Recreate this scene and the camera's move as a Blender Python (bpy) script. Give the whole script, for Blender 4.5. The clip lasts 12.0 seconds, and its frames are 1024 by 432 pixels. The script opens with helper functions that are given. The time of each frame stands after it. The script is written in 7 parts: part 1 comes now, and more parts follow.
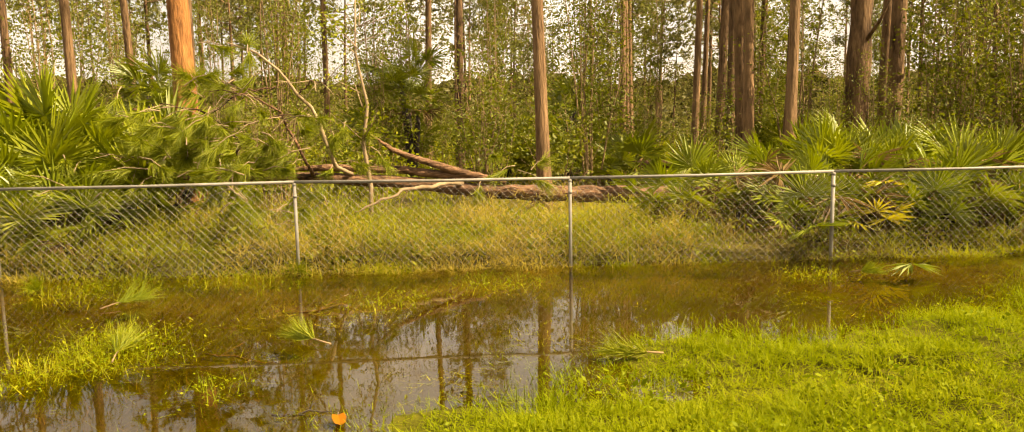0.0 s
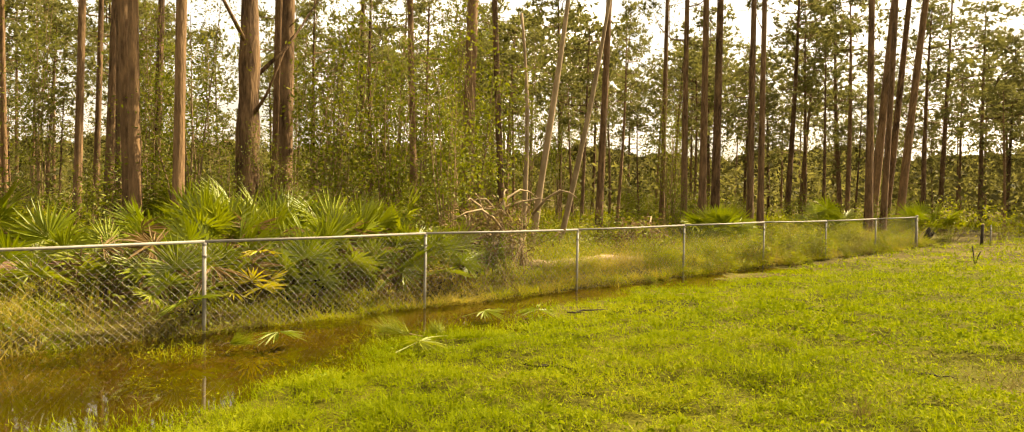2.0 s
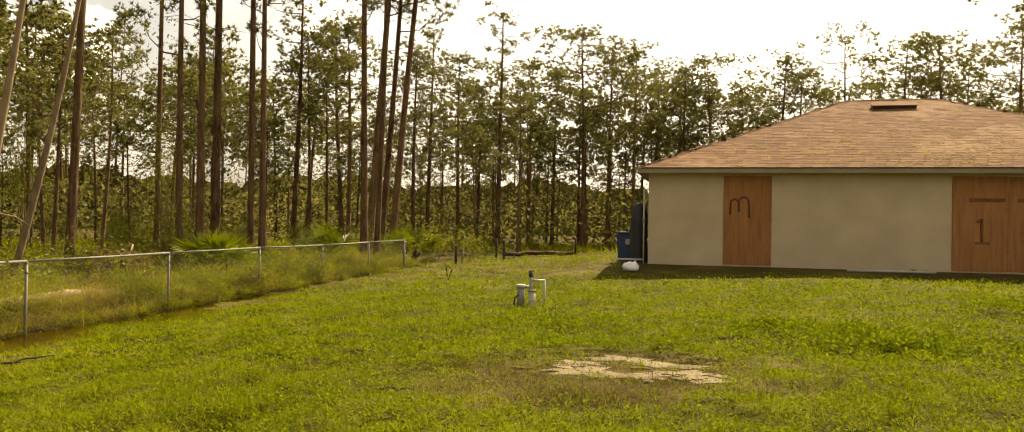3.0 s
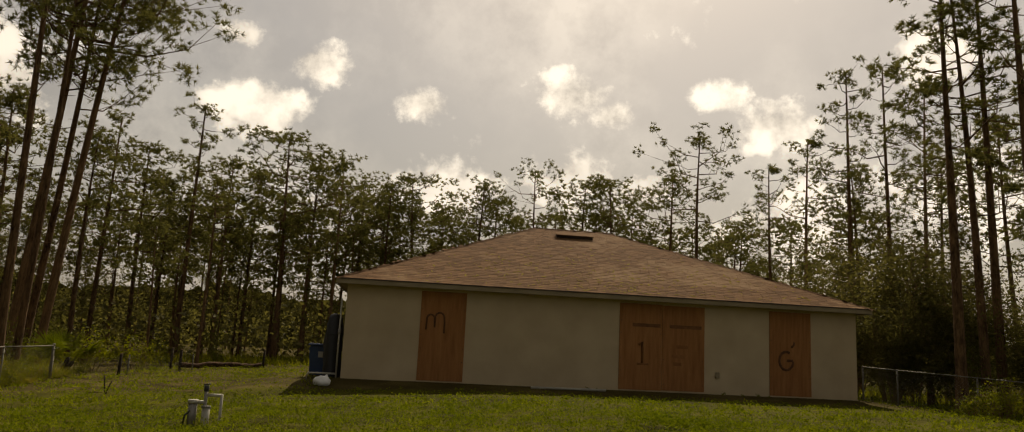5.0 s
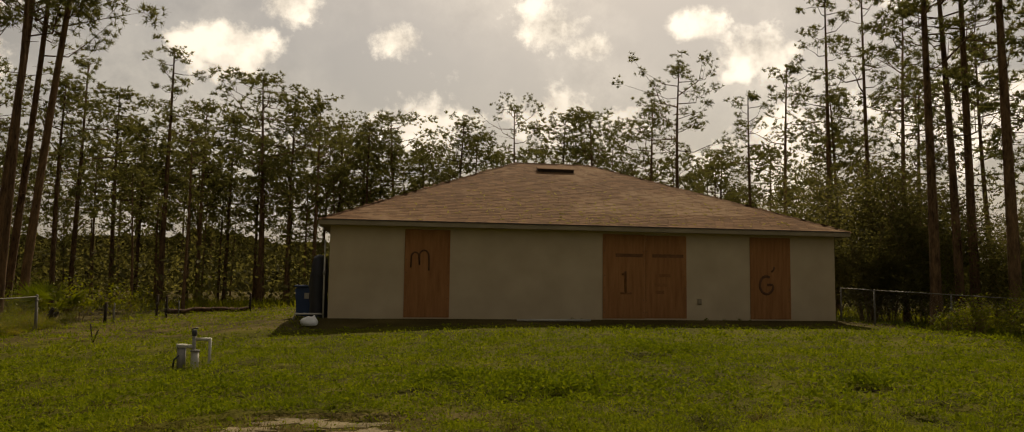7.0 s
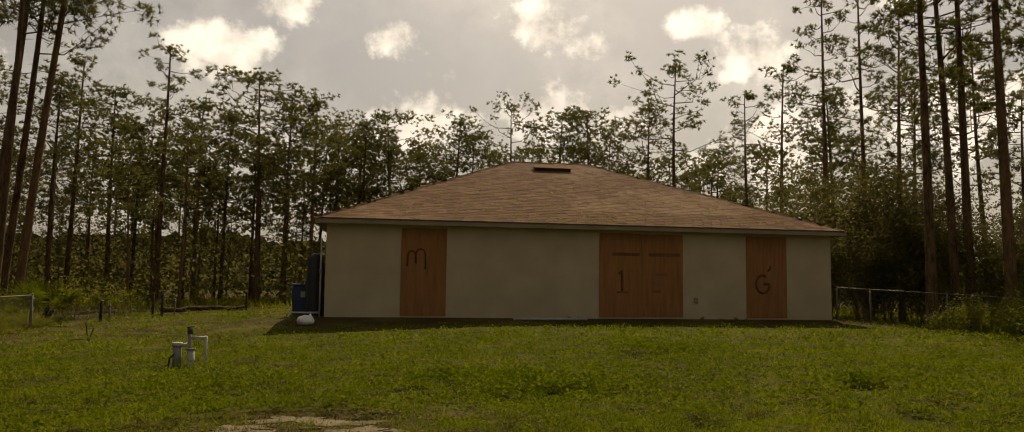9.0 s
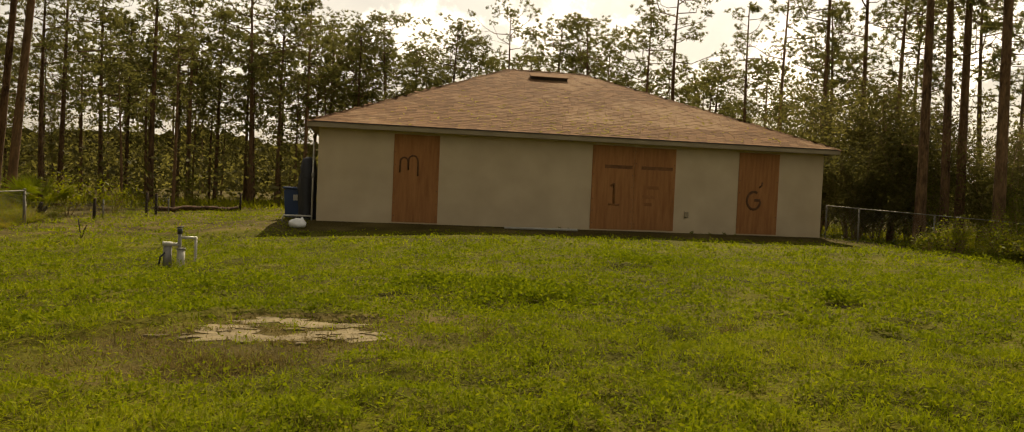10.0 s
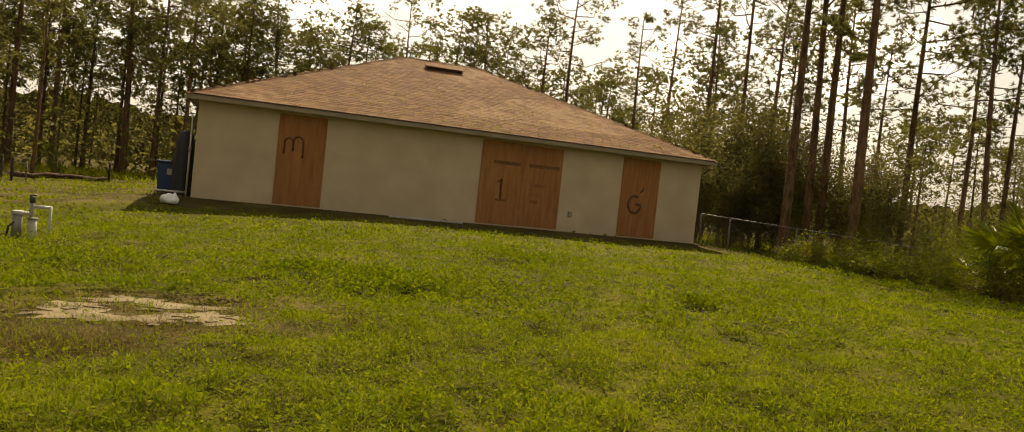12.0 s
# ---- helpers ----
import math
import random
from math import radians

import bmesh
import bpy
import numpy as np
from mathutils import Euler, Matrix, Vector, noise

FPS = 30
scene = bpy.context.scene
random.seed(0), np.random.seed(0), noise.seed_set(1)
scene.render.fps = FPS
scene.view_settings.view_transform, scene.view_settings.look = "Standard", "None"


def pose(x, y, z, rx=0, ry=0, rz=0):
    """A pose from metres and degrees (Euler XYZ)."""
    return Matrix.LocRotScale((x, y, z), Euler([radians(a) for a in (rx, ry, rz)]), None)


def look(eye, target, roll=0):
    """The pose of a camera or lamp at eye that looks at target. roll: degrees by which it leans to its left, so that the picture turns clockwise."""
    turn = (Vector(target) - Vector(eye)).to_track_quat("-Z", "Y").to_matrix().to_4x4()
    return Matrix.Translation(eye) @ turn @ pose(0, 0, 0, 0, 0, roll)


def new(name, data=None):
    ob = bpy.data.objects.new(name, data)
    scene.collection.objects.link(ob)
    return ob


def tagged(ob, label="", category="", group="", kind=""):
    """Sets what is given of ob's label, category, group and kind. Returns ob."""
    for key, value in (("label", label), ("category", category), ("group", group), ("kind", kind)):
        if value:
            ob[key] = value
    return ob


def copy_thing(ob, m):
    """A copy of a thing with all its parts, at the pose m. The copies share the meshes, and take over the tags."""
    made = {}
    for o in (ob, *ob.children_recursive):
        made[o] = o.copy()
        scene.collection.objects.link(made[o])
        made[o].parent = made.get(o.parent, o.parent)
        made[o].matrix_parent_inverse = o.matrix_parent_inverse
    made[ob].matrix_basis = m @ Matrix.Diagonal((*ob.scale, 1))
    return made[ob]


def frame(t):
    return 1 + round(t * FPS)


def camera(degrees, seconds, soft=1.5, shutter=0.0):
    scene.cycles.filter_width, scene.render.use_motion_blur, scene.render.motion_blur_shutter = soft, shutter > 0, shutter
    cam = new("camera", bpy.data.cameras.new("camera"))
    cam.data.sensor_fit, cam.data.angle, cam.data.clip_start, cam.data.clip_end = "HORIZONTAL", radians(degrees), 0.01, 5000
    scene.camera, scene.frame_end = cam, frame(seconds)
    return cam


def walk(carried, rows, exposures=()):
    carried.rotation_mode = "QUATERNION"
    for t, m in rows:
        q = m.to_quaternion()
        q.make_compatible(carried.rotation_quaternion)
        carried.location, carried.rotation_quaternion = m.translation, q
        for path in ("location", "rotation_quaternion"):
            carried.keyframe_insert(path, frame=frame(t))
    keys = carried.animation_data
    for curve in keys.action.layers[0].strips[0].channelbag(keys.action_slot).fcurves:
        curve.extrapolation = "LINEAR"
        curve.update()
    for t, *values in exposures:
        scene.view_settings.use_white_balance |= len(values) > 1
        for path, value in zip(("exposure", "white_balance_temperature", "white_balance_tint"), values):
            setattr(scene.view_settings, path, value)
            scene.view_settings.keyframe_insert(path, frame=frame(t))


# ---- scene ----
cam = camera(66.92, 12.0, soft=1.0)
# seconds, place, pitch, roll, yaw
PATH = [
    (0.0, 0.145, -1.489, 1.713, -7.07, 1.02, 96.88),
    (0.5, 0.039, -1.345, 1.702, -6.77, 2.10, 86.64),
    (1.0, -0.025, -1.164, 1.702, -5.51, 0.64, 72.81),
    (1.5, -0.106, -0.988, 1.705, -2.83, 0.88, 63.02),
    (2.0, -0.077, -0.870, 1.707, -1.99, -1.03, 56.18),
    (2.5, -0.039, -0.615, 1.706, -0.93, 0.57, 38.06),
    (2.8, -0.011, -0.455, 1.696, 0.00, -0.83, 26.23),
    (3.0, 0.007, -0.349, 1.690, 0.55, -0.97, 21.38),
    (3.5, 0.005, -0.185, 1.685, 1.88, -1.87, 11.30),
    (3.7, 0.022, -0.117, 1.674, 2.53, -3.80, 7.53),
    (5.3, -0.037, -0.025, 1.657, 10.87, -2.55, -0.95),
    (5.5, -0.042, -0.094, 1.644, 11.28, -1.90, -0.18),
    (6.0, 0.047, -0.113, 1.663, 4.98, -0.90, -1.05),
    (6.5, -0.000, 0.000, 1.650, 4.69, -1.06, -2.20),
    (7.0, -0.028, 0.003, 1.647, 4.92, -0.75, -1.77),
    (7.2, -0.028, 0.004, 1.646, 5.08, -0.60, -2.00),
    (8.8, -0.027, 0.011, 1.635, 4.83, -0.79, -1.75),
    (9.0, -0.027, 0.012, 1.634, 4.87, -0.80, -2.02),
    (9.5, 0.059, 0.026, 1.634, 0.63, -2.06, -2.03),
    (10.0, 0.098, 0.008, 1.659, -1.87, -2.44, -2.29),
    (10.5, 0.187, -0.100, 1.679, -2.55, -3.18, -3.94),
    (11.0, 0.301, -0.093, 1.685, -2.32, -6.01, -7.42),
    (11.5, 0.287, -0.078, 1.684, -2.18, -6.29, -8.83),
    (12.0, 0.248, -0.051, 1.682, -1.85, -6.15, -10.22),
]
walk(cam, [(t, pose(x, y, z, 90 + p, r, w)) for t, x, y, z, p, r, w in PATH],
     exposures=[
         (0.0, 1.92, 8200, 13), (1.5, 2.02, 8100, 10), (2.3, 1.88, 7950, 8), (3.0, 1.27, 7750, 8), (3.7, 0.41, 7500, 7),
         (5.3, -0.47, 7250, 10), (7.0, -0.42, 7300, 10), (9.0, -0.42, 7300, 10), (9.6, 0.08, 7400, 8), (10.2, 0.60, 7600, 8),
         (10.8, 0.72, 7700, 8), (12.0, 0.72, 7700, 8)])

# ---- sky and sun ----
SUN_AZ, SUN_EL = -11.0, 49.0      # degrees left of +y, degrees up


def heading(az, el):
    a, e = radians(az), radians(el)
    return Vector((-math.sin(a) * math.cos(e), math.cos(a) * math.cos(e), math.sin(e)))


def sky_world():
    w = bpy.data.worlds.new("sky")
    scene.world = w
    w.use_nodes = True
    nt = w.node_tree
    nt.nodes.clear()
    N, L = nt.nodes.new, nt.links.new
    out, bg, sky = N("ShaderNodeOutputWorld"), N("ShaderNodeBackground"), N("ShaderNodeTexSky")
    sky.sky_type, sky.sun_disc = "NISHITA", False
    sky.sun_elevation, sky.sun_rotation = radians(SUN_EL), radians(-SUN_AZ)
    sky.air_density, sky.dust_density, sky.ozone_density = 1.2, 5.0, 1.0
    bg.inputs["Strength"].default_value = 0.08
    co, nz, big = N("ShaderNodeTexCoord"), N("ShaderNodeTexNoise"), N("ShaderNodeTexNoise")
    nz.inputs["Scale"].default_value, nz.inputs["Detail"].default_value, nz.inputs["Roughness"].default_value = 15.0, 9.0, 0.62
    big.inputs["Scale"].default_value, big.inputs["Detail"].default_value = 3.2, 7.0
    for n in (nz, big):
        L(co.outputs["Generated"], n.inputs["Vector"])
    # cumulus puffs: az, el, radius, and a thin high veil from the large noise
    puffs = [(18.8, 15.7, .085), (15.0, 19.4, .06), (20.8, 20.6, .04), (6.9, 17.4, .05), (-4.6, 18.6, .075), (-7.5, 17.2, .05),
             (-15.5, 18.4, .045), (-19.4, 16.4, .07), (-4.7, 12.7, .085), (4.5, 11.2, .08), (-10.1, 11.4, .08),
             (-21.0, 8.9, .12), (-32.0, 11.0, .13), (34.2, 15.5, .12), (40.0, 21.0, .10), (52.0, 10.0, .12), (-30.0, 20.0, .06)]
    top = None
    for az, el, r in puffs:
        sub, sq, ln = N("ShaderNodeVectorMath"), N("ShaderNodeVectorMath"), N("ShaderNodeVectorMath")
        sub.operation, sq.operation, ln.operation = "SUBTRACT", "MULTIPLY", "LENGTH"
        sub.inputs[1].default_value = heading(az, el)
        sq.inputs[1].default_value = (1, 1, 1.7)
        L(co.outputs["Generated"], sub.inputs[0]), L(sub.outputs[0], sq.inputs[0]), L(sq.outputs[0], ln.inputs[0])
        mr = N("ShaderNodeMapRange")
        mr.inputs["From Min"].default_value, mr.inputs["From Max"].default_value = r * 1.15, 0.0
        L(ln.outputs["Value"], mr.inputs["Value"])
        if top is None:
            top = mr.outputs[0]
        else:
            mx = N("ShaderNodeMath")
            mx.operation = "MAXIMUM"
            L(top, mx.inputs[0]), L(mr.outputs[0], mx.inputs[1])
            top = mx.outputs[0]
    add, edge = N("ShaderNodeMath"), N("ShaderNodeMapRange")
    add.operation = "MULTIPLY_ADD"
    L(nz.outputs["Fac"], add.inputs[0])
    add.inputs[1].default_value = 2.2
    L(top, add.inputs[2])
    edge.interpolation_type = "SMOOTHSTEP"
    edge.inputs["From Min"].default_value, edge.inputs["From Max"].default_value = 1.36, 1.85
    L(add.outputs[0], edge.inputs["Value"])
    veil = N("ShaderNodeMapRange")
    veil.inputs["From Min"].default_value, veil.inputs["From Max"].default_value = 0.40, 0.75
    veil.inputs["To Max"].default_value = 0.45
    L(big.outputs["Fac"], veil.inputs["Value"])
    both = N("ShaderNodeMath")
    both.operation = "MAXIMUM"
    L(edge.outputs[0], both.inputs[0]), L(veil.outputs[0], both.inputs[1])
    # grey haze over the blue, then the clouds
    haze, mix = N("ShaderNodeMix"), N("ShaderNodeMix")
    haze.data_type = mix.data_type = "RGBA"
    haze.inputs["Factor"].default_value = 0.55
    L(sky.outputs[0], haze.inputs["A"])
    haze.inputs["B"].default_value = (4.8, 4.5, 4.15, 1)
    L(both.outputs[0], mix.inputs["Factor"]), L(haze.outputs["Result"], mix.inputs["A"])
    body, lit = N("ShaderNodeMix"), N("ShaderNodeMapRange")
    body.data_type = "RGBA"
    body.inputs["A"].default_value, body.inputs["B"].default_value = (8.2, 7.6, 6.9, 1), (16.5, 15.3, 13.6, 1)
    lit.inputs["From Min"].default_value, lit.inputs["From Max"].default_value = 0.38, 0.62
    L(nz.outputs["Fac"], lit.inputs["Value"]), L(lit.outputs[0], body.inputs["Factor"]), L(body.outputs["Result"], mix.inputs["B"])
    # the hazy sky is brighter towards the sun
    dot, glow = N("ShaderNodeVectorMath"), N("ShaderNodeMapRange")
    dot.operation = "DOT_PRODUCT"
    dot.inputs[1].default_value = heading(SUN_AZ, SUN_EL * 0.5)
    L(co.outputs["Generated"], dot.inputs[0])
    glow.inputs["From Min"].default_value, glow.inputs["From Max"].default_value = 0.5, 1.0
    glow.inputs["To Min"].default_value, glow.inputs["To Max"].default_value = 0.072, 0.102
    L(dot.outputs["Value"], glow.inputs["Value"]), L(glow.outputs[0], bg.inputs["Strength"])
    L(mix.outputs["Result"], bg.inputs["Color"]), L(bg.outputs[0], out.inputs[0])


sky_world()
sun = new("sun", bpy.data.lights.new("sun", "SUN"))
sun.data.energy, sun.data.angle, sun.data.color = 5.0, radians(0.6), (1.0, 0.91, 0.74)
sun.matrix_world = look(heading(SUN_AZ, SUN_EL) * 60, (0, 0, 0))


# ---- materials ----
def links_of(name):
    m = bpy.data.materials.new(name)
    m.use_nodes = True
    nt = m.node_tree
    nt.nodes.clear()
    return m, nt.nodes.new, nt.links.new


def ramp(N, stops):
    r = N("ShaderNodeValToRGB")
    e = r.color_ramp.elements
    while len(e) < len(stops):
        e.new(0.5)
    for el, (p, c) in zip(e, stops):
        el.position, el.color = p, (*c, 1)
    return r


def solid(name, dark, light, scale=3.0, fine=40.0, rough=0.8, bump=0.3, metal=0.0, stretch=(1, 1, 1), grain=0.35, spread=0.25, depth=0.01, island=False):
    """A surface with stains at one scale and grain at another, in object metres."""
    m, N, L = links_of(name)
    out, bs, co, mp = N("ShaderNodeOutputMaterial"), N("ShaderNodeBsdfPrincipled"), N("ShaderNodeTexCoord"), N("ShaderNodeMapping")
    mp.inputs["Scale"].default_value = stretch
    L(co.outputs["Object"], mp.inputs["Vector"])
    a, b, info = N("ShaderNodeTexNoise"), N("ShaderNodeTexNoise"), N("ShaderNodeObjectInfo")
    a.inputs["Scale"].default_value, a.inputs["Detail"].default_value = scale, 6
    b.inputs["Scale"].default_value, b.inputs["Detail"].default_value = fine, 4
    L(mp.outputs[0], a.inputs["Vector"]), L(mp.outputs[0], b.inputs["Vector"])
    mixf = N("ShaderNodeMath")
    mixf.operation = "MULTIPLY_ADD"
    L(b.outputs["Fac"], mixf.inputs[0])
    mixf.inputs[1].default_value = grain
    L(a.outputs["Fac"], mixf.inputs[2])
    rnd = N("ShaderNodeMath")
    rnd.operation = "MULTIPLY_ADD"
    L(N("ShaderNodeNewGeometry").outputs["Random Per Island"] if island else info.outputs["Random"], rnd.inputs[0])
    rnd.inputs[1].default_value = spread
    L(mixf.outputs[0], rnd.inputs[2])
    mean = 0.5 + grain * 0.5
    r = ramp(N, [((mean - 0.20) * 0.6, dark), ((mean + 0.18 + spread) * 0.6, light)])
    half = N("ShaderNodeMath")
    half.operation = "MULTIPLY"
    half.inputs[1].default_value = 0.6
    L(rnd.outputs[0], half.inputs[0])
    L(half.outputs[0], r.inputs[0]), L(r.outputs[0], bs.inputs["Base Color"])
    bs.inputs["Roughness"].default_value, bs.inputs["Metallic"].default_value = rough, metal
    bs.inputs["Specular IOR Level"].default_value = 0.5 if rough < 0.6 else 0.15
    if bump:
        bp = N("ShaderNodeBump")
        bp.inputs["Strength"].default_value, bp.inputs["Distance"].default_value = bump, depth
        L(mixf.outputs[0], bp.inputs["Height"]), L(bp.outputs[0], bs.inputs["Normal"])
    L(bs.outputs[0], out.inputs[0])
    return m


def leafy(name, colours, thin=0.4, gloss=0.06, rough=0.4, patch=0.0):
    """Leaves and blades: each island its own tone, light passing through."""
    m, N, L = links_of(name)
    out, geo, info = N("ShaderNodeOutputMaterial"), N("ShaderNodeNewGeometry"), N("ShaderNodeObjectInfo")
    mixr = N("ShaderNodeMath")
    mixr.operation = "MULTIPLY_ADD"
    L(geo.outputs["Random Per Island"], mixr.inputs[0])
    mixr.inputs[1].default_value = 0.75
    sh = N("ShaderNodeMath")
    sh.operation = "MULTIPLY"
    L(info.outputs["Random"], sh.inputs[0])
    sh.inputs[1].default_value = 0.25
    last = sh.outputs[0]
    if patch:
        co, nz, pm = N("ShaderNodeTexCoord"), N("ShaderNodeTexNoise"), N("ShaderNodeMath")
        nz.inputs["Scale"].default_value, nz.inputs["Detail"].default_value = patch, 4
        L(co.outputs["Object"], nz.inputs["Vector"])
        pm.operation = "MULTIPLY_ADD"
        L(nz.outputs["Fac"], pm.inputs[0])
        pm.inputs[1].default_value, pm.inputs[2].default_value = 1.5, -0.6
        L(pm.outputs[0], mixr.inputs[2])
        mixr.inputs[1].default_value = 0.45
    else:
        L(last, mixr.inputs[2])
    n = len(colours)
    r = ramp(N, [(i / (n - 1), c) for i, c in enumerate(colours)])
    L(mixr.outputs[0], r.inputs[0])
    df, tr, gl, m1, m2 = N("ShaderNodeBsdfDiffuse"), N("ShaderNodeBsdfTranslucent"), N("ShaderNodeBsdfGlossy"), N("ShaderNodeMixShader"), N("ShaderNodeMixShader")
    L(r.outputs[0], df.inputs[0]), L(r.outputs[0], tr.inputs[0])
    gl.inputs["Roughness"].default_value = rough
    gl.inputs["Color"].default_value = (0.9, 0.9, 0.85, 1)
    m1.inputs[0].default_value, m2.inputs[0].default_value = thin, gloss
    L(df.outputs[0], m1.inputs[1]), L(tr.outputs[0], m1.inputs[2])
    L(m1.outputs[0], m2.inputs[1]), L(gl.outputs[0], m2.inputs[2]), L(m2.outputs[0], out.inputs[0])
    return m


def water_surface():
    m, N, L = links_of("flood water")
    out, fr, tp, gl, mx = N("ShaderNodeOutputMaterial"), N("ShaderNodeFresnel"), N("ShaderNodeBsdfTransparent"), N("ShaderNodeBsdfGlossy"), N("ShaderNodeMixShader")
    co, nz, bp = N("ShaderNodeTexCoord"), N("ShaderNodeTexNoise"), N("ShaderNodeBump")
    nz.inputs["Scale"].default_value, nz.inputs["Detail"].default_value = 5.0, 3
    L(co.outputs["Object"], nz.inputs["Vector"]), L(nz.outputs["Fac"], bp.inputs["Height"])
    bp.inputs["Strength"].default_value, bp.inputs["Distance"].default_value = 0.05, 0.01
    fr.inputs["IOR"].default_value = 1.33
    tp.inputs["Color"].default_value = (0.50, 0.35, 0.11, 1)
    gl.inputs["Roughness"].default_value = 0.015
    gl.inputs["Color"].default_value = (1, 1, 1, 1)
    L(bp.outputs[0], gl.inputs["Normal"])
    L(fr.outputs[0], mx.inputs[0]), L(tp.outputs[0], mx.inputs[1]), L(gl.outputs[0], mx.inputs[2]), L(mx.outputs[0], out.inputs[0])
    return m


BARK = solid("pine bark", (0.022, 0.012, 0.006), (0.20, 0.118, 0.055), 7, 26, 0.95, 1.0, stretch=(1, 1, 0.22), depth=0.04, grain=0.7)
# Warm-lit copy of the pine bark: sunlight put into the colour.
BARK_LIT = solid("sunlit pine bark", (0.050, 0.020, 0.006), (0.30, 0.130, 0.040), 6, 24, 0.9, 1.0, stretch=(1, 1, 0.22), depth=0.04, grain=0.7)
BARK_LOG = solid("rough log bark", (0.012, 0.007, 0.004), (0.165, 0.090, 0.046), 11, 34, 0.95, 1.0, stretch=(1, 0.35, 1), depth=0.04, grain=0.8)
BARK_PALE = solid("pale bark", (0.11, 0.075, 0.040), (0.30, 0.215, 0.120), 5, 24, 0.9, 0.7, stretch=(1, 1, 0.4), depth=0.02)
BARK_DARK = solid("charred bark", (0.010, 0.008, 0.006), (0.055, 0.040, 0.026), 5, 18, 0.95, 0.9, depth=0.04)
TWIG = solid("dry twig", (0.08, 0.050, 0.022), (0.24, 0.16, 0.075), 8, 40, 0.9, 0.3)
NEEDLES = leafy("pine needles", [(0.090, 0.087, 0.018), (0.134, 0.126, 0.027), (0.185, 0.167, 0.042)], 0.6, 0.015, 0.6)
NEEDLES_NEAR = leafy("bright pine needles", [(0.095, 0.120, 0.003), (0.150, 0.170, 0.004), (0.21, 0.20, 0.008)], 0.4, 0.015, 0.6)
LEAVES = leafy("shrub leaves", [(0.064, 0.076, 0.003), (0.110, 0.122, 0.004), (0.170, 0.160, 0.007)], 0.5, 0.015, 0.55)
LEAVES_BRIGHT = leafy("young leaves", [(0.105, 0.125, 0.003), (0.160, 0.170, 0.004), (0.22, 0.205, 0.008)], 0.5, 0.015, 0.55)
PALM = leafy("palmetto blades", [(0.058, 0.080, 0.003), (0.130, 0.152, 0.004), (0.250, 0.240, 0.009)], 0.35, 0.03, 0.45)
PALM_DRY = leafy("dead palmetto blades", [(0.055, 0.030, 0.008), (0.115, 0.068, 0.020), (0.185, 0.122, 0.042)], 0.3, 0.015, 0.6)
PALM_GOLD = leafy("yellowing palmetto blades", [(0.32, 0.27, 0.006), (0.44, 0.38, 0.012)], 0.35, 0.03, 0.5)
LAWN = leafy("lawn blades", [(0.105, 0.130, 0.003), (0.152, 0.178, 0.005), (0.200, 0.215, 0.008), (0.258, 0.247, 0.013)], 0.5, 0.003, 0.6, patch=0.55)
WILD = leafy("wild grass blades", [(0.105, 0.120, 0.003), (0.180, 0.188, 0.006), (0.265, 0.240, 0.012), (0.36, 0.285, 0.035)], 0.5, 0.006, 0.55, patch=0.9)
# Oak leaves; for the far woods, their shade is put into this colour.
OAK_SHADE = leafy("oak and shaded woods leaves", [(0.072, 0.066, 0.014), (0.118, 0.106, 0.023), (0.17, 0.148, 0.036)], 0.62, 0.012, 0.55)
WOODS = leafy("distant woods", [(0.030, 0.026, 0.007), (0.060, 0.052, 0.014), (0.095, 0.080, 0.024)], 0.35, 0.0, 0.6, patch=0.35)
DEAD = leafy("dead grass", [(0.060, 0.043, 0.010), (0.118, 0.086, 0.021), (0.19, 0.142, 0.040)], 0.4, 0.006, 0.6)
STRAW = leafy("straw-coloured grass", [(0.17, 0.128, 0.012), (0.26, 0.198, 0.024), (0.36, 0.275, 0.055)], 0.45, 0.006, 0.6)
MAT_LEAF = leafy("low broad lawn leaves", [(0.088, 0.118, 0.004), (0.145, 0.172, 0.006), (0.225, 0.230, 0.010)], 0.45, 0.003, 0.6)
WATER = water_surface()


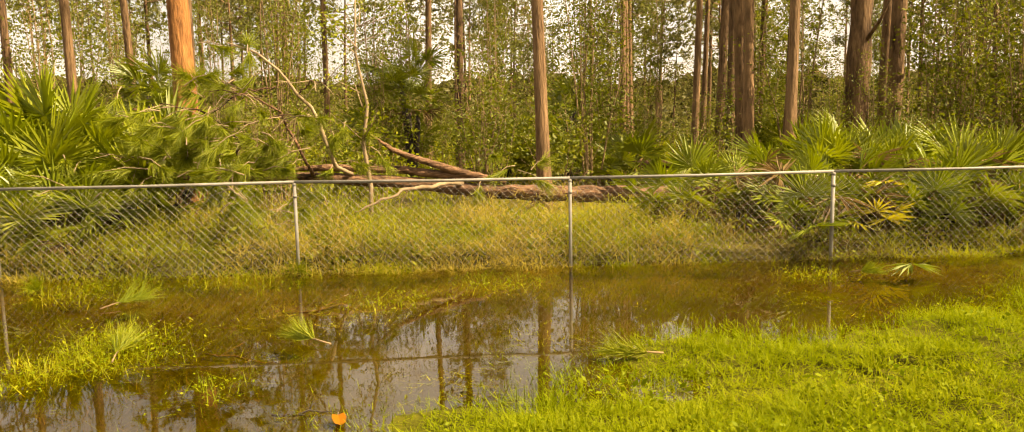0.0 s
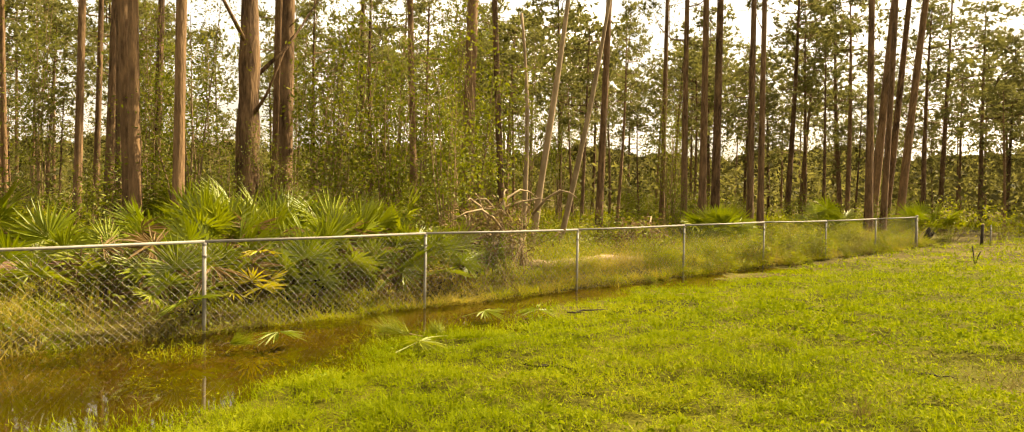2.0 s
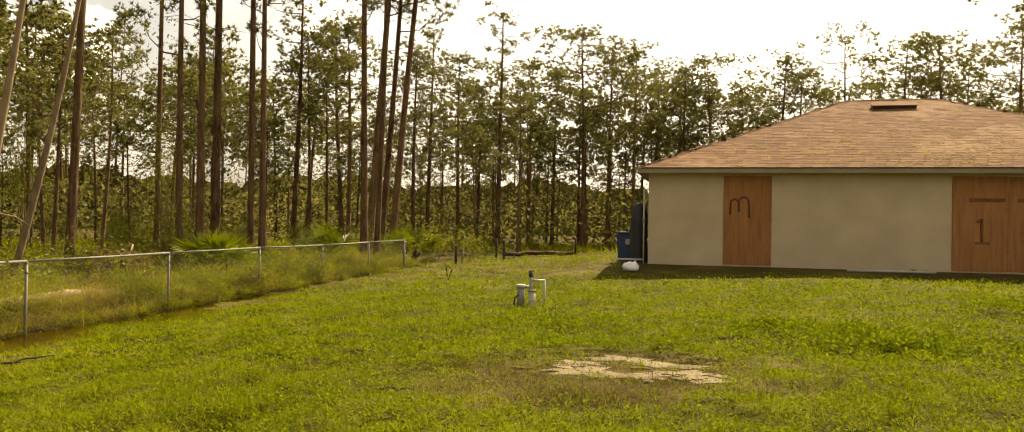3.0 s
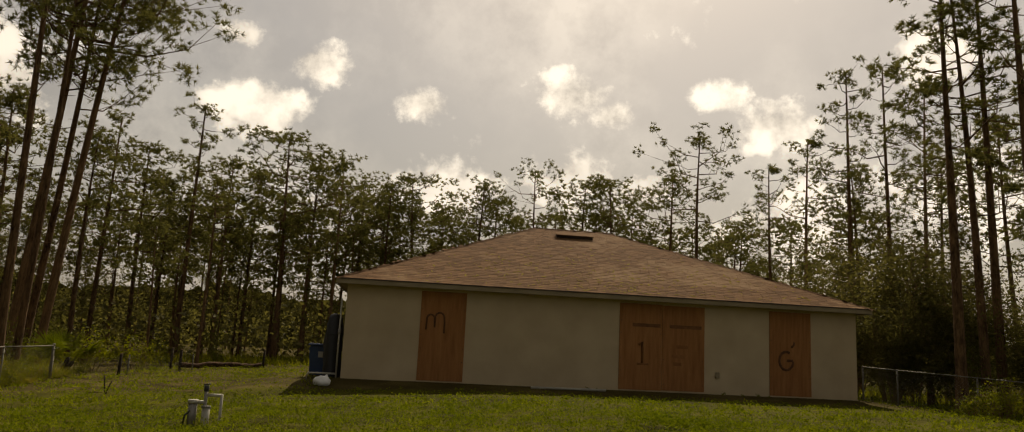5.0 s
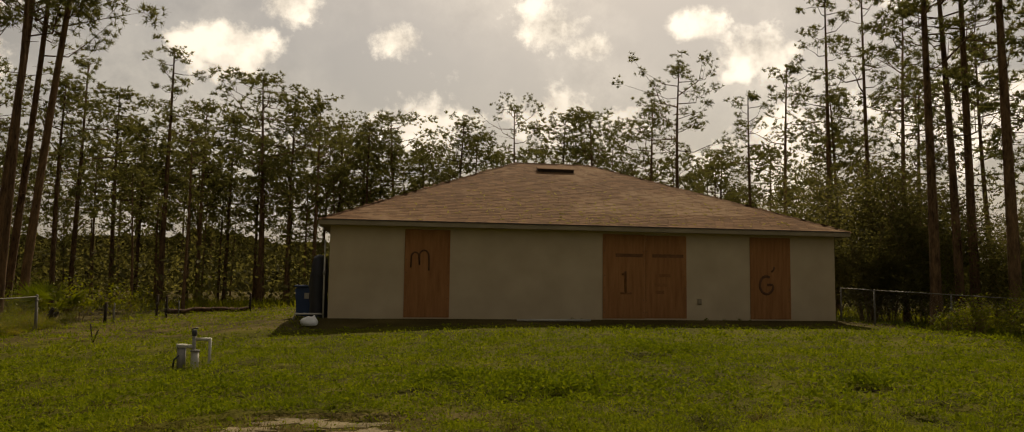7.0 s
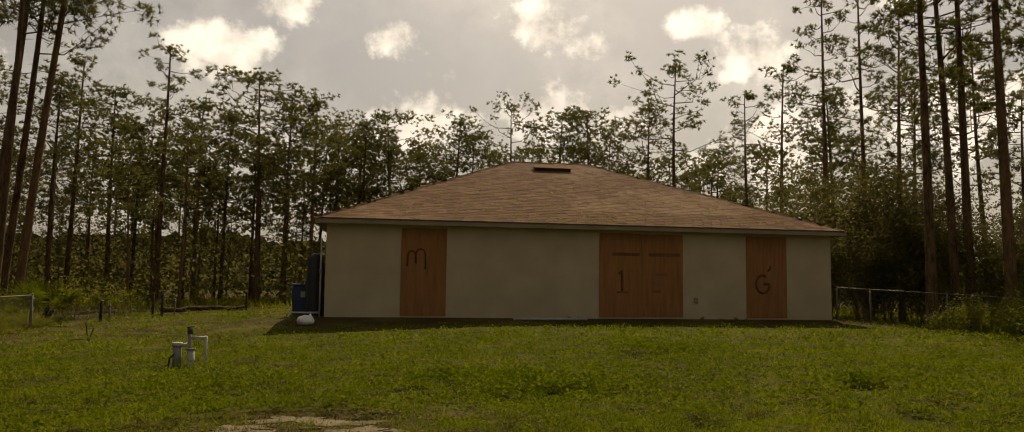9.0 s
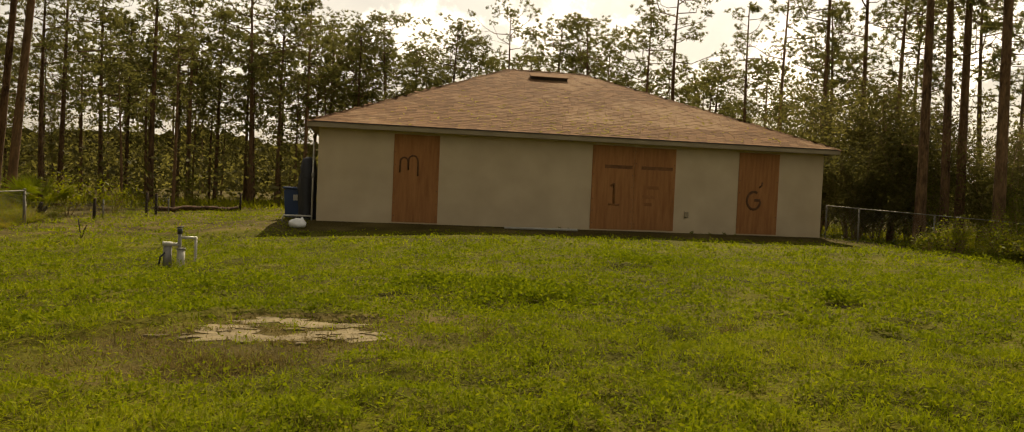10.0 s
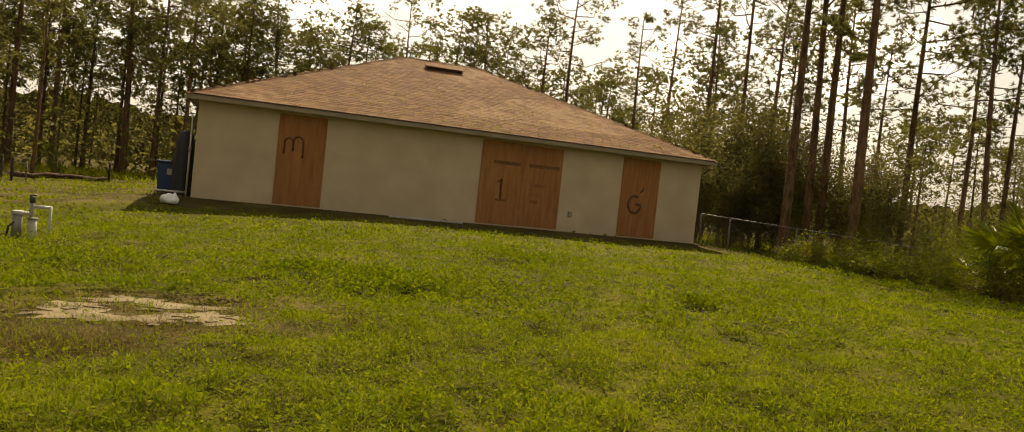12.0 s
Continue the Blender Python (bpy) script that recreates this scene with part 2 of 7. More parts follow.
def soil():
    """Lawn earth: green thatch, with worn damp earth about the sunken slab and under the flood and the trees. Along the
    house the earth also holds painted house shade, as does the patch off its left corner.
    """
    m, N, L = links_of("lawn earth")
    out, bs, co = N("ShaderNodeOutputMaterial"), N("ShaderNodeBsdfPrincipled"), N("ShaderNodeTexCoord")
    a, b = N("ShaderNodeTexNoise"), N("ShaderNodeTexNoise")
    a.inputs["Scale"].default_value, a.inputs["Detail"].default_value = 0.8, 6
    b.inputs["Scale"].default_value, b.inputs["Detail"].default_value = 26, 5
    for n in (a, b):
        L(co.outputs["Object"], n.inputs["Vector"])
    mx = N("ShaderNodeMath")
    mx.operation = "MULTIPLY_ADD"
    L(b.outputs["Fac"], mx.inputs[0])
    mx.inputs[1].default_value = 0.6
    L(a.outputs["Fac"], mx.inputs[2])
    green = ramp(N, [(0.45, (0.024, 0.022, 0.002)), (0.75, (0.050, 0.047, 0.004)), (1.0, (0.085, 0.077, 0.006))])
    earth = ramp(N, [(0.45, (0.020, 0.015, 0.003)), (0.8, (0.058, 0.044, 0.011)), (1.0, (0.105, 0.080, 0.025))])
    L(mx.outputs[0], green.inputs[0]), L(mx.outputs[0], earth.inputs[0])
    worn = None
    # the last ellipse paints the shadow beside the house corner into the ground colour
    for c, k in (((-1.7, 6.7), (1 / 1.5, 1 / 0.95)), ((-2.2, 5.6), (1 / 0.8, 1 / 0.32)), ((-0.9, 7.9), (1 / 1.6, 1 / 0.25)), ((-6.3, 21.3), (1 / 1.6, 1 / 1.4))):
        sub, mul, ln, mr = N("ShaderNodeVectorMath"), N("ShaderNodeVectorMath"), N("ShaderNodeVectorMath"), N("ShaderNodeMapRange")
        sub.operation, mul.operation, ln.operation = "SUBTRACT", "MULTIPLY", "LENGTH"
        sub.inputs[1].default_value, mul.inputs[1].default_value = (*c, 0), (*k, 0)
        L(co.outputs["Object"], sub.inputs[0]), L(sub.outputs[0], mul.inputs[0]), L(mul.outputs[0], ln.inputs[0])
        mr.inputs["From Min"].default_value, mr.inputs["From Max"].default_value = 1.25, 0.55
        L(ln.outputs["Value"], mr.inputs["Value"])
        if worn is None:
            worn = mr.outputs[0]
        else:
            o = N("ShaderNodeMath")
            o.operation = "MAXIMUM"
            L(worn, o.inputs[0]), L(mr.outputs[0], o.inputs[1])
            worn = o.outputs[0]
    # the strip along the house, bare earth and painted house shade, and the ground past the fence
    for n_, off, lo, hi in ((Vector((0.1335, -0.991, 0)), -0.1335 * -4.45 + 0.991 * 21.74, 2.3, 1.6), (Vector((-0.984, -0.179, 0)), -8.54, -2.3, -0.9)):
        dt, mr, o = N("ShaderNodeVectorMath"), N("ShaderNodeMapRange"), N("ShaderNodeMath")
        dt.operation = "DOT_PRODUCT"
        dt.inputs[1].default_value = n_
        L(co.outputs["Object"], dt.inputs[0])
        mr.inputs["From Min"].default_value, mr.inputs["From Max"].default_value = lo - off, hi - off
        if lo < hi:
            mr.inputs["To Max"].default_value = 0.5
        L(dt.outputs["Value"], mr.inputs["Value"])
        o.operation = "MAXIMUM"
        L(worn, o.inputs[0]), L(mr.outputs[0], o.inputs[1])
        worn = o.outputs[0]
    j = N("ShaderNodeMath")
    j.operation = "MULTIPLY_ADD"
    L(b.outputs["Fac"], j.inputs[0])
    j.inputs[1].default_value = 1.2
    L(worn, j.inputs[2])
    e = N("ShaderNodeMapRange")
    e.inputs["From Min"].default_value, e.inputs["From Max"].default_value = 0.85, 1.15
    L(j.outputs[0], e.inputs["Value"])
    mix = N("ShaderNodeMix")
    mix.data_type = "RGBA"
    L(e.outputs[0], mix.inputs["Factor"]), L(green.outputs[0], mix.inputs["A"]), L(earth.outputs[0], mix.inputs["B"])
    L(mix.outputs["Result"], bs.inputs["Base Color"])
    bs.inputs["Roughness"].default_value = 0.95
    bs.inputs["Specular IOR Level"].default_value = 0.05
    bp = N("ShaderNodeBump")
    bp.inputs["Strength"].default_value, bp.inputs["Distance"].default_value = 0.8, 0.03
    L(mx.outputs[0], bp.inputs["Height"]), L(bp.outputs[0], bs.inputs["Normal"]), L(bs.outputs[0], out.inputs[0])
    return m


SOIL = soil()


def shingles(name, island):
    """Granule shingles: each tab its own brown, over patches where the granules have worn to a paler tan."""
    m, N, L = links_of(name)
    out, bs, co = N("ShaderNodeOutputMaterial"), N("ShaderNodeBsdfPrincipled"), N("ShaderNodeTexCoord")
    rnd = N("ShaderNodeNewGeometry").outputs["Random Per Island"] if island else N("ShaderNodeObjectInfo").outputs["Random"]
    tab = ramp(N, [(0.0, (0.100, 0.052, 0.024)), (0.5, (0.132, 0.070, 0.033)), (1.0, (0.172, 0.094, 0.046))])
    L(rnd, tab.inputs[0])
    big, mid, fine = N("ShaderNodeTexNoise"), N("ShaderNodeTexNoise"), N("ShaderNodeTexNoise")
    for n, sc, de in ((big, 0.42, 5), (mid, 2.6, 5), (fine, 55, 3)):
        n.inputs["Scale"].default_value, n.inputs["Detail"].default_value = sc, de
        L(co.outputs["Object"], n.inputs["Vector"])
    add, wear = N("ShaderNodeMath"), N("ShaderNodeMapRange")
    add.operation = "MULTIPLY_ADD"
    add.inputs[1].default_value = 0.7
    L(mid.outputs["Fac"], add.inputs[0]), L(big.outputs["Fac"], add.inputs[2])
    wear.inputs["From Min"].default_value, wear.inputs["From Max"].default_value, wear.inputs["To Max"].default_value = 0.84, 1.04, 0.75
    L(add.outputs[0], wear.inputs["Value"])
    mix, grain = N("ShaderNodeMix"), N("ShaderNodeMix")
    mix.data_type = grain.data_type = "RGBA"
    grain.blend_type = "OVERLAY"
    L(wear.outputs[0], mix.inputs["Factor"]), L(tab.outputs[0], mix.inputs["A"])
    mix.inputs["B"].default_value = (0.235, 0.148, 0.082, 1)
    grain.inputs["Factor"].default_value = 0.5
    L(mix.outputs["Result"], grain.inputs["A"]), L(fine.outputs["Fac"], grain.inputs["B"])
    L(grain.outputs["Result"], bs.inputs["Base Color"])
    bs.inputs["Roughness"].default_value, bs.inputs["Specular IOR Level"].default_value = 0.9, 0.06
    bp = N("ShaderNodeBump")
    bp.inputs["Strength"].default_value, bp.inputs["Distance"].default_value = 0.5, 0.004
    L(fine.outputs["Fac"], bp.inputs["Height"]), L(bp.outputs[0], bs.inputs["Normal"]), L(bs.outputs[0], out.inputs[0])
    return m


# ---- building tools ----
def part(name, bm, material, parent=None, label=""):
    """Links a bmesh as one mesh object under a thing or a part."""
    me = bpy.data.meshes.new(name)
    bm.to_mesh(me)
    bm.free()
    me.materials.append(material)
    ob = new(name, me)
    if parent:
        ob.parent = parent
    if label:
        tagged(ob, label)
    return ob


def sheet(name, V, F, material, parent=None, label="", smooth=False):
    """One mesh object from arrays of vertices and of equal-sided faces."""
    V, F = np.asarray(V, np.float32), np.asarray(F, np.int32)
    me = bpy.data.meshes.new(name)
    k = F.shape[1]
    me.vertices.add(len(V))
    me.vertices.foreach_set("co", V.ravel())
    me.loops.add(F.size)
    me.loops.foreach_set("vertex_index", F.ravel())
    me.polygons.add(len(F))
    me.polygons.foreach_set("loop_start", np.arange(0, F.size, k, dtype=np.int32))
    me.polygons.foreach_set("use_smooth", np.full(len(F), smooth))
    me.update(calc_edges=True)
    me.materials.append(material)
    ob = new(name, me)
    if parent:
        ob.parent = parent
    if label:
        tagged(ob, label)
    return ob


def thing(name, m, label, category, group="", kind=""):
    e = new(name)
    e.matrix_basis = m
    return tagged(e, label, category, group, kind)


def box(bm, lo, hi, bevel=0.0):
    c, s = [(a + b) / 2 for a, b in zip(lo, hi)], [b - a for a, b in zip(lo, hi)]
    r = bmesh.ops.create_cube(bm, size=1, matrix=Matrix.LocRotScale(c, None, s))
    if bevel:
        es = list({e for v in r["verts"] for e in v.link_edges})
        bmesh.ops.bevel(bm, geom=es, offset=bevel, segments=1, affect="EDGES")
    return bm


def tube(bm, pts, radii, sides=8, cap=True):
    """A tapered tube along points."""
    rings, prev = [], None
    for i, p in enumerate(pts):
        p = Vector(p)
        d = (Vector(pts[min(i + 1, len(pts) - 1)]) - Vector(pts[max(i - 1, 0)])).normalized()
        side = d.cross(Vector((0.31, 0.95, 0.05)) if prev is None else prev.cross(d))
        side = d.orthogonal().normalized() if side.length < 1e-5 else side.normalized()
        if prev is not None:
            side = (prev - d * prev.dot(d)).normalized()
        prev = side
        up = d.cross(side)
        r = radii[i] if hasattr(radii, "__len__") else radii
        rings.append([bm.verts.new(p + (side * math.cos(a) + up * math.sin(a)) * r) for a in (2 * math.pi * k / sides for k in range(sides))])
    for a, b in zip(rings, rings[1:]):
        for k in range(sides):
            f = bm.faces.new((a[k], a[(k + 1) % sides], b[(k + 1) % sides], b[k]))
            f.smooth = True
    if cap and sides > 2:
        bm.faces.new(rings[0][::-1])
        bm.faces.new(rings[-1])
    return bm


def unit(v):
    return v / np.maximum(np.linalg.norm(v, axis=-1, keepdims=True), 1e-9)


def sprays(rng, C, count, length, width, out=None, bias=0.6):
    """Thin needle triangles round each centre in C, leaning along out."""
    n = len(C) * count
    c = np.repeat(C, count, 0)
    d = unit(rng.normal(size=(n, 3)))
    if out is not None:
        d = unit(d + bias * np.repeat(out, count, 0))
    s = unit(np.cross(d, rng.normal(size=(n, 3))))
    ln = length * rng.uniform(0.6, 1.2, (n, 1))
    V = np.stack([c - s * width, c + s * width, c + d * ln], 1).reshape(-1, 3)
    return V, np.arange(n * 3).reshape(-1, 3)


def leaf_quads(rng, C, size, droop=0.2):
    """A kite-shaped leaf at each centre."""
    n = len(C)
    d = unit(rng.normal(size=(n, 3)) * (1, 1, 0.7) - (0, 0, droop))
    s = unit(np.cross(d, rng.normal(size=(n, 3))))
    ln = size * rng.uniform(0.6, 1.3, (n, 1))
    V = np.stack([C, C + d * ln * 0.5 + s * ln * 0.24, C + d * ln, C + d * ln * 0.5 - s * ln * 0.24], 1).reshape(-1, 3)
    return V, np.arange(n * 4).reshape(-1, 4)


def blades(rng, P, height, width, lean=0.35, bent=True):
    """Grass blades standing at P: a bent strip of three triangles, or one."""
    n = len(P)
    a = rng.uniform(0, 2 * np.pi, n)
    s = np.stack([np.cos(a), np.sin(a), np.zeros(n)], 1) * (width * rng.uniform(0.6, 1.3, n))[:, None]
    b = a + np.pi / 2 + rng.normal(0, 0.5, n)
    h = (height * rng.uniform(0.5, 1.35, n))[:, None]
    k = (lean * rng.uniform(0.1, 1.6, n))[:, None]
    o = np.stack([np.cos(b), np.sin(b), np.zeros(n)], 1)
    up = np.array([0, 0, 1.0])
    tip = P + up * h * np.maximum(0.25, 1 - 0.35 * k) + o * h * k
    if not bent:
        return np.stack([P - s, P + s, tip], 1).reshape(-1, 3), np.arange(3 * n).reshape(-1, 3)
    mid = P + up * h * 0.6 + o * h * k * 0.3
    V = np.stack([P - s, P + s, mid - s * 0.7, mid + s * 0.7, tip], 1).reshape(-1, 3)
    i = np.arange(n)[:, None] * 5
    F = np.concatenate([i + (0, 1, 3), i + (0, 3, 2), i + (2, 3, 4)])
    return V, F


def stack(parts):
    Vs, Fs, o = [], [], 0
    for V, F in parts:
        Vs.append(V)
        Fs.append(F + o)
        o += len(V)
    return np.concatenate(Vs), np.concatenate(Fs)


# ---- the lie of the land ----
WATER_Z = 0.08
SHORE_Y = (-40, -9, -5, -2.4, -1.2, 0, 1.1, 3, 4.7, 7.7, 10.3, 14, 18, 24)
SHORE_U = (12, 8.5, 6.3, 4.4, 3.3, 3.0, 2.5, 1.75, 1.45, 0.95, 0.74, 0.4, -0.3, -3)
HOUSE_A, HOUSE_B = Vector((-4.45, 21.74, 0.62)), Vector((10.72, 23.78, 0.62))   # front corners of the house
HX = (HOUSE_B - HOUSE_A).normalized()
HY = Vector((-HX.y, HX.x, 0))
HOUSE_L, HOUSE_D = (HOUSE_B - HOUSE_A).length, 12.3


def across(x, y):
    """Metres from the fence line, towards the lawn."""
    return 0.984 * x + 0.179 * y + 8.54


def ripple(x, y, k, s):
    return np.sin(x * k + 1.3 * np.sin(y * k * 0.7 + s)) * np.cos(y * k * 0.9 + s * 2 + 0.8 * np.sin(x * k * 0.6))


def lumps(x, y, cell, seed):
    """Smooth random heights from 0 to 1 on a lattice of the given cell."""
    u, v = x / cell + seed * 7.31, y / cell + seed * 3.17
    i, j = np.floor(u), np.floor(v)
    u, v = u - i, v - j
    u, v = u * u * (3 - 2 * u), v * v * (3 - 2 * v)

    def h(a, b):
        w = np.sin(a * 127.1 + b * 311.7 + seed * 74.7) * 43758.5453
        return w - np.floor(w)
    return (h(i, j) * (1 - u) + h(i + 1, j) * u) * (1 - v) + (h(i, j + 1) * (1 - u) + h(i + 1, j + 1) * u) * v


def cushion(x, y):
    """Rounded cushions of turf with creases between them, 0 to about 1."""
    wx, wy = x + 0.25 * lumps(x, y, 0.5, 9), y + 0.25 * lumps(x, y, 0.5, 4)
    return np.abs(2 * lumps(wx, wy, 0.75, 1) - 1) * 0.55 + np.abs(2 * lumps(wx, wy, 0.30, 2) - 1) * 0.45


def land(x, y):
    x, y = np.asarray(x, float), np.asarray(y, float)
    u = across(x, y)
    s = u - np.interp(y, SHORE_Y, SHORE_U)
    z = np.where(s > 0, WATER_Z + 0.022 * s + 0.0008 * s * s, WATER_Z + np.maximum(0.045 * s, -0.13))
    z = np.minimum(z, 0.50) - 0.045 * np.clip(x - 11.0, 0, 9)
    z = z + 0.018 * ripple(x, y, 1.7, 0.4) + 0.010 * ripple(x, y, 4.3, 2.0)
    z = z - np.clip(-y - 3, 0, 20) * 0.004
    # level pad under the house
    hx, hy = (x - HOUSE_A.x) * HX.x + (y - HOUSE_A.y) * HX.y, (x - HOUSE_A.x) * HY.x + (y - HOUSE_A.y) * HY.y
    away = np.maximum(np.maximum(-hx, hx - HOUSE_L), np.maximum(-hy, hy - HOUSE_D))
    k = np.clip(1 - (away - 0.05) / 3.0, 0, 1)
    z = z * (1 - k) + 0.60 * k
    # bank behind the fence
    b = np.clip((0.10 - u) / 0.5, 0, 1)
    wild = 0.17 + 0.03 * ripple(x, y, 0.9, 1.0) + 0.02 * ripple(x, y, 2.9, 3.0) + 0.004 * np.clip(-u, 0, 40)
    z = np.where(b > 0, np.maximum(z, z * (1 - b) + wild * b), z)
    z = np.maximum(z, np.where(y > 15, 0.11 + 0.0 * x, -9))
    far = np.clip((np.hypot(x, y) - 45) / 60, 0, 1)
    return z * (1 - far) + 0.3 * far


def ground_z(x, y):
    return float(land(x, y))


def build_ground():
    fine_x, fine_y = np.arange(-22, 20.01, 0.25), np.arange(-14, 34.01, 0.25)
    out = np.array([3, 7, 13, 22, 36, 60, 100, 180, 350, 700, 1500, 3000.0])
    xs = np.concatenate([fine_x[0] - out[::-1], fine_x, fine_x[-1] + out])
    ys = np.concatenate([fine_y[0] - out[::-1], fine_y, fine_y[-1] + out])
    X, Y = np.meshgrid(xs, ys)
    V = np.stack([X, Y, land(X, Y)], -1).reshape(-1, 3)
    nx, ny = len(xs), len(ys)
    i = (np.arange(ny - 1)[:, None] * nx + np.arange(nx - 1)).reshape(-1, 1)
    g = sheet("ground", V, i + np.array([0, 1, nx + 1, nx]), SOIL, smooth=True)
    return tagged(g, "grassy lawn sloping down to a flooded fence line", "ground", kind="structure")


def build_water():
    V = []
    for u, y in ((-0.5, -60), (30, -60), (30, 2), (9, 4), (3.0, 13), (0.0, 15.5), (-0.3, 14)):
        V.append(((u - 8.54 - 0.179 * y) / 0.984, y, WATER_Z))
    w = sheet("water", V, [list(range(len(V)))], WATER)
    w.visible_shadow = False
    return tagged(w, "shallow brown flood water standing over the grass", "water", kind="structure")


build_ground()
build_water()


# ---- the house ----
STUCCO = solid("painted stucco", (0.395, 0.308, 0.190), (0.505, 0.403, 0.256), 1.2, 90, 0.9, 0.25, grain=0.25, depth=0.006)
FASCIA = solid("cream trim paint", (0.19, 0.150, 0.090), (0.29, 0.235, 0.148), 2, 40, 0.6, 0.1)
SHINGLE = shingles("weathered brown shingles", False)
SHINGLE_MIX = shingles("weathered shingle field", True)
PLYWOOD = solid("raw plywood", (0.195, 0.080, 0.025), (0.345, 0.160, 0.058), 2.2, 14, 0.8, 0.2, stretch=(5, 5, 0.5), depth=0.004)
SPRAY = solid("worn black spray paint", (0.05, 0.024, 0.012), (0.15, 0.070, 0.030), 6, 50, 0.7, 0.0)
SPRAY_FAINT = solid("faded marker", (0.155, 0.064, 0.021), (0.30, 0.138, 0.049), 6, 50, 0.8, 0.0)
SPRAY_DULL = solid("dull black marker", (0.085, 0.038, 0.017), (0.21, 0.098, 0.038), 6, 50, 0.8, 0.0)
DARK_TRIM = solid("dark gutter edge", (0.03, 0.022, 0.018), (0.08, 0.06, 0.045), 3, 40, 0.6, 0.1)
CONCRETE = solid("weathered concrete", (0.26, 0.22, 0.16), (0.46, 0.40, 0.31), 2.5, 45, 0.95, 0.5)
WALL_H, EAVE_Z, SLOPE, OVER, FRONT = 2.62, 2.64, 0.425, 0.30, 0.40
house = thing("house", Matrix.LocRotScale(HOUSE_A, Euler((0, 0, math.atan2(HX.y, HX.x))), None),
              "single-storey stucco house with boarded openings and brown hip roof", "house")


def wall_box(name, lo, hi):
    return part(name, box(bmesh.new(), lo, hi), STUCCO, house)


T = 0.2
wall_box("wall", (0, 0, -0.15), (HOUSE_L, T, WALL_H))
wall_box("wall", (0, HOUSE_D - T, -0.15), (HOUSE_L, HOUSE_D, WALL_H))
wall_box("wall", (0, T, -0.15), (T, HOUSE_D - T, WALL_H))
wall_box("wall", (HOUSE_L - T, T, -0.15), (HOUSE_L, HOUSE_D - T, WALL_H))
part("foundation", box(bmesh.new(), (0.02, 0.02, -0.4), (HOUSE_L - 0.02, HOUSE_D - 0.02, -0.02)), CONCRETE, house)

x0, x1, y0, y1 = -OVER, HOUSE_L + OVER, -FRONT, HOUSE_D + FRONT
HALF = (y1 - y0) / 2
RZ = EAVE_Z + 0.06 + HALF * SLOPE
ra, rb = Vector((x0 + HALF, y0 + HALF, RZ)), Vector((x1 - HALF, y0 + HALF, RZ))
E = [Vector(p) for p in ((x0, y0, EAVE_Z + 0.06), (x1, y0, EAVE_Z + 0.06), (x1, y1, EAVE_Z + 0.06), (x0, y1, EAVE_Z + 0.06))]


def roof_deck():
    bm = bmesh.new()
    v = [bm.verts.new(p) for p in (*E, ra, rb)]
    for q in ((0, 1, 5, 4), (1, 2, 5), (2, 3, 4, 5), (3, 0, 4)):
        bm.faces.new([v[k] for k in q])
    bmesh.ops.solidify(bm, geom=bm.faces[:], thickness=0.08)
    return part("roof", bm, SHINGLE, house)


roof = roof_deck()
bm = bmesh.new()
box(bm, (x0 + 0.03, y0 + 0.03, WALL_H - 0.04), (x1 - 0.03, y1 - 0.03, WALL_H - 0.01))
part("soffit", bm, FASCIA, house)
for lo, hi in (((x0, y0, EAVE_Z - 0.08), (x1, y0 + 0.03, EAVE_Z + 0.05)), ((x0, y1 - 0.03, EAVE_Z - 0.08), (x1, y1, EAVE_Z + 0.05)),
               ((x0, y0 + 0.03, EAVE_Z - 0.08), (x0 + 0.03, y1 - 0.03, EAVE_Z + 0.05)), ((x1 - 0.03, y0 + 0.03, EAVE_Z - 0.08), (x1, y1 - 0.03, EAVE_Z + 0.05))):
    part("fascia", box(bmesh.new(), lo, hi), FASCIA, house)
part("drip_edge", box(bmesh.new(), (x0 - 0.015, y0 - 0.02, EAVE_Z + 0.045), (x1 + 0.015, y0 - 0.001, EAVE_Z + 0.075)), DARK_TRIM, house)


def ridge_caps():
    """Overlapping cap shingles along the ridge and the two front hips."""
    rng = random.Random(4)
    for a, b in ((E[0], ra), (E[1], rb), (ra, rb)):
        n = int((b - a).length / 0.24)
        d = (b - a).normalized()
        s = d.cross(Vector((0, 0, 1))).normalized()
        for k in range(n):
            bm = bmesh.new()
            p = a.lerp(b, (k + 0.5) / n) + Vector((0, 0, 0.022 + rng.uniform(0, 0.004)))
            q = [bm.verts.new(p + d * e * 0.15 + s * w + Vector((0, 0, -abs(w) * 0.35 + (0.0 if e < 0 else 0.008)))) for e in (-1, 1) for w in (-0.12, 0, 0.12)]
            bm.faces.new((q[0], q[1], q[4], q[3]))
            bm.faces.new((q[1], q[2], q[5], q[4]))
            bmesh.ops.solidify(bm, geom=bm.faces[:], thickness=0.008)
            part("ridge_cap", bm, SHINGLE, roof)


ridge_caps()

# ridge vent low box on the front slope
def on_slope(x, s):
    """A point of the front slope, s metres up from the eave in plan."""
    return Vector((x, y0 + s, EAVE_Z + 0.06 + s * SLOPE))


vent = bmesh.new()
box(vent, (-0.66, -0.16, 0.0), (0.66, 0.16, 0.13), 0.02)
v = part("roof_vent", vent, DARK_TRIM, house, "low dark off-ridge roof vent")
v.matrix_basis = Matrix.LocRotScale(on_slope(7.56, 5.58) + Vector((0, 0, 0.0)), Euler((math.atan(SLOPE), 0, 0)), None)
bm = bmesh.new()
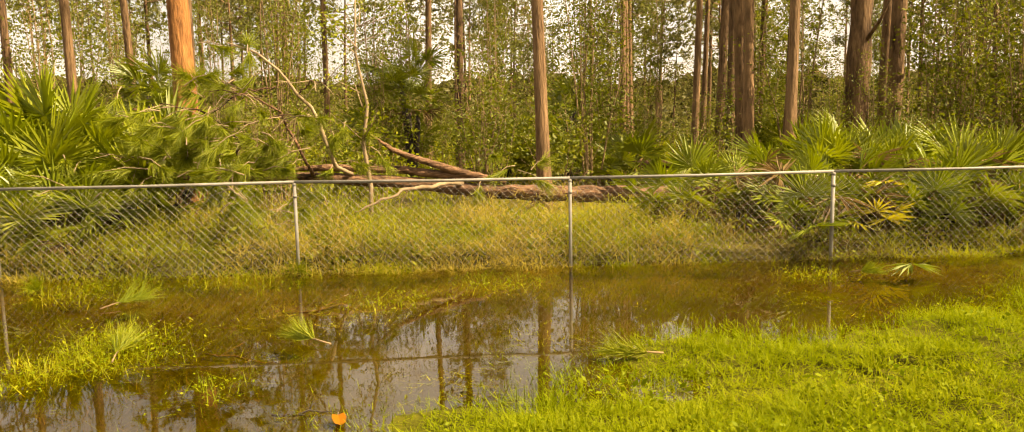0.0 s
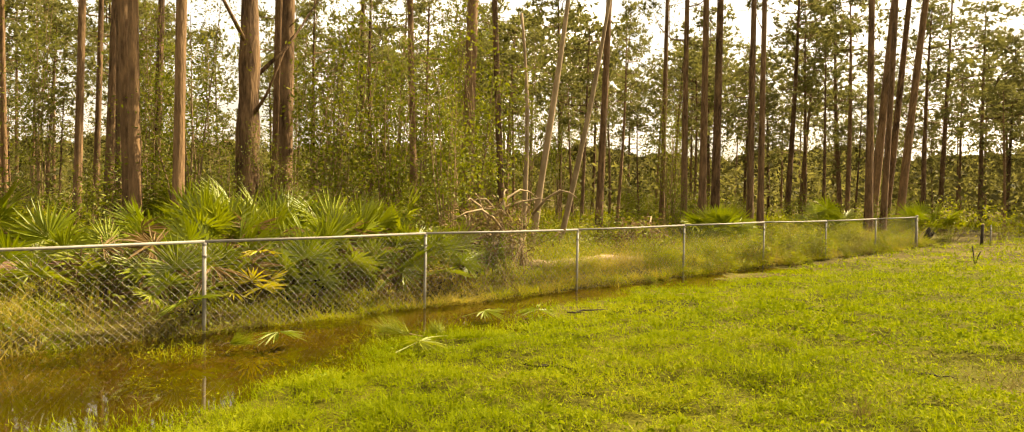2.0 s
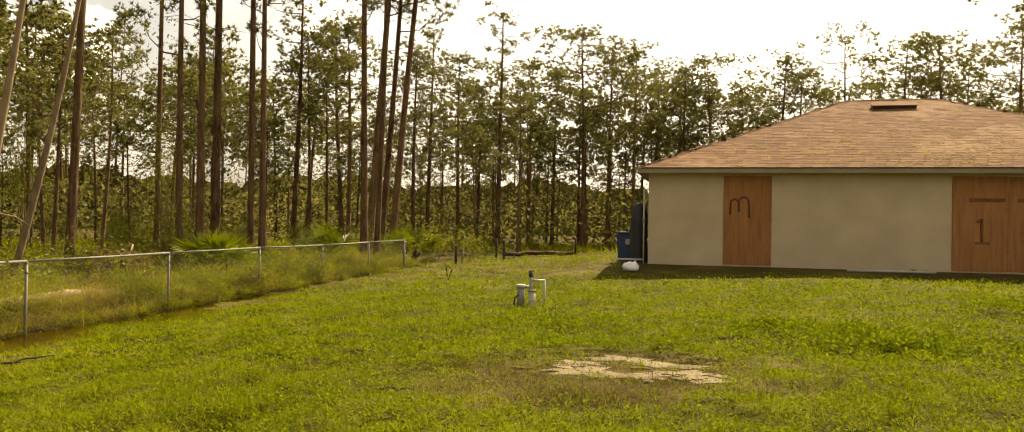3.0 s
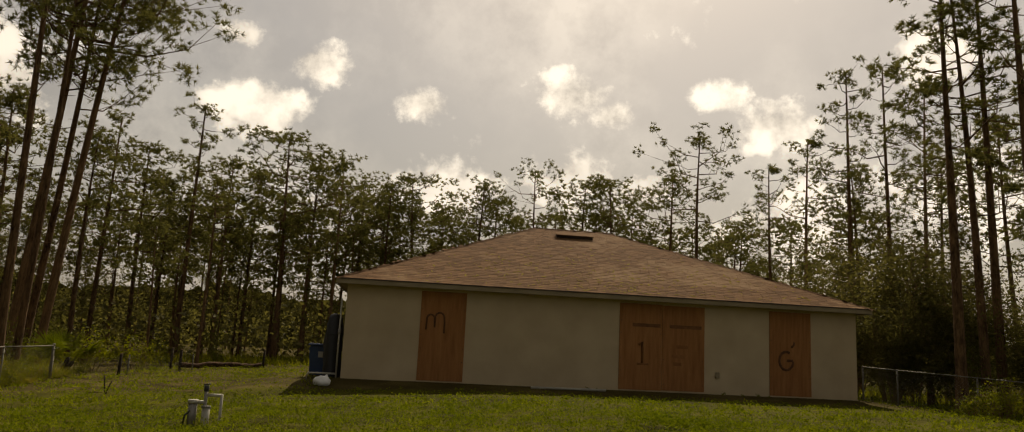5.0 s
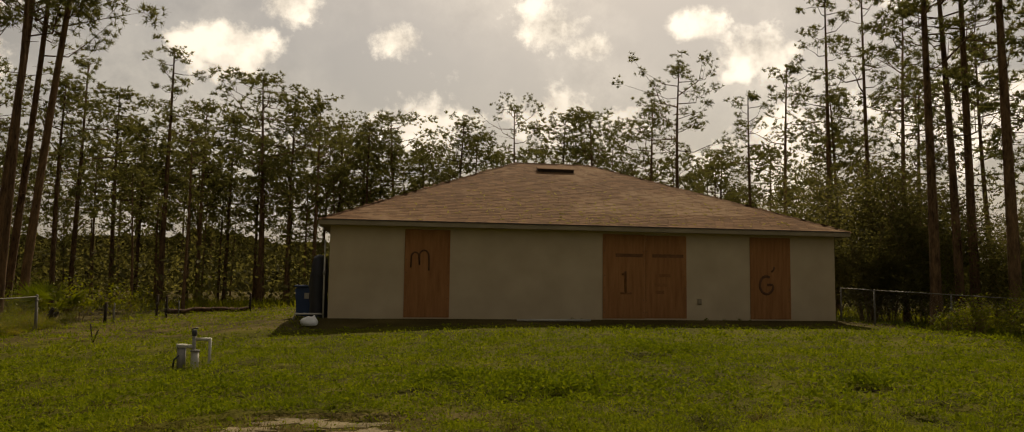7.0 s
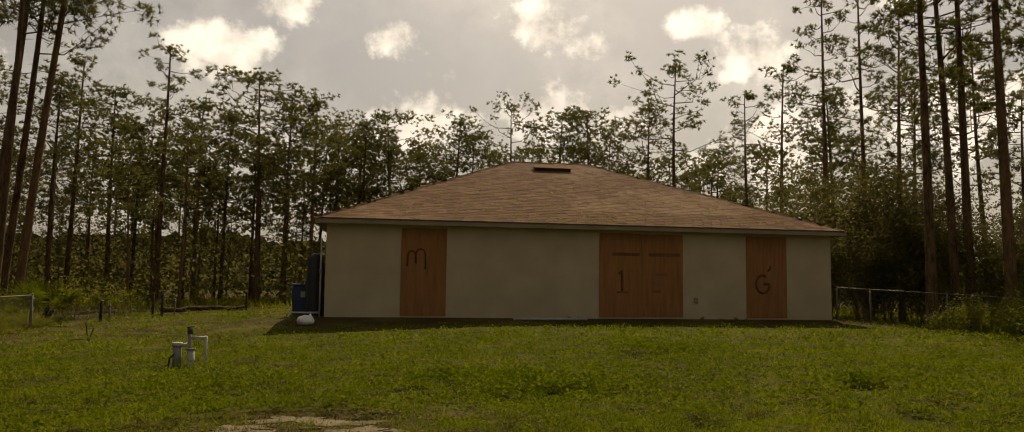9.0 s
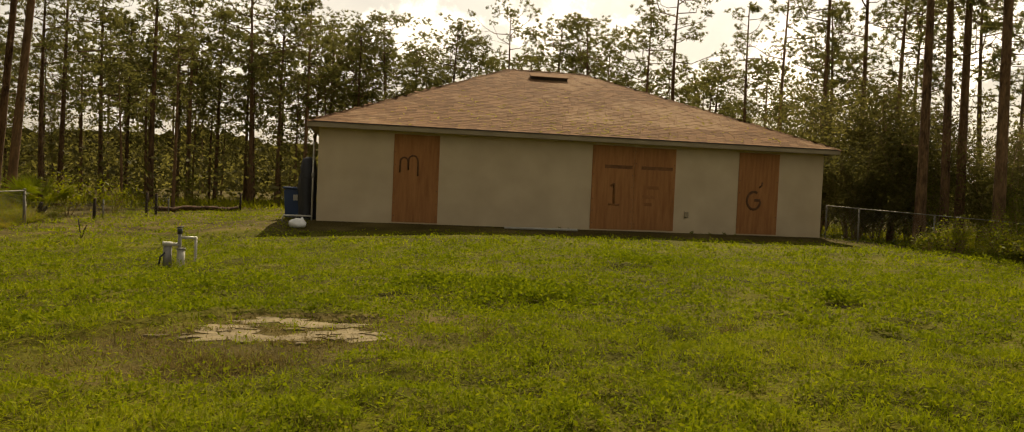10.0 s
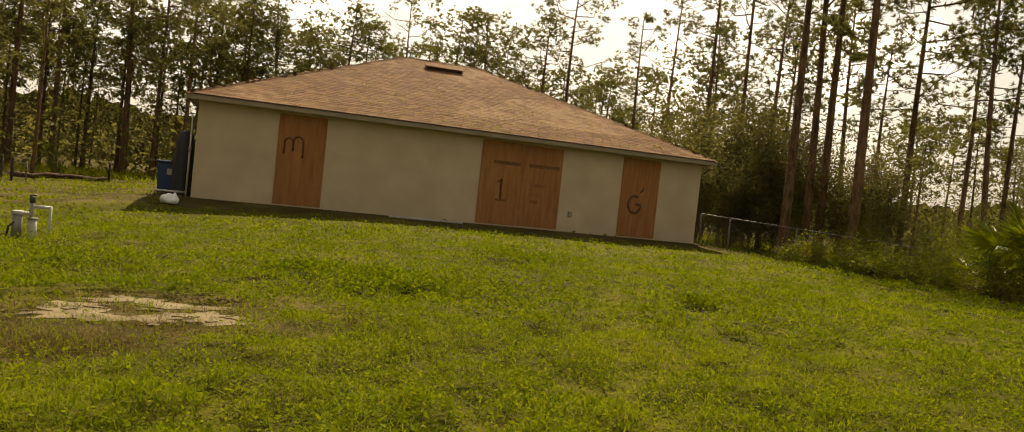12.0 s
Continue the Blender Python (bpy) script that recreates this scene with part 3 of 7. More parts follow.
box(bm, (-0.70, -0.21, 0.13), (0.70, 0.20, 0.155), 0.006)
part("hood", bm, SHINGLE, v)


# plywood over the openings
def board(x_lo, x_hi, sheets, label):
    w = (x_hi - x_lo) / sheets
    for k in range(sheets):
        b = bmesh.new()
        box(b, (x_lo + k * w + 0.004, -0.022, 0.02 + 0.01 * k), (x_lo + (k + 1) * w - 0.004, -0.003, 2.50 - 0.015 * k), 0.003)
        ob = part("plywood_board", b, PLYWOOD, house, label)
        for i in range(7):
            z = 0.2 + i * 0.36
            for x in (x_lo + k * w + 0.05, x_lo + (k + 1) * w - 0.05):
                s = bmesh.new()
                bmesh.ops.create_cone(s, cap_ends=True, segments=6, radius1=0.012, radius2=0.009, depth=0.008,
                                      matrix=Matrix.Translation((x, -0.026, z)) @ Matrix.Rotation(math.pi / 2, 4, "X"))
                part("screw", s, DARK_TRIM, ob)
    return ob


b1 = board(2.07, 3.36, 1, "orange plywood sheet with a spray-painted m")
b2 = board(7.86, 10.46, 2, "orange plywood sheet with faded writing")
b3 = board(12.49, 13.82, 1, "orange plywood sheet with a spray-painted G")


def stroke(name, pts, r, material, parent):
    bm = bmesh.new()
    tube(bm, [(x, -0.024, z) for x, z in pts], r, 6)
    bmesh.ops.scale(bm, vec=(1, 0.15, 1), space=Matrix.Translation((0, 0.024, 0)), verts=bm.verts[:])
    return part(name, bm, material, parent)


def arc(cx, cz, rx, rz, a0, a1, n=14):
    return [(cx + rx * math.cos(radians(a0 + (a1 - a0) * k / n)), cz + rz * math.sin(radians(a0 + (a1 - a0) * k / n))) for k in range(n + 1)]


stroke("painted_letter", [(2.25, 1.42), (2.26, 1.66)] + arc(2.37, 1.72, 0.11, 0.13, 165, 15)
       + [(2.49, 1.50)] + arc(2.62, 1.76, 0.13, 0.15, 170, 10) + [(2.76, 1.66), (2.76, 1.34)], 0.026, SPRAY, b1)
stroke("painted_letter", arc(13.02, 1.05, 0.22, 0.27, 60, 350) + [(13.22, 1.06), (13.04, 1.06)], 0.04, SPRAY, b3)
stroke("painted_mark", [(13.18, 1.45), (13.26, 1.52), (13.28, 1.62)], 0.03, SPRAY, b3)
stroke("painted_digit", [(8.45, 1.30), (8.56, 1.40), (8.56, 0.78)], 0.04, SPRAY_FAINT, b2)
stroke("painted_digit", [(8.40, 0.76), (8.74, 0.76)], 0.03, SPRAY_FAINT, b2)
# two lines of writing too faint to read
for xa, xb, z in ((8.25, 9.10, 1.88), (9.38, 10.36, 1.88), (9.55, 9.95, 1.30), (9.45, 9.85, 1.02), (9.5, 9.75, 0.80)):
    bm = bmesh.new()
    box(bm, (xa, -0.027, z - 0.05), (xb, -0.0225, z + 0.05), 0.001)
    part("faded_writing", bm, SPRAY_DULL if z > 1.5 else SPRAY_FAINT, b2)

# outlet box and a length of pipe by the wall
bm = bmesh.new()
box(bm, (10.80, -0.06, 0.45), (10.92, -0.002, 0.62), 0.01)
part("outlet_box", bm, FASCIA, house, "small weatherproof outlet box")


# ---- chain-link fences ----
GALV = solid("galvanised steel", (0.095, 0.086, 0.066), (0.195, 0.176, 0.140), 6, 60, 0.62, 0.1, metal=0.15)
WIRE = solid("galvanised wire", (0.13, 0.12, 0.094), (0.23, 0.212, 0.17), 6, 60, 0.65, 0.0, metal=0.1)
FENCE_P, FENCE_D = Vector((-8.87, 1.03, 0)), Vector((-0.1715, 0.985, 0)).normalized()
STEP = 3.04


def chain_panel(a, b, z0, z1, parent, name="chain_mesh"):
    """Woven wire between two posts: two families of slanting wires, each bowed a little past the other."""
    d = b - a
    ln, h, pitch, r = d.length, z1 - z0, 0.088, 0.0012
    d.normalize()
    n = Vector((-d.y, d.x, 0))
    V, F = [], []
    for way in (1, -1):
        c = -h if way > 0 else 0.0
        while c < (ln if way > 0 else ln + h):
            s0, s1 = c, c + way * h
            lo, hi = z0, z1
            # clip to the panel
            pts = []
            for s, z in ((s0, lo), (s1, hi)):
                t = s
                if t < 0:
                    z = lo + (-s0) / (way * h) * h if way > 0 else lo + s0 / h * h
                    t = 0
                if t > ln:
                    z = lo + (ln - s0) / (way * h) * h
                    t = ln
                pts.append((t, min(max(z, lo), hi)))
            c += pitch
            if abs(pts[0][1] - pts[1][1]) < 0.02:
                continue
            off = n * 0.002 * way
            k = len(V)
            side, up = d * r, Vector((0, 0, r))
            for t, z in pts:
                p = a + d * t + off
                p = Vector((p.x, p.y, z))
                V += [p + side * 1.4, p - side * 0.7 + n * r * 1.2, p - side * 0.7 - n * r * 1.2]
            for j in range(3):
                F.append((k + j, k + (j + 1) % 3, k + 3 + (j + 1) % 3, k + 3 + j))
    return sheet(name, V, F, WIRE, parent)


def post_mesh(parent, p, top, r=0.030, sunk=0.3, cap=True, label=""):
    g = ground_z(p.x, p.y)
    bm = bmesh.new()
    tube(bm, [(p.x, p.y, g - sunk), (p.x, p.y, top)], r, 10)
    ob = part("post", bm, GALV, parent, label)
    if cap:
        c = bmesh.new()
        bmesh.ops.create_uvsphere(c, u_segments=10, v_segments=6, radius=r * 1.25, matrix=Matrix.Translation((p.x, p.y, top)) @ Matrix.Diagonal((1, 1, 0.9, 1)))
        part("cap", c, GALV, ob)
        b = bmesh.new()
        tube(b, [(p.x, p.y, top - 0.14), (p.x, p.y, top - 0.11)], r * 1.2, 10)
        part("band", b, GALV, ob)
    return ob


def long_fence():
    f = thing("chain_link_fence", Matrix(), "long galvanised chain-link fence standing in flooded grass", "fence")
    slip = {-2: 0.13, -1: 0.08, 1: -0.05}
    pts = [FENCE_P + FENCE_D * (STEP * k + slip.get(k, 0)) for k in range(-6, 8)]
    tops = [1.08 + 0.012 * math.sin(k * 2.1) for k in range(len(pts))]
    for k, p in enumerate(pts):
        end = k == len(pts) - 1
        post_mesh(f, p, tops[k] - 0.03 + (0.05 if end else 0), 0.036 if end else 0.019 if k % 6 else 0.022)
    for k in range(len(pts) - 1):
        a, b = pts[k], pts[k + 1]
        r = bmesh.new()
        mid = (a + b) / 2
        tube(r, [(a.x, a.y, tops[k]), (mid.x, mid.y, (tops[k] + tops[k + 1]) / 2 - 0.008), (b.x, b.y, tops[k + 1])], 0.0165, 8)
        part("top_rail", r, GALV, f)
        g = max(0.06, min(ground_z(a.x, a.y), ground_z(b.x, b.y)) - 0.03)
        chain_panel(a + FENCE_D * 0.03, b - FENCE_D * 0.03, g, min(tops[k], tops[k + 1]) - 0.005, f)
    return f


def low_fence(name, posts, height, label, rail=True):
    f = thing(name, Matrix(), label, "fence")
    pts = [Vector((x, y, 0)) for x, y in posts]
    for p in pts:
        post_mesh(f, p, ground_z(p.x, p.y) + height, 0.024)
    for a, b in zip(pts, pts[1:]):
        za, zb = ground_z(a.x, a.y), ground_z(b.x, b.y)
        if rail:
            r = bmesh.new()
            tube(r, [(a.x, a.y, za + height), (b.x, b.y, zb + height)], 0.014, 6)
            part("top_rail", r, GALV, f)
        chain_panel(a, b, max(za, zb) + 0.02, min(za, zb) + height, f)
    return f


long_fence()
low_fence("side_fence", [(10.95, 23.9), (11.25, 22.4), (13.05, 21.6), (15.4, 20.4), (17.6, 19.2)], 1.02, "shaded chain-link fence running from the house corner into brush")
low_fence("sagging_fence", [(-12.55, 22.1), (-11.9, 25.2), (-11.2, 28.6)], 0.62, "low sagging wire fence in tall grass", rail=False)


# ---- trees ----
def spine(rng, height, bend, lean):
    a, b = rng.uniform(0, 6.28), rng.uniform(0, 6.28)
    pts = []
    for k in range(13):
        t = k / 12
        w = bend * math.sin(t * 3.0 + a) - bend * math.sin(a)
        pts.append(Vector((w * math.cos(b) + lean[0] * t * height, w * math.sin(b) + lean[1] * t * height, t * height)))
    return pts


def along(pts, t):
    t = min(max(t, 0), 1) * (len(pts) - 1)
    k = min(int(t), len(pts) - 2)
    return pts[k].lerp(pts[k + 1], t - k)


def pine(seed, height=16.0, dia=0.26, crown=0.45, limbs=30, reach=2.4, per=0.5, clump=0.6, tufts=12, needles=11, size=0.22, broad=0.15, bend=0.12, lean=(0, 0), bark=None, dead=4, round_top=True, flat=0.82):
    """A tall slash pine: bare tapered trunk, dead stubs, crooked limbs, and needles in dense rounded clumps along their outer ends."""
    rng, nr = random.Random(seed), np.random.default_rng(seed)
    root = thing("pine_tree", Matrix(), "tall slender pine with bare trunk and tufted crown", "tree", "pines of the woods")
    pts = spine(rng, height, bend, lean)
    bm = bmesh.new()
    radii = [dia / 2 * ((1.28 if k == 0 else 1.0) - 0.80 * (k / 12) ** 1.25) * rng.uniform(0.96, 1.04) for k in range(13)]
    tube(bm, [pts[0] - Vector((0, 0, 0.25))] + pts, [radii[0] * 1.15] + radii, 10)
    part("trunk", bm, bark or BARK, root)
    lb = bmesh.new()
    C, R = [], []
    for k in range(limbs):
        t = crown + (1 - crown) * ((k + rng.random()) / limbs) ** 0.8
        p = along(pts, t)
        az = k * 2.4 + rng.uniform(-0.6, 0.6)
        s = (t - crown) / (1 - crown)
        prof = math.sin(math.pi * min(1, 0.26 + 0.62 * s)) if round_top else (0.35 + 0.65 * min(1, s * 2.5)) * (1.0 - 0.45 * s)
        ln = reach * prof * rng.uniform(0.4, 1.15)
        rise = rng.uniform(0.35, 0.95) * (1.0 - 0.25 * s)
        d = Vector((math.cos(az), math.sin(az), 0))
        q = [p]
        for j in range(1, 4):
            f = j / 3
            q.append(p + d * ln * f + Vector((rng.uniform(-0.12, 0.12) * ln, rng.uniform(-0.12, 0.12) * ln, ln * (rise * f * f - 0.12 * f + 0.10 * f * rng.uniform(-1, 1)))))
        r0 = 0.014 + 0.030 * ln / reach
        tube(lb, q, [r0, r0 * 0.75, r0 * 0.45, r0 * 0.15], 3, cap=False)
        n = 1 + int(per * ln + rng.random())
        for h in range(n):
            f = 1.0 if h == 0 else rng.uniform(0.45, 1.0)
            e = along(q, f)
            spread = 0.22 * ln * (h > 0)
            c0 = e + Vector((rng.gauss(0, spread), rng.gauss(0, spread), rng.gauss(0.1, 0.9) * spread))
            if h:
                tube(lb, [along(q, max(0.2, f - 0.3)), c0], [r0 * 0.4, 0.004], 3, cap=False)
            C.append(c0)
            R.append(clump * rng.uniform(0.6, 1.2) * min(1.0, 0.45 + 0.4 * ln))
    for h in range(4):
        C.append(pts[-1] + Vector((rng.gauss(0, 0.25), rng.gauss(0, 0.25), rng.uniform(-0.5, 0.1))))
        R.append(clump * 0.7)
    for k in range(dead):
        p = along(pts, rng.uniform(0.18, crown))
        az = rng.uniform(0, 6.28)
        ln = rng.uniform(0.3, 1.4)
        tube(lb, [p, p + Vector((math.cos(az) * ln, math.sin(az) * ln, rng.uniform(-0.1, 0.3) * ln))], [0.016, 0.004], 4, cap=False)
    tagged(part("branchwork", lb, BARK, root), kind="stuff")
    C, R = np.repeat(np.array(C), tufts, 0), np.repeat(np.array(R), tufts)[:, None]
    off = nr.normal(size=C.shape)
    off = unit(off) * nr.uniform(0.35, 1.0, (len(off), 1)) * (1, 1, flat)
    V, F = sprays(nr, C + off * R, needles, size, size * broad, off + (0, 0, 0.45), 0.9)
    sheet("crown", V, F, NEEDLES, root)
    return root


def snag(seed, height, dia, bark, lean, name, label, forks=2):
    rng = random.Random(seed)
    root = thing(name, Matrix(), label, "tree")
    pts = spine(rng, height, 0.15, lean)
    bm = bmesh.new()
    tube(bm, [pts[0] - Vector((0, 0, 0.2))] + pts, [dia * 0.62] + [dia / 2 * (1.1 - 0.6 * k / 12) * rng.uniform(0.88, 1.12) for k in range(13)], 9)
    part("trunk", bm, bark, root)
    for k in range(forks):
        b = bmesh.new()
        p = along(pts, rng.uniform(0.35, 0.8))
        az, ln = rng.uniform(0, 6.28), rng.uniform(0.8, 1.8)
        d = Vector((math.cos(az) * ln, math.sin(az) * ln, 0))
        tube(b, [p, p + d * 0.5 + Vector((0, 0, ln * 0.5)), p + d + Vector((0, 0, ln * 1.3))], [dia * 0.10, dia * 0.06, dia * 0.02], 6)
        part("limb", b, bark, root)
    return root


def shrub(seed, size, leaves, leaf, material, name="shrub", label="dense wild shrub with small green leaves", stems=9, category="shrub", gaps=0.35, shoots=7):
    """Stems with leaves in loose clumps, so that light shows between them."""
    rng, nr = random.Random(seed), np.random.default_rng(seed)
    root = thing(name, Matrix(), label, category, "undergrowth")
    bm = bmesh.new()
    tips = []
    for k in range(stems):
        az, h = rng.uniform(0, 6.28), size[2] * rng.uniform(0.5, 0.98)
        w = rng.uniform(0.1, 0.85)
        e = Vector((math.cos(az) * size[0] * w, math.sin(az) * size[1] * w, h))
        m = e * 0.5 + Vector((rng.gauss(0, 0.08), rng.gauss(0, 0.08), 0)) * size[0]
        b = Vector((e.x * 0.12, e.y * 0.12, -0.1))
        r = 0.006 + 0.0028 * size[2]
        tube(bm, [b, m, e], [r, r * 0.7, r * 0.2], 5, cap=False)
        for j in range(shoots):
            f = 0.35 + 0.65 * rng.random()
            p = b.lerp(m, f * 2) if f < 0.5 else m.lerp(e, f * 2 - 1)
            q = p + Vector((rng.gauss(0, 0.28) * size[0], rng.gauss(0, 0.28) * size[1], rng.gauss(0.06, 0.10) * size[2]))
            tube(bm, [p, q], [r * 0.3, 0.002], 3, cap=False)
            tips.append(q)
    tagged(part("woody_growth", bm, TWIG, root), kind="stuff")
    tips = np.array(tips)
    own = nr.integers(0, len(tips), leaves)
    along_t = nr.uniform(-0.3, 1.1, (leaves, 1))
    loose = min(size) * (0.13 + 0.06 * gaps)
    C = tips[own] * (0.85 + 0.15 * along_t) + nr.normal(size=(leaves, 3)) * (loose, loose, loose * 0.7)
    C[:, 2] = np.abs(C[:, 2]) * 0.97 + 0.03
    V, F = leaf_quads(nr, C, leaf)
    sheet("foliage", V, F, material, root)
    return root


# ---- saw palmetto ----
def fan_mesh(seed, rays, radius, arc_deg, stalk, material, droop=0.25):
    """One fan leaf: a stalk, and folded pointed segments spread round its end."""
    rng = random.Random(seed)
    V, F = [], []

    hub = Vector((stalk, 0, stalk * 0.25))
    w = 0.012
    V.extend([Vector((0, -w, 0)), Vector((0, w, 0)), Vector((0, 0, w * 1.5)), hub])
    F.extend([(0, 1, 3), (1, 2, 3), (2, 0, 3)])
    n = Vector((0, 0, 1))
    for i in range(rays):
        a = radians(-arc_deg / 2 + arc_deg * i / (rays - 1) + rng.uniform(-3, 3))
        ln = radius * (0.72 + 0.28 * math.cos(a * 0.6)) * rng.uniform(0.85, 1.1)
        d = Vector((math.cos(a), math.sin(a), 0.22 - 0.30 * abs(math.sin(a)) - droop * rng.uniform(0, 1))).normalized()
        side = d.cross(n).normalized() * 0.021 * radius / 0.5
        mid, fold, k = hub + d * ln * 0.5, n * 0.014, len(V)
        V.extend([mid + side + fold, mid - fold * 0.3, mid - side + fold, hub + d * ln - n * 0.04 * ln])
        F.extend([(3, k, k + 1), (3, k + 1, k + 2), (k, k + 3, k + 1), (k + 1, k + 3, k + 2)])
    me = bpy.data.meshes.new("frond")
    me.from_pydata([tuple(v) for v in V], [], F)
    me.materials.append(material)
    return me


FANS = [fan_mesh(s, 22, 0.56, 215, 0.55, PALM, 0.15) for s in range(3)] + [fan_mesh(s + 9, 22, 0.50, 230, 0.40, PALM, 0.35) for s in range(2)]
FAN_DRY = [fan_mesh(30, 16, 0.45, 190, 0.45, PALM_DRY, 0.8), fan_mesh(31, 14, 0.40, 170, 0.4, PALM_DRY, 1.0)]
FAN_GOLD = fan_mesh(40, 17, 0.36, 220, 0.3, PALM_GOLD, 0.3)


def frond(me, parent, p, az, tilt, s=1.0, roll=0.0, label=""):
    ob = new("frond", me)
    ob.parent = parent
    ob.matrix_basis = Matrix.LocRotScale(p, Euler((radians(roll), radians(-tilt), radians(az)), "XYZ"), (s, s, s))
    if label:
        tagged(ob, label)
    return ob


def palmetto(seed, x, y, fronds=24, spread=0.55, s=1.0, dry=3, trunk=0.35, label="saw palmetto clump with stiff green fan leaves"):
    rng = random.Random(seed)
    z = ground_z(x, y)
    root = thing("saw_palmetto", pose(x, y, z, 0, 0, 0), label, "palmetto", "palmettos along the fence")
    bm = bmesh.new()
    for k in range(3):
        a = rng.uniform(0, 6.28)
        e = Vector((math.cos(a) * spread * 0.6, math.sin(a) * spread * 0.6, trunk * rng.uniform(0.7, 1.2)))
        tube(bm, [(0, 0, -0.1), e * 0.5 + Vector((0, 0, -0.02)), e], [0.09, 0.08, 0.05], 7)
    part("trunk", bm, BARK_DARK, root)
    for k in range(fronds):
        a = k * 137.5 + rng.uniform(-25, 25)
        t = 82 - 78 * ((k + 0.5) / fronds) ** 0.8 + rng.uniform(-8, 8)
        p = Vector((math.cos(radians(a)), math.sin(radians(a)), 0)) * spread * rng.uniform(0.05, 0.7) + Vector((0, 0, trunk * rng.uniform(0.6, 1.2)))
        frond(rng.choice(FANS), root, p, a, t, s * rng.uniform(0.75, 1.15), rng.uniform(-35, 35))
    for k in range(dry):
        a = rng.uniform(0, 360)
        frond(rng.choice(FAN_DRY), root, Vector((0, 0, trunk * 0.8)), a, rng.uniform(-35, 0), s * rng.uniform(0.8, 1.1), rng.uniform(-30, 30), "dead brown drooping fan leaf")
    return root


def at(x, y, turn=0.0, s=1.0, dz=0.0, sz=None):
    return Matrix.LocRotScale((x, y, ground_z(x, y) + dz), Euler((0, 0, turn)), (s, s, sz or s))


PINES = [pine(11, 15.5, 0.26, 0.42, 24, 2.1, 0.35, 0.42, 11, 18, 0.20, 0.085, bend=0.10), pine(12, 14.5, 0.25, 0.44, 28, 2.5, 0.55, 0.64, needles=13, broad=0.12), pine(13, 16.5, 0.30, 0.42, 24, 2.4, 0.30, 0.44, 11, 18, 0.20, 0.085, bend=0.08, round_top=False),
         pine(14, 13.0, 0.24, 0.46, 30, 2.7, 0.6, 0.70, needles=13, broad=0.12), pine(15, 19.0, 0.30, 0.54, 34, 3.4, 0.8, 0.55, 13, 18, 0.26, 0.06, bend=0.15), pine(16, 12.0, 0.20, 0.50, 20, 2.0, 0.6, 0.58, needles=13, broad=0.12),
         pine(17, 13.5, 0.22, 0.46, 24, 2.5, 0.5, 0.72, 9, 9, 0.28, 0.18), pine(18, 12.5, 0.22, 0.44, 26, 2.7, 0.5, 0.76, 9, 9, 0.28, 0.18), pine(19, 14.5, 0.24, 0.52, 22, 2.4, 0.5, 0.72, 9, 9, 0.28, 0.18),
         pine(20, 17.0, 0.24, 0.60, 18, 2.0, 0.4, 0.50, 11, 13, 0.22, 0.09, bend=0.14, round_top=False), pine(22, 16.0, 0.22, 0.52, 20, 1.9, 0.4, 0.50, 11, 13, 0.22, 0.09, bend=0.2),
         pine(23, 14.5, 0.26, 0.60, 17, 3.0, 0.4, 0.50, needles=16, broad=0.09, size=0.2, bend=0.25)]
HEIGHTS = (15.5, 14.5, 16.5, 13.0, 19.0, 12.0, 13.5, 12.5, 14.5, 17.0, 16.0, 14.5)
FIRST = [True] * len(PINES)


def plant(k, x, y, s=1.0, turn=0.0, girth=None, tip=(0, 0)):
    """Sets a pine of kind k at x, y; girth: trunk diameter in metres; tip: lean."""
    base = (0.26, 0.25, 0.30, 0.24, 0.30, 0.20, 0.22, 0.22, 0.24, 0.24, 0.22, 0.26)[k]
    w = min(girth / base, s * 1.3) if girth else s
    m = Matrix.LocRotScale((x, y, ground_z(x, y)), Euler((tip[0], tip[1], turn)), (max(w, s * 0.8), max(w, s * 0.8), s)) if girth else at(x, y, turn, s)
    if FIRST[k]:
        FIRST[k] = False
        PINES[k].matrix_basis = m
        return PINES[k]
    own = PINES[k].scale
    return copy_thing(PINES[k], m @ Matrix.Diagonal((1 / own[0], 1 / own[1], 1 / own[2], 1)))


# behind the fence
WEST = [(-13.0, -8.8, 0.22), (-12.8, -10.9, 0.19), (-16.7, -12.2, 0.2), (-22.0, -10.8, 0.2), (-23.3, -10.1, 0.22), (-11.4, -2.4, 0.23),
        (-20.5, -5.4, 0.24), (-26.2, -7.6, 0.28), (-31.8, -0.5, 0.2), (-26.7, 1.7, 0.22), (-18.6, 1.4, 0.22), (-15.6, 1.3, 0.25), (-14.0, 1.7, 0.15), (-16.9, 4.4, 0.38), (-15.3, -14.2, 0.2)]
MID = [(-22.0, -3.2, 0.25), (-30.1, -2.0, 0.18), (-23.1, -1.0, 0.2), (-26.1, -0.8, 0.2), (-19.0, 0.6, 0.2), (-20.0, 1.3, 0.26), (-20.8, 2.4, 0.22), (-17.8, 4.5, 0.27),
       (-24.0, 9.2, 0.2), (-17.9, 8.1, 0.22), (-14.7, 7.7, 0.32), (-17.6, 10.6, 0.17), (-15.3, 12.0, 0.2)]
NORTH = [(-22.0, 20.9, 0.24), (-17.3, 17.2, 0.24), (-17.2, 17.9, 0.26), (-17.9, 19.3, 0.34), (-15.8, 18.5, 0.2), (-16.2, 19.5, 0.22), (-14.1, 22.1, 0.3), (-14.3, 23.2, 0.24)]
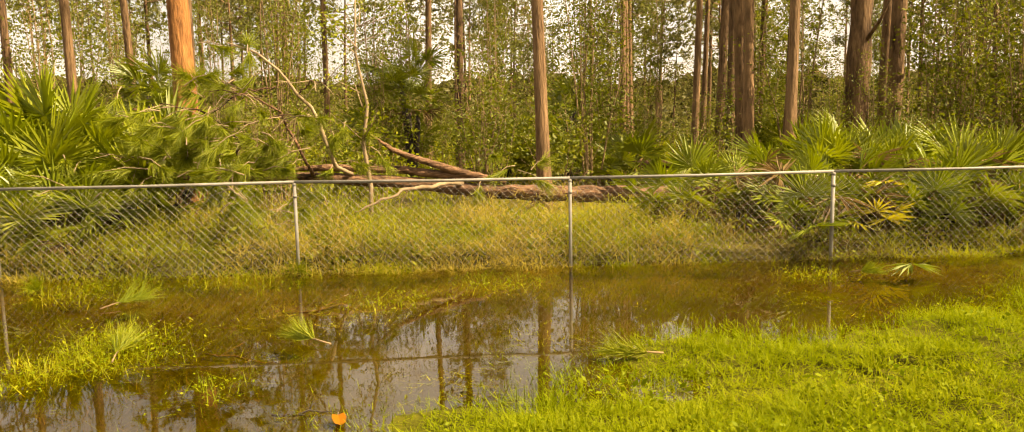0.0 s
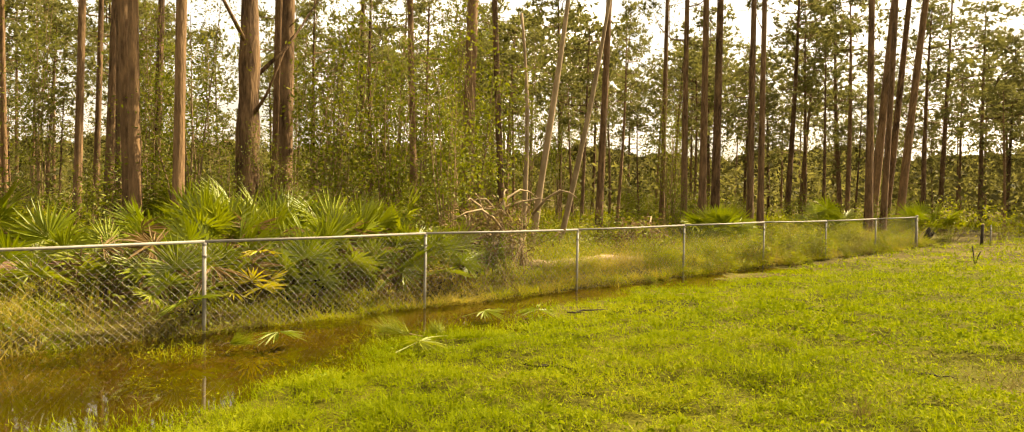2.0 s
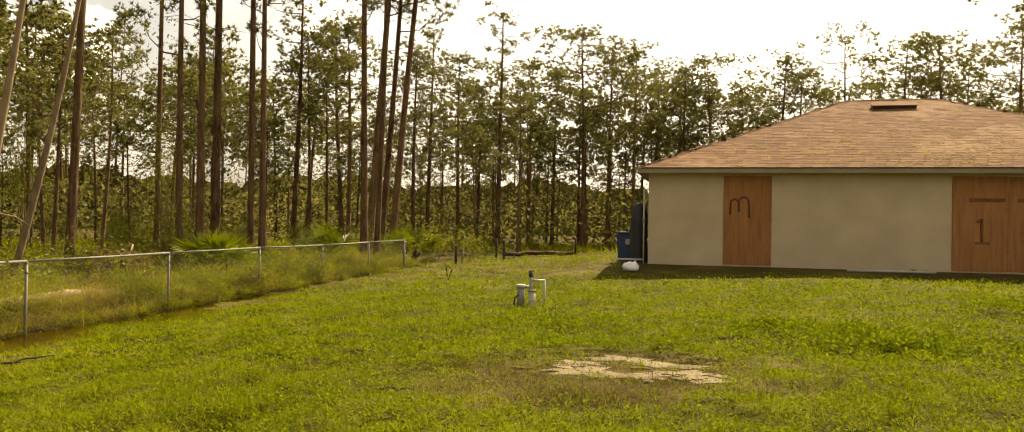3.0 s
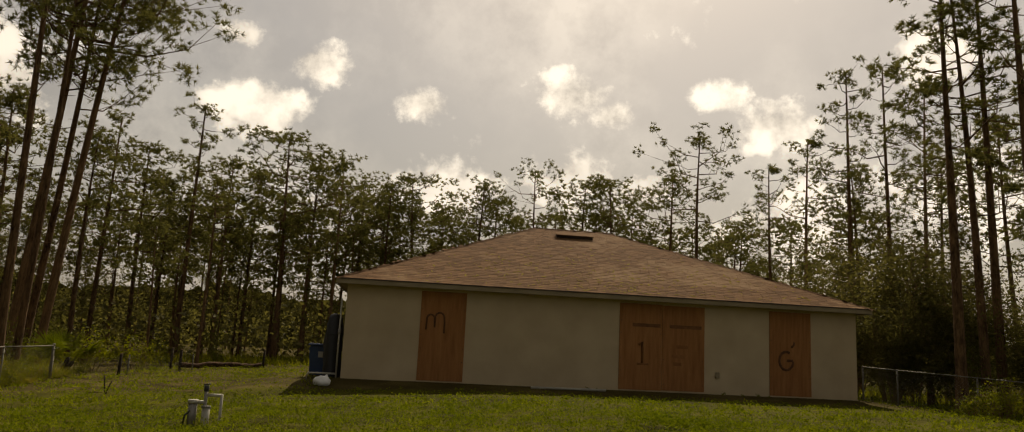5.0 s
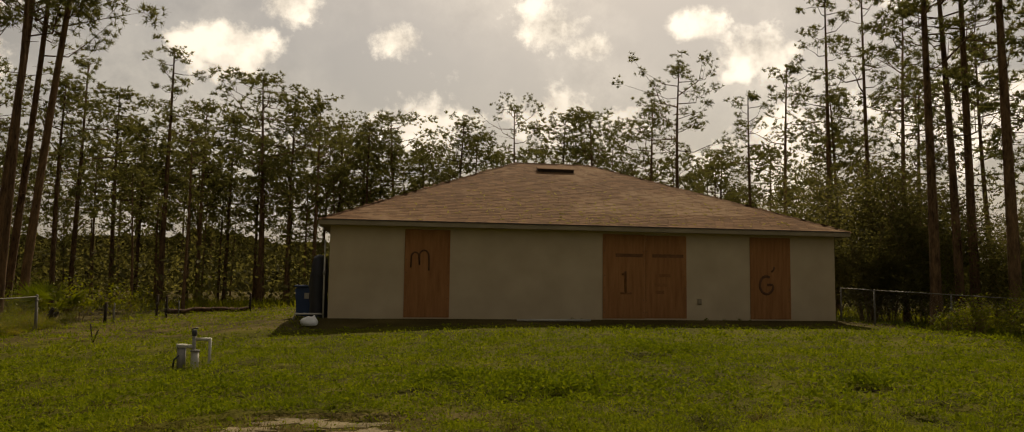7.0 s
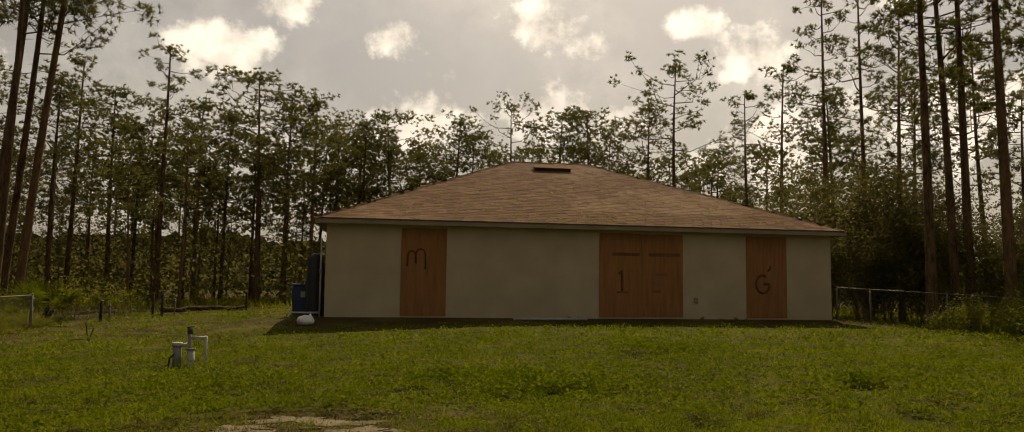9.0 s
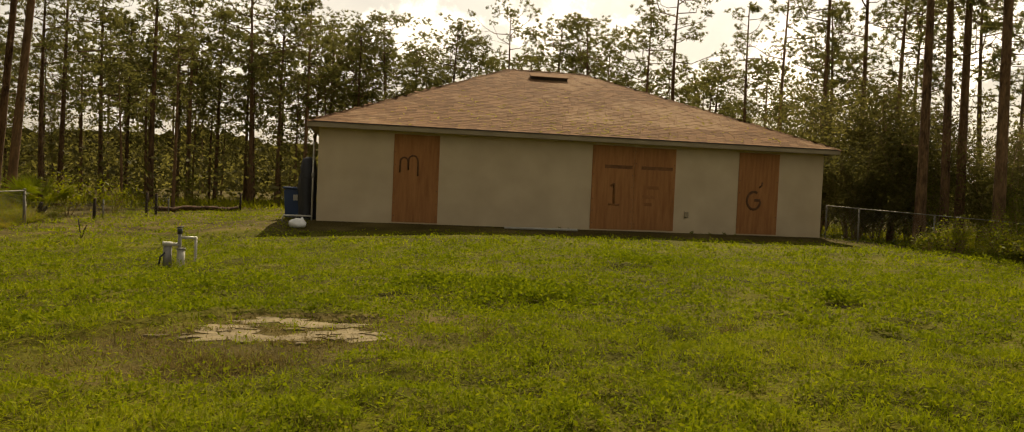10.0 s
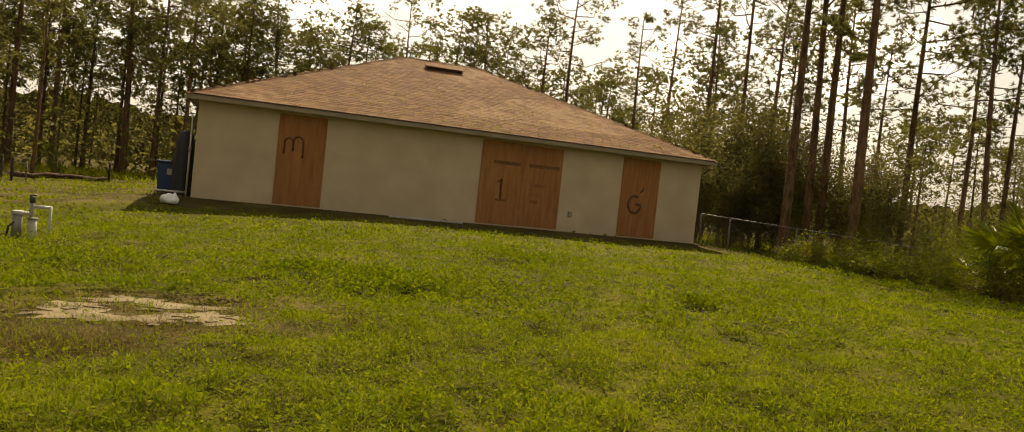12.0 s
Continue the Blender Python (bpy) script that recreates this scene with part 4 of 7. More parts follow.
# place, girth, kind and height where the crowns show
TRIO = [(-17.3, 27.5, 0.34, 18.2, 0.07), (-17.4, 28.6, 0.28, 17.6, 0.06), (-16.5, 28.0, 0.32, 18.6, 0.11)]
ROW = [(-19.3, 35.0, 0.26, 1, 11.0), (-20.1, 38.0, 0.28, 0, 12.6), (-19.8, 41.5, 0.26, 3, 11.7),
       (-19.6, 43.8, 0.24, 5, 10.4), (-16.9, 40.6, 0.34, 2, 13.9), (-16.3, 44.1, 0.30, 3, 11.7), (-15.9, 47.4, 0.28, 1, 11.9), (-12.6, 43.2, 0.34, 3, 13.0), (-12.0, 46.5, 0.3, 1, 12.5),
       (-10.3, 45.9, 0.28, 1, 12.5), (-10.0, 51.0, 0.28, 3, 12.1), (-13.0, 33.6, 0.2, 9, 8.6), (-22.5, 33.5, 0.26, 1, 12.0), (-23.4, 30.5, 0.28, 0, 13.5), (-20.6, 31.0, 0.24, 1, 11.5)]
BACK = [(-7.7, 49.4, 0.28, 1, 11.9), (-6.3, 51.6, 0.28, 3, 12.5), (-5.0, 54.8, 0.26, 5, 11.2), (-2.5, 53.9, 0.28, 1, 13.0), (-1.0, 56.0, 0.26, 3, 12.2), (1.9, 55.0, 0.26, 11, 14.4), (4.9, 53.8, 0.30, 3, 13.2),
        (6.9, 51.5, 0.32, 3, 13.0), (8.9, 55.3, 0.26, 5, 12.0), (10.2, 49.0, 0.28, 1, 13.2), (11.2, 44.6, 0.30, 11, 14.4), (15.0, 49.8, 0.24, 3, 10.6), (14.4, 41.6, 0.24, 0, 12.2), (15.2, 39.2, 0.26, 0, 13.2)]
EAST = [(15.5, 34.7, 0.28, 2, 15.3), (17.0, 37.3, 0.24, 1, 11.6), (15.3, 30.4, 0.24, 0, 14.0), (15.3, 28.1, 0.22, 0, 12.3), (13.2, 22.6, 0.32, 2, 14.2), (14.2, 23.0, 0.28, 0, 14.6), (14.8, 23.2, 0.30, 2, 15.0),
        (14.8, 21.4, 0.36, 2, 15.4), (18.1, 25.2, 0.2, 11, 8.6), (19.9, 26.0, 0.28, 1, 13.6), (21.6, 23.8, 0.24, 0, 12.4), (22.6, 24.3, 0.22, 0, 11.6)]
EAST_FAR = [(20.0, 30.0, 0.24, 1, 12.0), (23.5, 27.5, 0.24, 3, 11.5), (25.0, 22.0, 0.24, 1, 12.0), (19.0, 33.5, 0.25, 3, 11.0)]
BACK_FILL = [(-3.8, 57.0, 0.26, 7, 11.0), (0.2, 58.0, 0.26, 7, 11.4), (3.5, 59.0, 0.26, 7, 11.8), (6.4, 57.0, 0.26, 7, 11.6), (12.8, 52.0, 0.26, 7, 10.2), (-8.8, 54.0, 0.26, 7, 11.0), (13.4, 46.0, 0.2, 7, 9.0),
             (-14.6, 49.0, 0.3, 7, 10.8), (-18.0, 47.0, 0.3, 7, 10.4), (-11.6, 54.0, 0.26, 7, 11.6), (16.4, 45.0, 0.26, 7, 9.8), (18.5, 41.0, 0.26, 7, 10.0)]
turns = random.Random(3)
for k, (x, y, g) in enumerate(WEST + MID + NORTH):
    plant((9, 10, 9, 0, 10)[k % 5] if k < len(WEST + MID) else (9, 0, 2, 10)[k % 4], x, y, turns.uniform(0.95, 1.1), turns.uniform(0, 6.28), g * 0.88, (turns.gauss(0, 0.015), turns.gauss(0, 0.015)))
for x, y, g, k, s in ROW + EAST + EAST_FAR + BACK + BACK_FILL:
    plant(k, x, y, (s - 0.5) / HEIGHTS[k], turns.uniform(0, 6.28), g, (turns.gauss(0, 0.02), turns.gauss(0, 0.02)))

for x, y, g, h, over in TRIO:
    t = plant(4, x, y, h / HEIGHTS[4], turns.uniform(0, 6.28), g)
    t.matrix_basis = Matrix.Translation(t.matrix_basis.translation) @ Matrix.Rotation(over, 4, 'Y') @ Matrix.Translation(-t.matrix_basis.translation) @ t.matrix_basis


def fill_woods():
    """The rest of the pines, thinning the clear ground round the yard."""
    rng = random.Random(21)
    taken = [(x, y) for x, y, *_ in TRIO + WEST + MID + NORTH + ROW + EAST + EAST_FAR + BACK]
    made = 0
    tries = 0
    while made < 110 and tries < 6000:
        tries += 1
        az, d = rng.uniform(-48, 134), 20 + 55 * rng.random() ** 0.8
        x, y = -math.sin(radians(az)) * d, math.cos(radians(az)) * d
        u = across(x, y)
        if u > -6 and not (y > 40 or (y > 34 and x < -8) or (x > 17 and u > 24)):
            continue
        if az < -20 and d < 42:
            continue
        if az < 12 and d < 52 and az > -20:
            continue
        if min((x - a) ** 2 + (y - b) ** 2 for a, b in taken) < 2.2:
            continue
        taken.append((x, y))
        made += 1
        k = rng.choice((0, 1, 1, 5, 8)) if d < 36 else rng.choice((6, 7, 8, 6, 7))
        k = (rng.choice((9, 10, 10)) if d < 30 else rng.choice((6, 8, 7, 8))) if az > 45 else k
        rise = rng.uniform(5.5, 8.0) if az < 14 else rng.uniform(6.5, 10.0) if az < 42 else rng.uniform(9.5, 16)
        s = max(0.5, min(1.1, (1.6 + d * math.tan(radians(rise))) / HEIGHTS[k]))
        plant(k, x, y, s, rng.uniform(0, 6.28), rng.uniform(0.14, 0.26), (rng.gauss(0, 0.02), rng.gauss(0, 0.02)))


def second_row():
    """Broad crowns that close the gaps behind the first trees."""
    rng = random.Random(33)
    for k in range(34):
        az = (7 + 29 * k / 15 if k < 16 else 36 + 36 * (k - 16) / 17) + rng.uniform(-0.7, 0.7)
        d = rng.uniform(44, 58) if az < 36 else rng.uniform(40, 56)
        rise = rng.uniform(6.0, 9.5) if az < 36 else rng.uniform(8.5, 13)
        kind = rng.choice((7, 7, 6, 8))
        x, y = -math.sin(radians(az)) * d, math.cos(radians(az)) * d
        s = max(0.55, min(1.15, (1.6 + d * math.tan(radians(rise))) / HEIGHTS[kind]))
        plant(kind, x, y, s, rng.uniform(0, 6.28), rng.uniform(0.2, 0.28), (rng.gauss(0, 0.02), rng.gauss(0, 0.02)))


def young_pines():
    """Half-grown pines that fill the woods between the tall trunks."""
    rng = random.Random(45)
    for k in range(44):
        az = 9 + 92 * (k + rng.random()) / 44
        d = rng.uniform(38, 56) if az < 45 else rng.uniform(26, 46)
        x, y = -math.sin(radians(az)) * d, math.cos(radians(az)) * d
        if across(x, y) > -7 and y < 40:
            continue
        kind = rng.choice((5, 7, 6))
        plant(kind, x, y, rng.uniform(4.2, 7.5) / HEIGHTS[kind], rng.uniform(0, 6.28), rng.uniform(0.10, 0.15), (rng.gauss(0, 0.03), rng.gauss(0, 0.03)))


fill_woods()
second_row()
young_pines()


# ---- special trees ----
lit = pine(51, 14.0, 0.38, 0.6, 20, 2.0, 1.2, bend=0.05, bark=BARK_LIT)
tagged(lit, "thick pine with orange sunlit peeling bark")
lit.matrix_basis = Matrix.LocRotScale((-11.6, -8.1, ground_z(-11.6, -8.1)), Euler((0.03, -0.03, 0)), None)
burnt = snag(52, 7.5, 0.46, BARK, (0.0, 0.0), "dead_snag", "broad dark dead trunk standing among vines", 3)
burnt.matrix_basis = at(-15.2, 3.1)
for k, (x, y, h, d, bark, lean) in enumerate([(-14.7, 9.5, 7.5, 0.16, BARK_PALE, (0.05, 0.066)), (-14.0, 9.7, 8.0, 0.13, BARK_PALE, (0.10, 0.13)), (-14.5, 9.1, 5.5, 0.12, BARK_PALE, (-0.04, -0.03)),
                                              (-16.9, 1.4, 13, 0.27, BARK, (0, 0)), (-14.8, 1.8, 12, 0.16, BARK, (0, 0))]):
    t = snag(60 + k, h, d, bark, lean, "leaning_tree" if k < 3 else "bare_pine", "leaning pale broken trunk beside the fence" if k < 3 else "straight bare pine trunk among undergrowth", 0 if k < 3 else 1)
    t.matrix_basis = at(x, y)

# slender sapling by the fence
sap = thing("sapling", at(-9.75, -4.6), "slender bare sapling with a few pale leaves", "tree")
bm = bmesh.new()
tube(bm, [(0, 0, -0.1), (0.04, 0.04, 0.7), (-0.05, -0.07, 1.25), (0.05, 0.04, 1.75), (-0.03, -0.12, 2.4), (0.03, -0.06, 3.5)], [0.034, 0.03, 0.027, 0.022, 0.016, 0.006], 7)
part("trunk", bm, BARK_PALE, sap)
sr = random.Random(5)
tips = []
for k in range(12):
    bm = bmesh.new()
    z = sr.uniform(1.2, 3.2)
    a = sr.uniform(0, 6.28)
    e = Vector((math.cos(a) * 0.55, math.sin(a) * 0.55, z + sr.uniform(0.2, 0.6)))
    m = e * 0.5 + Vector((0, 0, z * 0.5 + 0.0))
    tube(bm, [(0, -0.05, z), m, e], [0.008, 0.006, 0.002], 4)
    part("twig", bm, BARK_PALE, sap)
    tips += [m.lerp(e, sr.random()) + Vector((sr.gauss(0, 0.08), sr.gauss(0, 0.08), sr.gauss(0, 0.08))) for _ in range(60)]
V, F = leaf_quads(np.random.default_rng(5), np.array(tips), 0.06)
tagged(sheet("foliage", V, F, LEAVES_BRIGHT, sap), kind="stuff")

# ---- undergrowth ----
SHRUBS = [shrub(1, (0.65, 0.65, 0.9), 800, 0.08, LEAVES), shrub(2, (1.0, 1.0, 1.9), 1400, 0.08, LEAVES), shrub(3, (1.4, 1.4, 3.9), 2300, 0.095, LEAVES, "tall_shrub", "tall loose wild shrub with small green leaves", 12),
          shrub(4, (0.9, 0.9, 1.6), 850, 0.09, LEAVES_BRIGHT, "young_shrub", "bright yellow-green young shrub"), shrub(5, (1.1, 1.1, 5.6), 2900, 0.09, LEAVES, "vine_thicket", "tall thicket of vines climbing through pines", 10),
          shrub(7, (1.5, 1.5, 7.5), 3000, 0.09, LEAVES, "understory_tree", "slender understory tree with loose small leaves", 7, "tree", 0.8),
          shrub(6, (2.6, 2.6, 6.2), 17000, 0.13, OAK_SHADE, "broadleaf_tree", "dark spreading broadleaf tree beside the fence", 14, "tree", -0.4, 20)]
SHRUB_USED = [False] * len(SHRUBS)


def bush(k, x, y, s=1.0, turn=0.0, sz=None):
    m = at(x, y, turn, s, -0.03, sz)
    if not SHRUB_USED[k]:
        SHRUB_USED[k] = True
        SHRUBS[k].matrix_basis = m
        return SHRUBS[k]
    return copy_thing(SHRUBS[k], m)


br = random.Random(8)
for x, y, k, s in [(-13.9, 7.4, 4, 1.0), (-12.1, 5.9, 4, 0.75), (-13.7, -3.6, 2, 0.8), (-12.4, -5.2, 3, 1.1), (-13.2, -7.6, 2, 0.7), (-16.8, -1.0, 1, 1.1), (-17.7, 0.8, 2, 0.6), (-14.4, -2.4, 1, 1.0), (-15.1, 4.6, 4, 0.85), (-15.1, 6.0, 4, 0.9), (-15.8, 5.3, 4, 1.1), (-16.2, -4.1, 2, 1.0), (-17.2, -6.5, 2, 1.05), (-15.3, 14.9, 2, 0.6), (-14.4, 4.9, 2, 0.9), (-14.6, 7.0, 2, 0.8),
                   (13.3, 27.0, 6, 1.0), (14.6, 24.8, 6, 0.85), (13.4, 30.0, 6, 1.05), (15.8, 22.6, 6, 0.7), (16.6, 28.5, 6, 0.9), (18.6, 26.6, 6, 0.7), (-14.9, 3.4, 4, 0.5), (-14.7, 2.7, 4, 0.48), (-13.6, 3.6, 2, 0.62), (-12.9, 5.6, 1, 0.8), (-13.1, 0.3, 1, 0.7),
                   (12.7, 25.4, 6, 0.55), (13.9, 23.2, 2, 0.8), (15.3, 21.4, 2, 0.75), (16.6, 20.0, 2, 0.85), (17.8, 22.2, 2, 0.8), (18.6, 19.6, 1, 1.0), (19.8, 17.8, 1, 1.2), (14.9, 28.5, 6, 0.65), (20.5, 23.0, 2, 1.0)]:
    bush(k, x, y, s, br.uniform(0, 6.28))
for x, y, k, s in [(11.9, 19.9, 0, 0.8), (13.6, 19.8, 1, 0.6), (13.5, 18.3, 0, 1.0), (14.6, 17.2, 1, 0.75), (15.0, 16.0, 1, 0.7), (15.7, 18.5, 2, 0.6), (16.6, 16.6, 2, 0.7), (17.0, 14.4, 2, 0.8), (14.9, 20.8, 2, 0.7),
                   (12.4, 21.0, 0, 0.7), (-12.4, 23.3, 0, 0.7), (-14.5, 23.4, 1, 0.7), (-13.0, 28.2, 3, 0.9), (-13.8, 26.6, 3, 1.0), (-11.2, 13.2, 3, 0.55), (-11.6, 15.8, 3, 0.5), (-12.2, 19.5, 0, 0.7)]:
    bush(k, x, y, s, br.uniform(0, 6.28))


for hx_, hy_, sc in ((6.9, -0.3, 0.16), (7.15, -0.32, 0.13), (10.95, -0.3, 0.18), (11.5, -0.35, 0.14), (12.0, -0.3, 0.17), (12.3, -0.35, 0.12), (4.9, -0.4, 0.1)):
    q = HOUSE_A + HX * hx_ + HY * hy_
    bush(0, q.x, q.y, sc, br.uniform(0, 6.28))


for k in range(16):
    y = 0.2 + 0.42 * k + br.uniform(-0.15, 0.15)
    bush(br.choice((0, 1)), (br.uniform(-2.3, -0.8) - 8.54 - 0.179 * y) / 0.984, y, br.uniform(0.55, 0.85), br.uniform(0, 6.28), br.uniform(0.4, 0.7))


def scatter_undergrowth():
    spots = []
    tries = 0
    while len(spots) < 115 and tries < 9000:
        tries += 1
        az, d = br.uniform(-46, 133), 12 + 34 * br.random() ** 0.9
        x, y = -math.sin(radians(az)) * d, math.cos(radians(az)) * d
        u = across(x, y)
        open_yard = u > -3.2 and not (y > 37 or (x > 15.5 and u > 22) or (y > 33 and x < -6))
        if open_yard or (-21 < az < 13 and d < 48) or min([9] + [(x - a) ** 2 + (y - b) ** 2 for a, b in spots]) < 1.1:
            continue
        if u > -5.5 and -7 < y < 10:
            continue
        spots.append((x, y))
        near = -u
        k = br.choice((0, 0, 1, 3)) if near < 7 else br.choice((1, 1, 1, 2, 3, 2)) if near < 18 else br.choice((1, 2, 2))
        bush(k, x, y, br.uniform(0.7, 1.15), br.uniform(0, 6.28), br.uniform(0.6, 1.0))


scatter_undergrowth()
# weeds and young growth on the far bank, and the hedge of brush on the east side
for k in range(30):
    y = 8.2 + k * 0.55 + br.uniform(-0.3, 0.3)
    u = br.choice((-0.5, -0.8, -1.3, -2.2)) + br.uniform(-0.2, 0.2)
    bush(br.choice((3, 3, 0)), (u - 8.54 - 0.179 * y) / 0.984, y, br.uniform(0.38, 0.62), br.uniform(0, 6.28))
for k in range(22):
    y = 8.5 + k * 0.8 + br.uniform(-0.4, 0.4)
    u = br.uniform(-6.5, -3.2)
    bush(br.choice((0, 1, 3)), (u - 8.54 - 0.179 * y) / 0.984, y, br.uniform(0.6, 0.95), br.uniform(0, 6.28), br.uniform(0.45, 0.75))
for k in range(26):
    f = k / 25
    bush(br.choice((3, 3, 0)), 12.5 + 2.6 * f + br.uniform(-0.3, 0.6), 20.0 - 7.2 * f + br.uniform(-0.3, 0.3), br.uniform(0.55, 0.95), br.uniform(0, 6.28), br.uniform(0.45, 0.75))
for k in range(16):
    y = 8.5 + k * 0.75 + br.uniform(-0.3, 0.3)
    bush(br.choice((3, 0)), (br.uniform(-0.05, 0.35) - 8.54 - 0.179 * y) / 0.984, y, br.uniform(0.22, 0.40), br.uniform(0, 6.28))


def understory():
    spots = []
    tries = 0
    while len(spots) < 36 and tries < 3000:
        tries += 1
        az, d = br.uniform(34, 132), 15 + 20 * br.random()
        x, y = -math.sin(radians(az)) * d, math.cos(radians(az)) * d
        if across(x, y) > -6.0 or min([9] + [(x - a) ** 2 + (y - b) ** 2 for a, b in spots]) < 2.5:
            continue
        spots.append((x, y))
        bush(5, x, y, br.uniform(0.7, 1.2), br.uniform(0, 6.28), br.uniform(0.6, 1.15))


understory()


def far_woods():
    """The depth of the woods: tufted crowns and brush past the trees that can be told apart."""
    nr = np.random.default_rng(77)
    n = 8200
    az = np.radians(nr.uniform(-50, 136, n))
    d = np.where(az > 0.2, 41, 50) + 44 * nr.random(n) ** 0.9
    x, y = -np.sin(az) * d, np.cos(az) * d
    lump = 0.62 + 0.38 * ripple(x, y, 0.33, 1.0) + 0.22 * ripple(x, y, 0.8, 2.2)
    h = 2.0 + np.clip(11.0 * lump, 2, 9.5) * nr.random(n) ** 1.15
    h = np.where(az > 0.75, h * 1.4, np.where(az < 0.2, h * 0.70, h))
    k = 18
    C = np.repeat(np.stack([x, y, h], 1), k, 0) + nr.normal(size=(n * k, 3)) * (0.34, 0.34, 0.22)
    crowns = leaf_quads(nr, C, 0.20)
    n = 44000
    az = np.radians(nr.uniform(-50, 136, n))
    d = np.where(az > 0.2, 40, 49) + 40 * nr.random(n)
    x, y = -np.sin(az) * d, np.cos(az) * d
    C = np.stack([x, y, 0.2 + (3.0 + 1.6 * ripple(x, y, 0.5, 0.3)) * nr.random(n) ** 0.8], 1)
    V, F = stack([crowns, leaf_quads(nr, C, 0.38)])
    # the oak leaf tone stands in for the shade inside the woods
    f = sheet("far_woods", V, F, OAK_SHADE)
    return tagged(f, "dense distant pine woods and brush", "woods", kind="stuff")


def tree_line():
    """The closed mass of trees where the woods end, lumpy and ragged along its top."""
    nr = np.random.default_rng(78)
    n, m = 620, 9
    az = np.radians(np.linspace(-60, 146, n))
    top = np.where(az > 0.2, 6.9, 5.4) + 0.6 * np.sin(az * 23) + 0.3 * np.sin(az * 57 + 1) + nr.normal(0, 0.2, n)
    A, T_ = np.meshgrid(az, np.linspace(0, 1, m))
    R = 92 + 6 * T_ + nr.normal(0, 0.8, A.shape) + 1.5 * np.sin(A * 60)
    Z = -0.3 + T_ * top[None, :] + nr.normal(0, 0.25, A.shape) * (T_ > 0)
    V = np.stack([-np.sin(A) * R, np.cos(A) * R, Z], -1).reshape(-1, 3)
    i = (np.arange(m - 1)[:, None] * n + np.arange(n - 1)).reshape(-1, 1)
    t = sheet("backdrop", V, i + np.array([0, 1, n + 1, n]), WOODS)
    return tagged(t, "far edge of the woods closing the view", "backdrop", kind="structure")


far_woods()
tree_line()

# ---- palmettos ----
CLUMPS = [(-8.2, -7.9, 18, 0.95, 0.2), (-7.75, -8.8, 18, 1.0, 0.3), (-8.9, -8.6, 24, 1.2, 0.55), (-9.9, -9.2, 24, 1.4, 0.85), (-10.6, -7.9, 22, 1.25, 0.7), (-9.6, -7.6, 20, 1.05, 0.4), (-11.4, -9.9, 22, 1.4, 0.8), (-10.6, -0.4, 14, 0.85, 0.25), (-11.3, 0.8, 18, 0.95, 0.25),
          (-11.6, 1.9, 28, 1.05, 0.42), (-12.0, 2.8, 28, 1.05, 0.40), (-10.4, 1.6, 15, 0.85, 0.3), (-10.3, 2.9, 16, 0.9, 0.3), (-11.1, 3.7, 20, 1.05, 0.4), (-11.9, 4.6, 18, 1.0, 0.35), (-10.7, 4.5, 15, 0.85, 0.3),
          (-12.8, 1.2, 16, 1.1, 0.4), (-13.3, 3.0, 18, 1.1, 0.45)]
for k, (x, y, n, s, tall) in enumerate(CLUMPS):
    palmetto(100 + k, x, y, n, 0.55, s, 12 if k > 7 else 4, tall)
for k, (x, y, n, s) in enumerate([(-13.6, 14.6, 20, 1.1), (-14.6, 15.8, 18, 1.0), (-15.2, 21.6, 18, 1.0), (-14.2, 25.6, 18, 1.0), (-17.0, -2.2, 18, 1.3), (-18.2, -3.8, 18, 1.4), (-17.5, 2.6, 18, 1.2),
                                  (-13.5, -13.0, 18, 1.3), (-21.0, -7.6, 18, 1.6), (-15.5, -1.2, 18, 1.0)]):
    palmetto(140 + k, x, y, n, 0.5, s, 2, 0.4, "saw palmetto deeper in the woods")
for k, (x, y, n, s, tr) in enumerate([(14.9, 14.9, 26, 1.5, 0.9), (15.6, 14.0, 22, 1.3, 0.4), (15.4, 16.4, 20, 1.1, 0.4)]):
    palmetto(160 + k, x, y, n, 0.4, s, 5, tr, "dark shaded palm clump with drooping fans")
for k, (x, y, n, s) in enumerate([(-9.62, 1.0, 14, 0.75), (-9.9, 2.4, 16, 0.8), (-10.05, 3.5, 15, 0.8), (-10.3, 4.7, 14, 0.75), (-10.75, 5.6, 12, 0.7), (-10.6, 3.0, 14, 0.9)]):
    palmetto(180 + k, x, y, n, 0.45, s, 9, 0.16, "low saw palmetto with dead fans pressed behind the wire")
for k, (x, y, n, s, tr) in enumerate([(-18.4, -6.2, 22, 1.1, 2.2), (-19.8, -2.2, 20, 1.1, 1.6), (-15.0, -10.6, 22, 1.1, 2.0)]):
    palmetto(170 + k, x, y, n, 0.35, s, 6, tr, "shaggy young palm standing among the pines")
gold = thing("yellow_palmetto", at(-9.55, 1.75), "small yellow palmetto sprout behind the wire", "palmetto")
bm = bmesh.new()
tube(bm, [(0, 0, -0.05), (0, 0, 0.16)], [0.02, 0.015], 6)
part("stem", bm, TWIG, gold)
for a, t in ((10, 25), (80, 40), (150, 15), (215, 35), (280, 10), (330, 50)):
    frond(FAN_GOLD, gold, Vector((0, 0, 0.12)), a, t, 0.9)
pale = thing("yellow_palmetto", at(-10.1, 2.0), "pale hanging palmetto fan behind the wire", "palmetto")
bm = bmesh.new()
tube(bm, [(0, 0, -0.05), (0.03, 0, 0.6)], [0.02, 0.012], 6)
part("stem", bm, TWIG, pale)
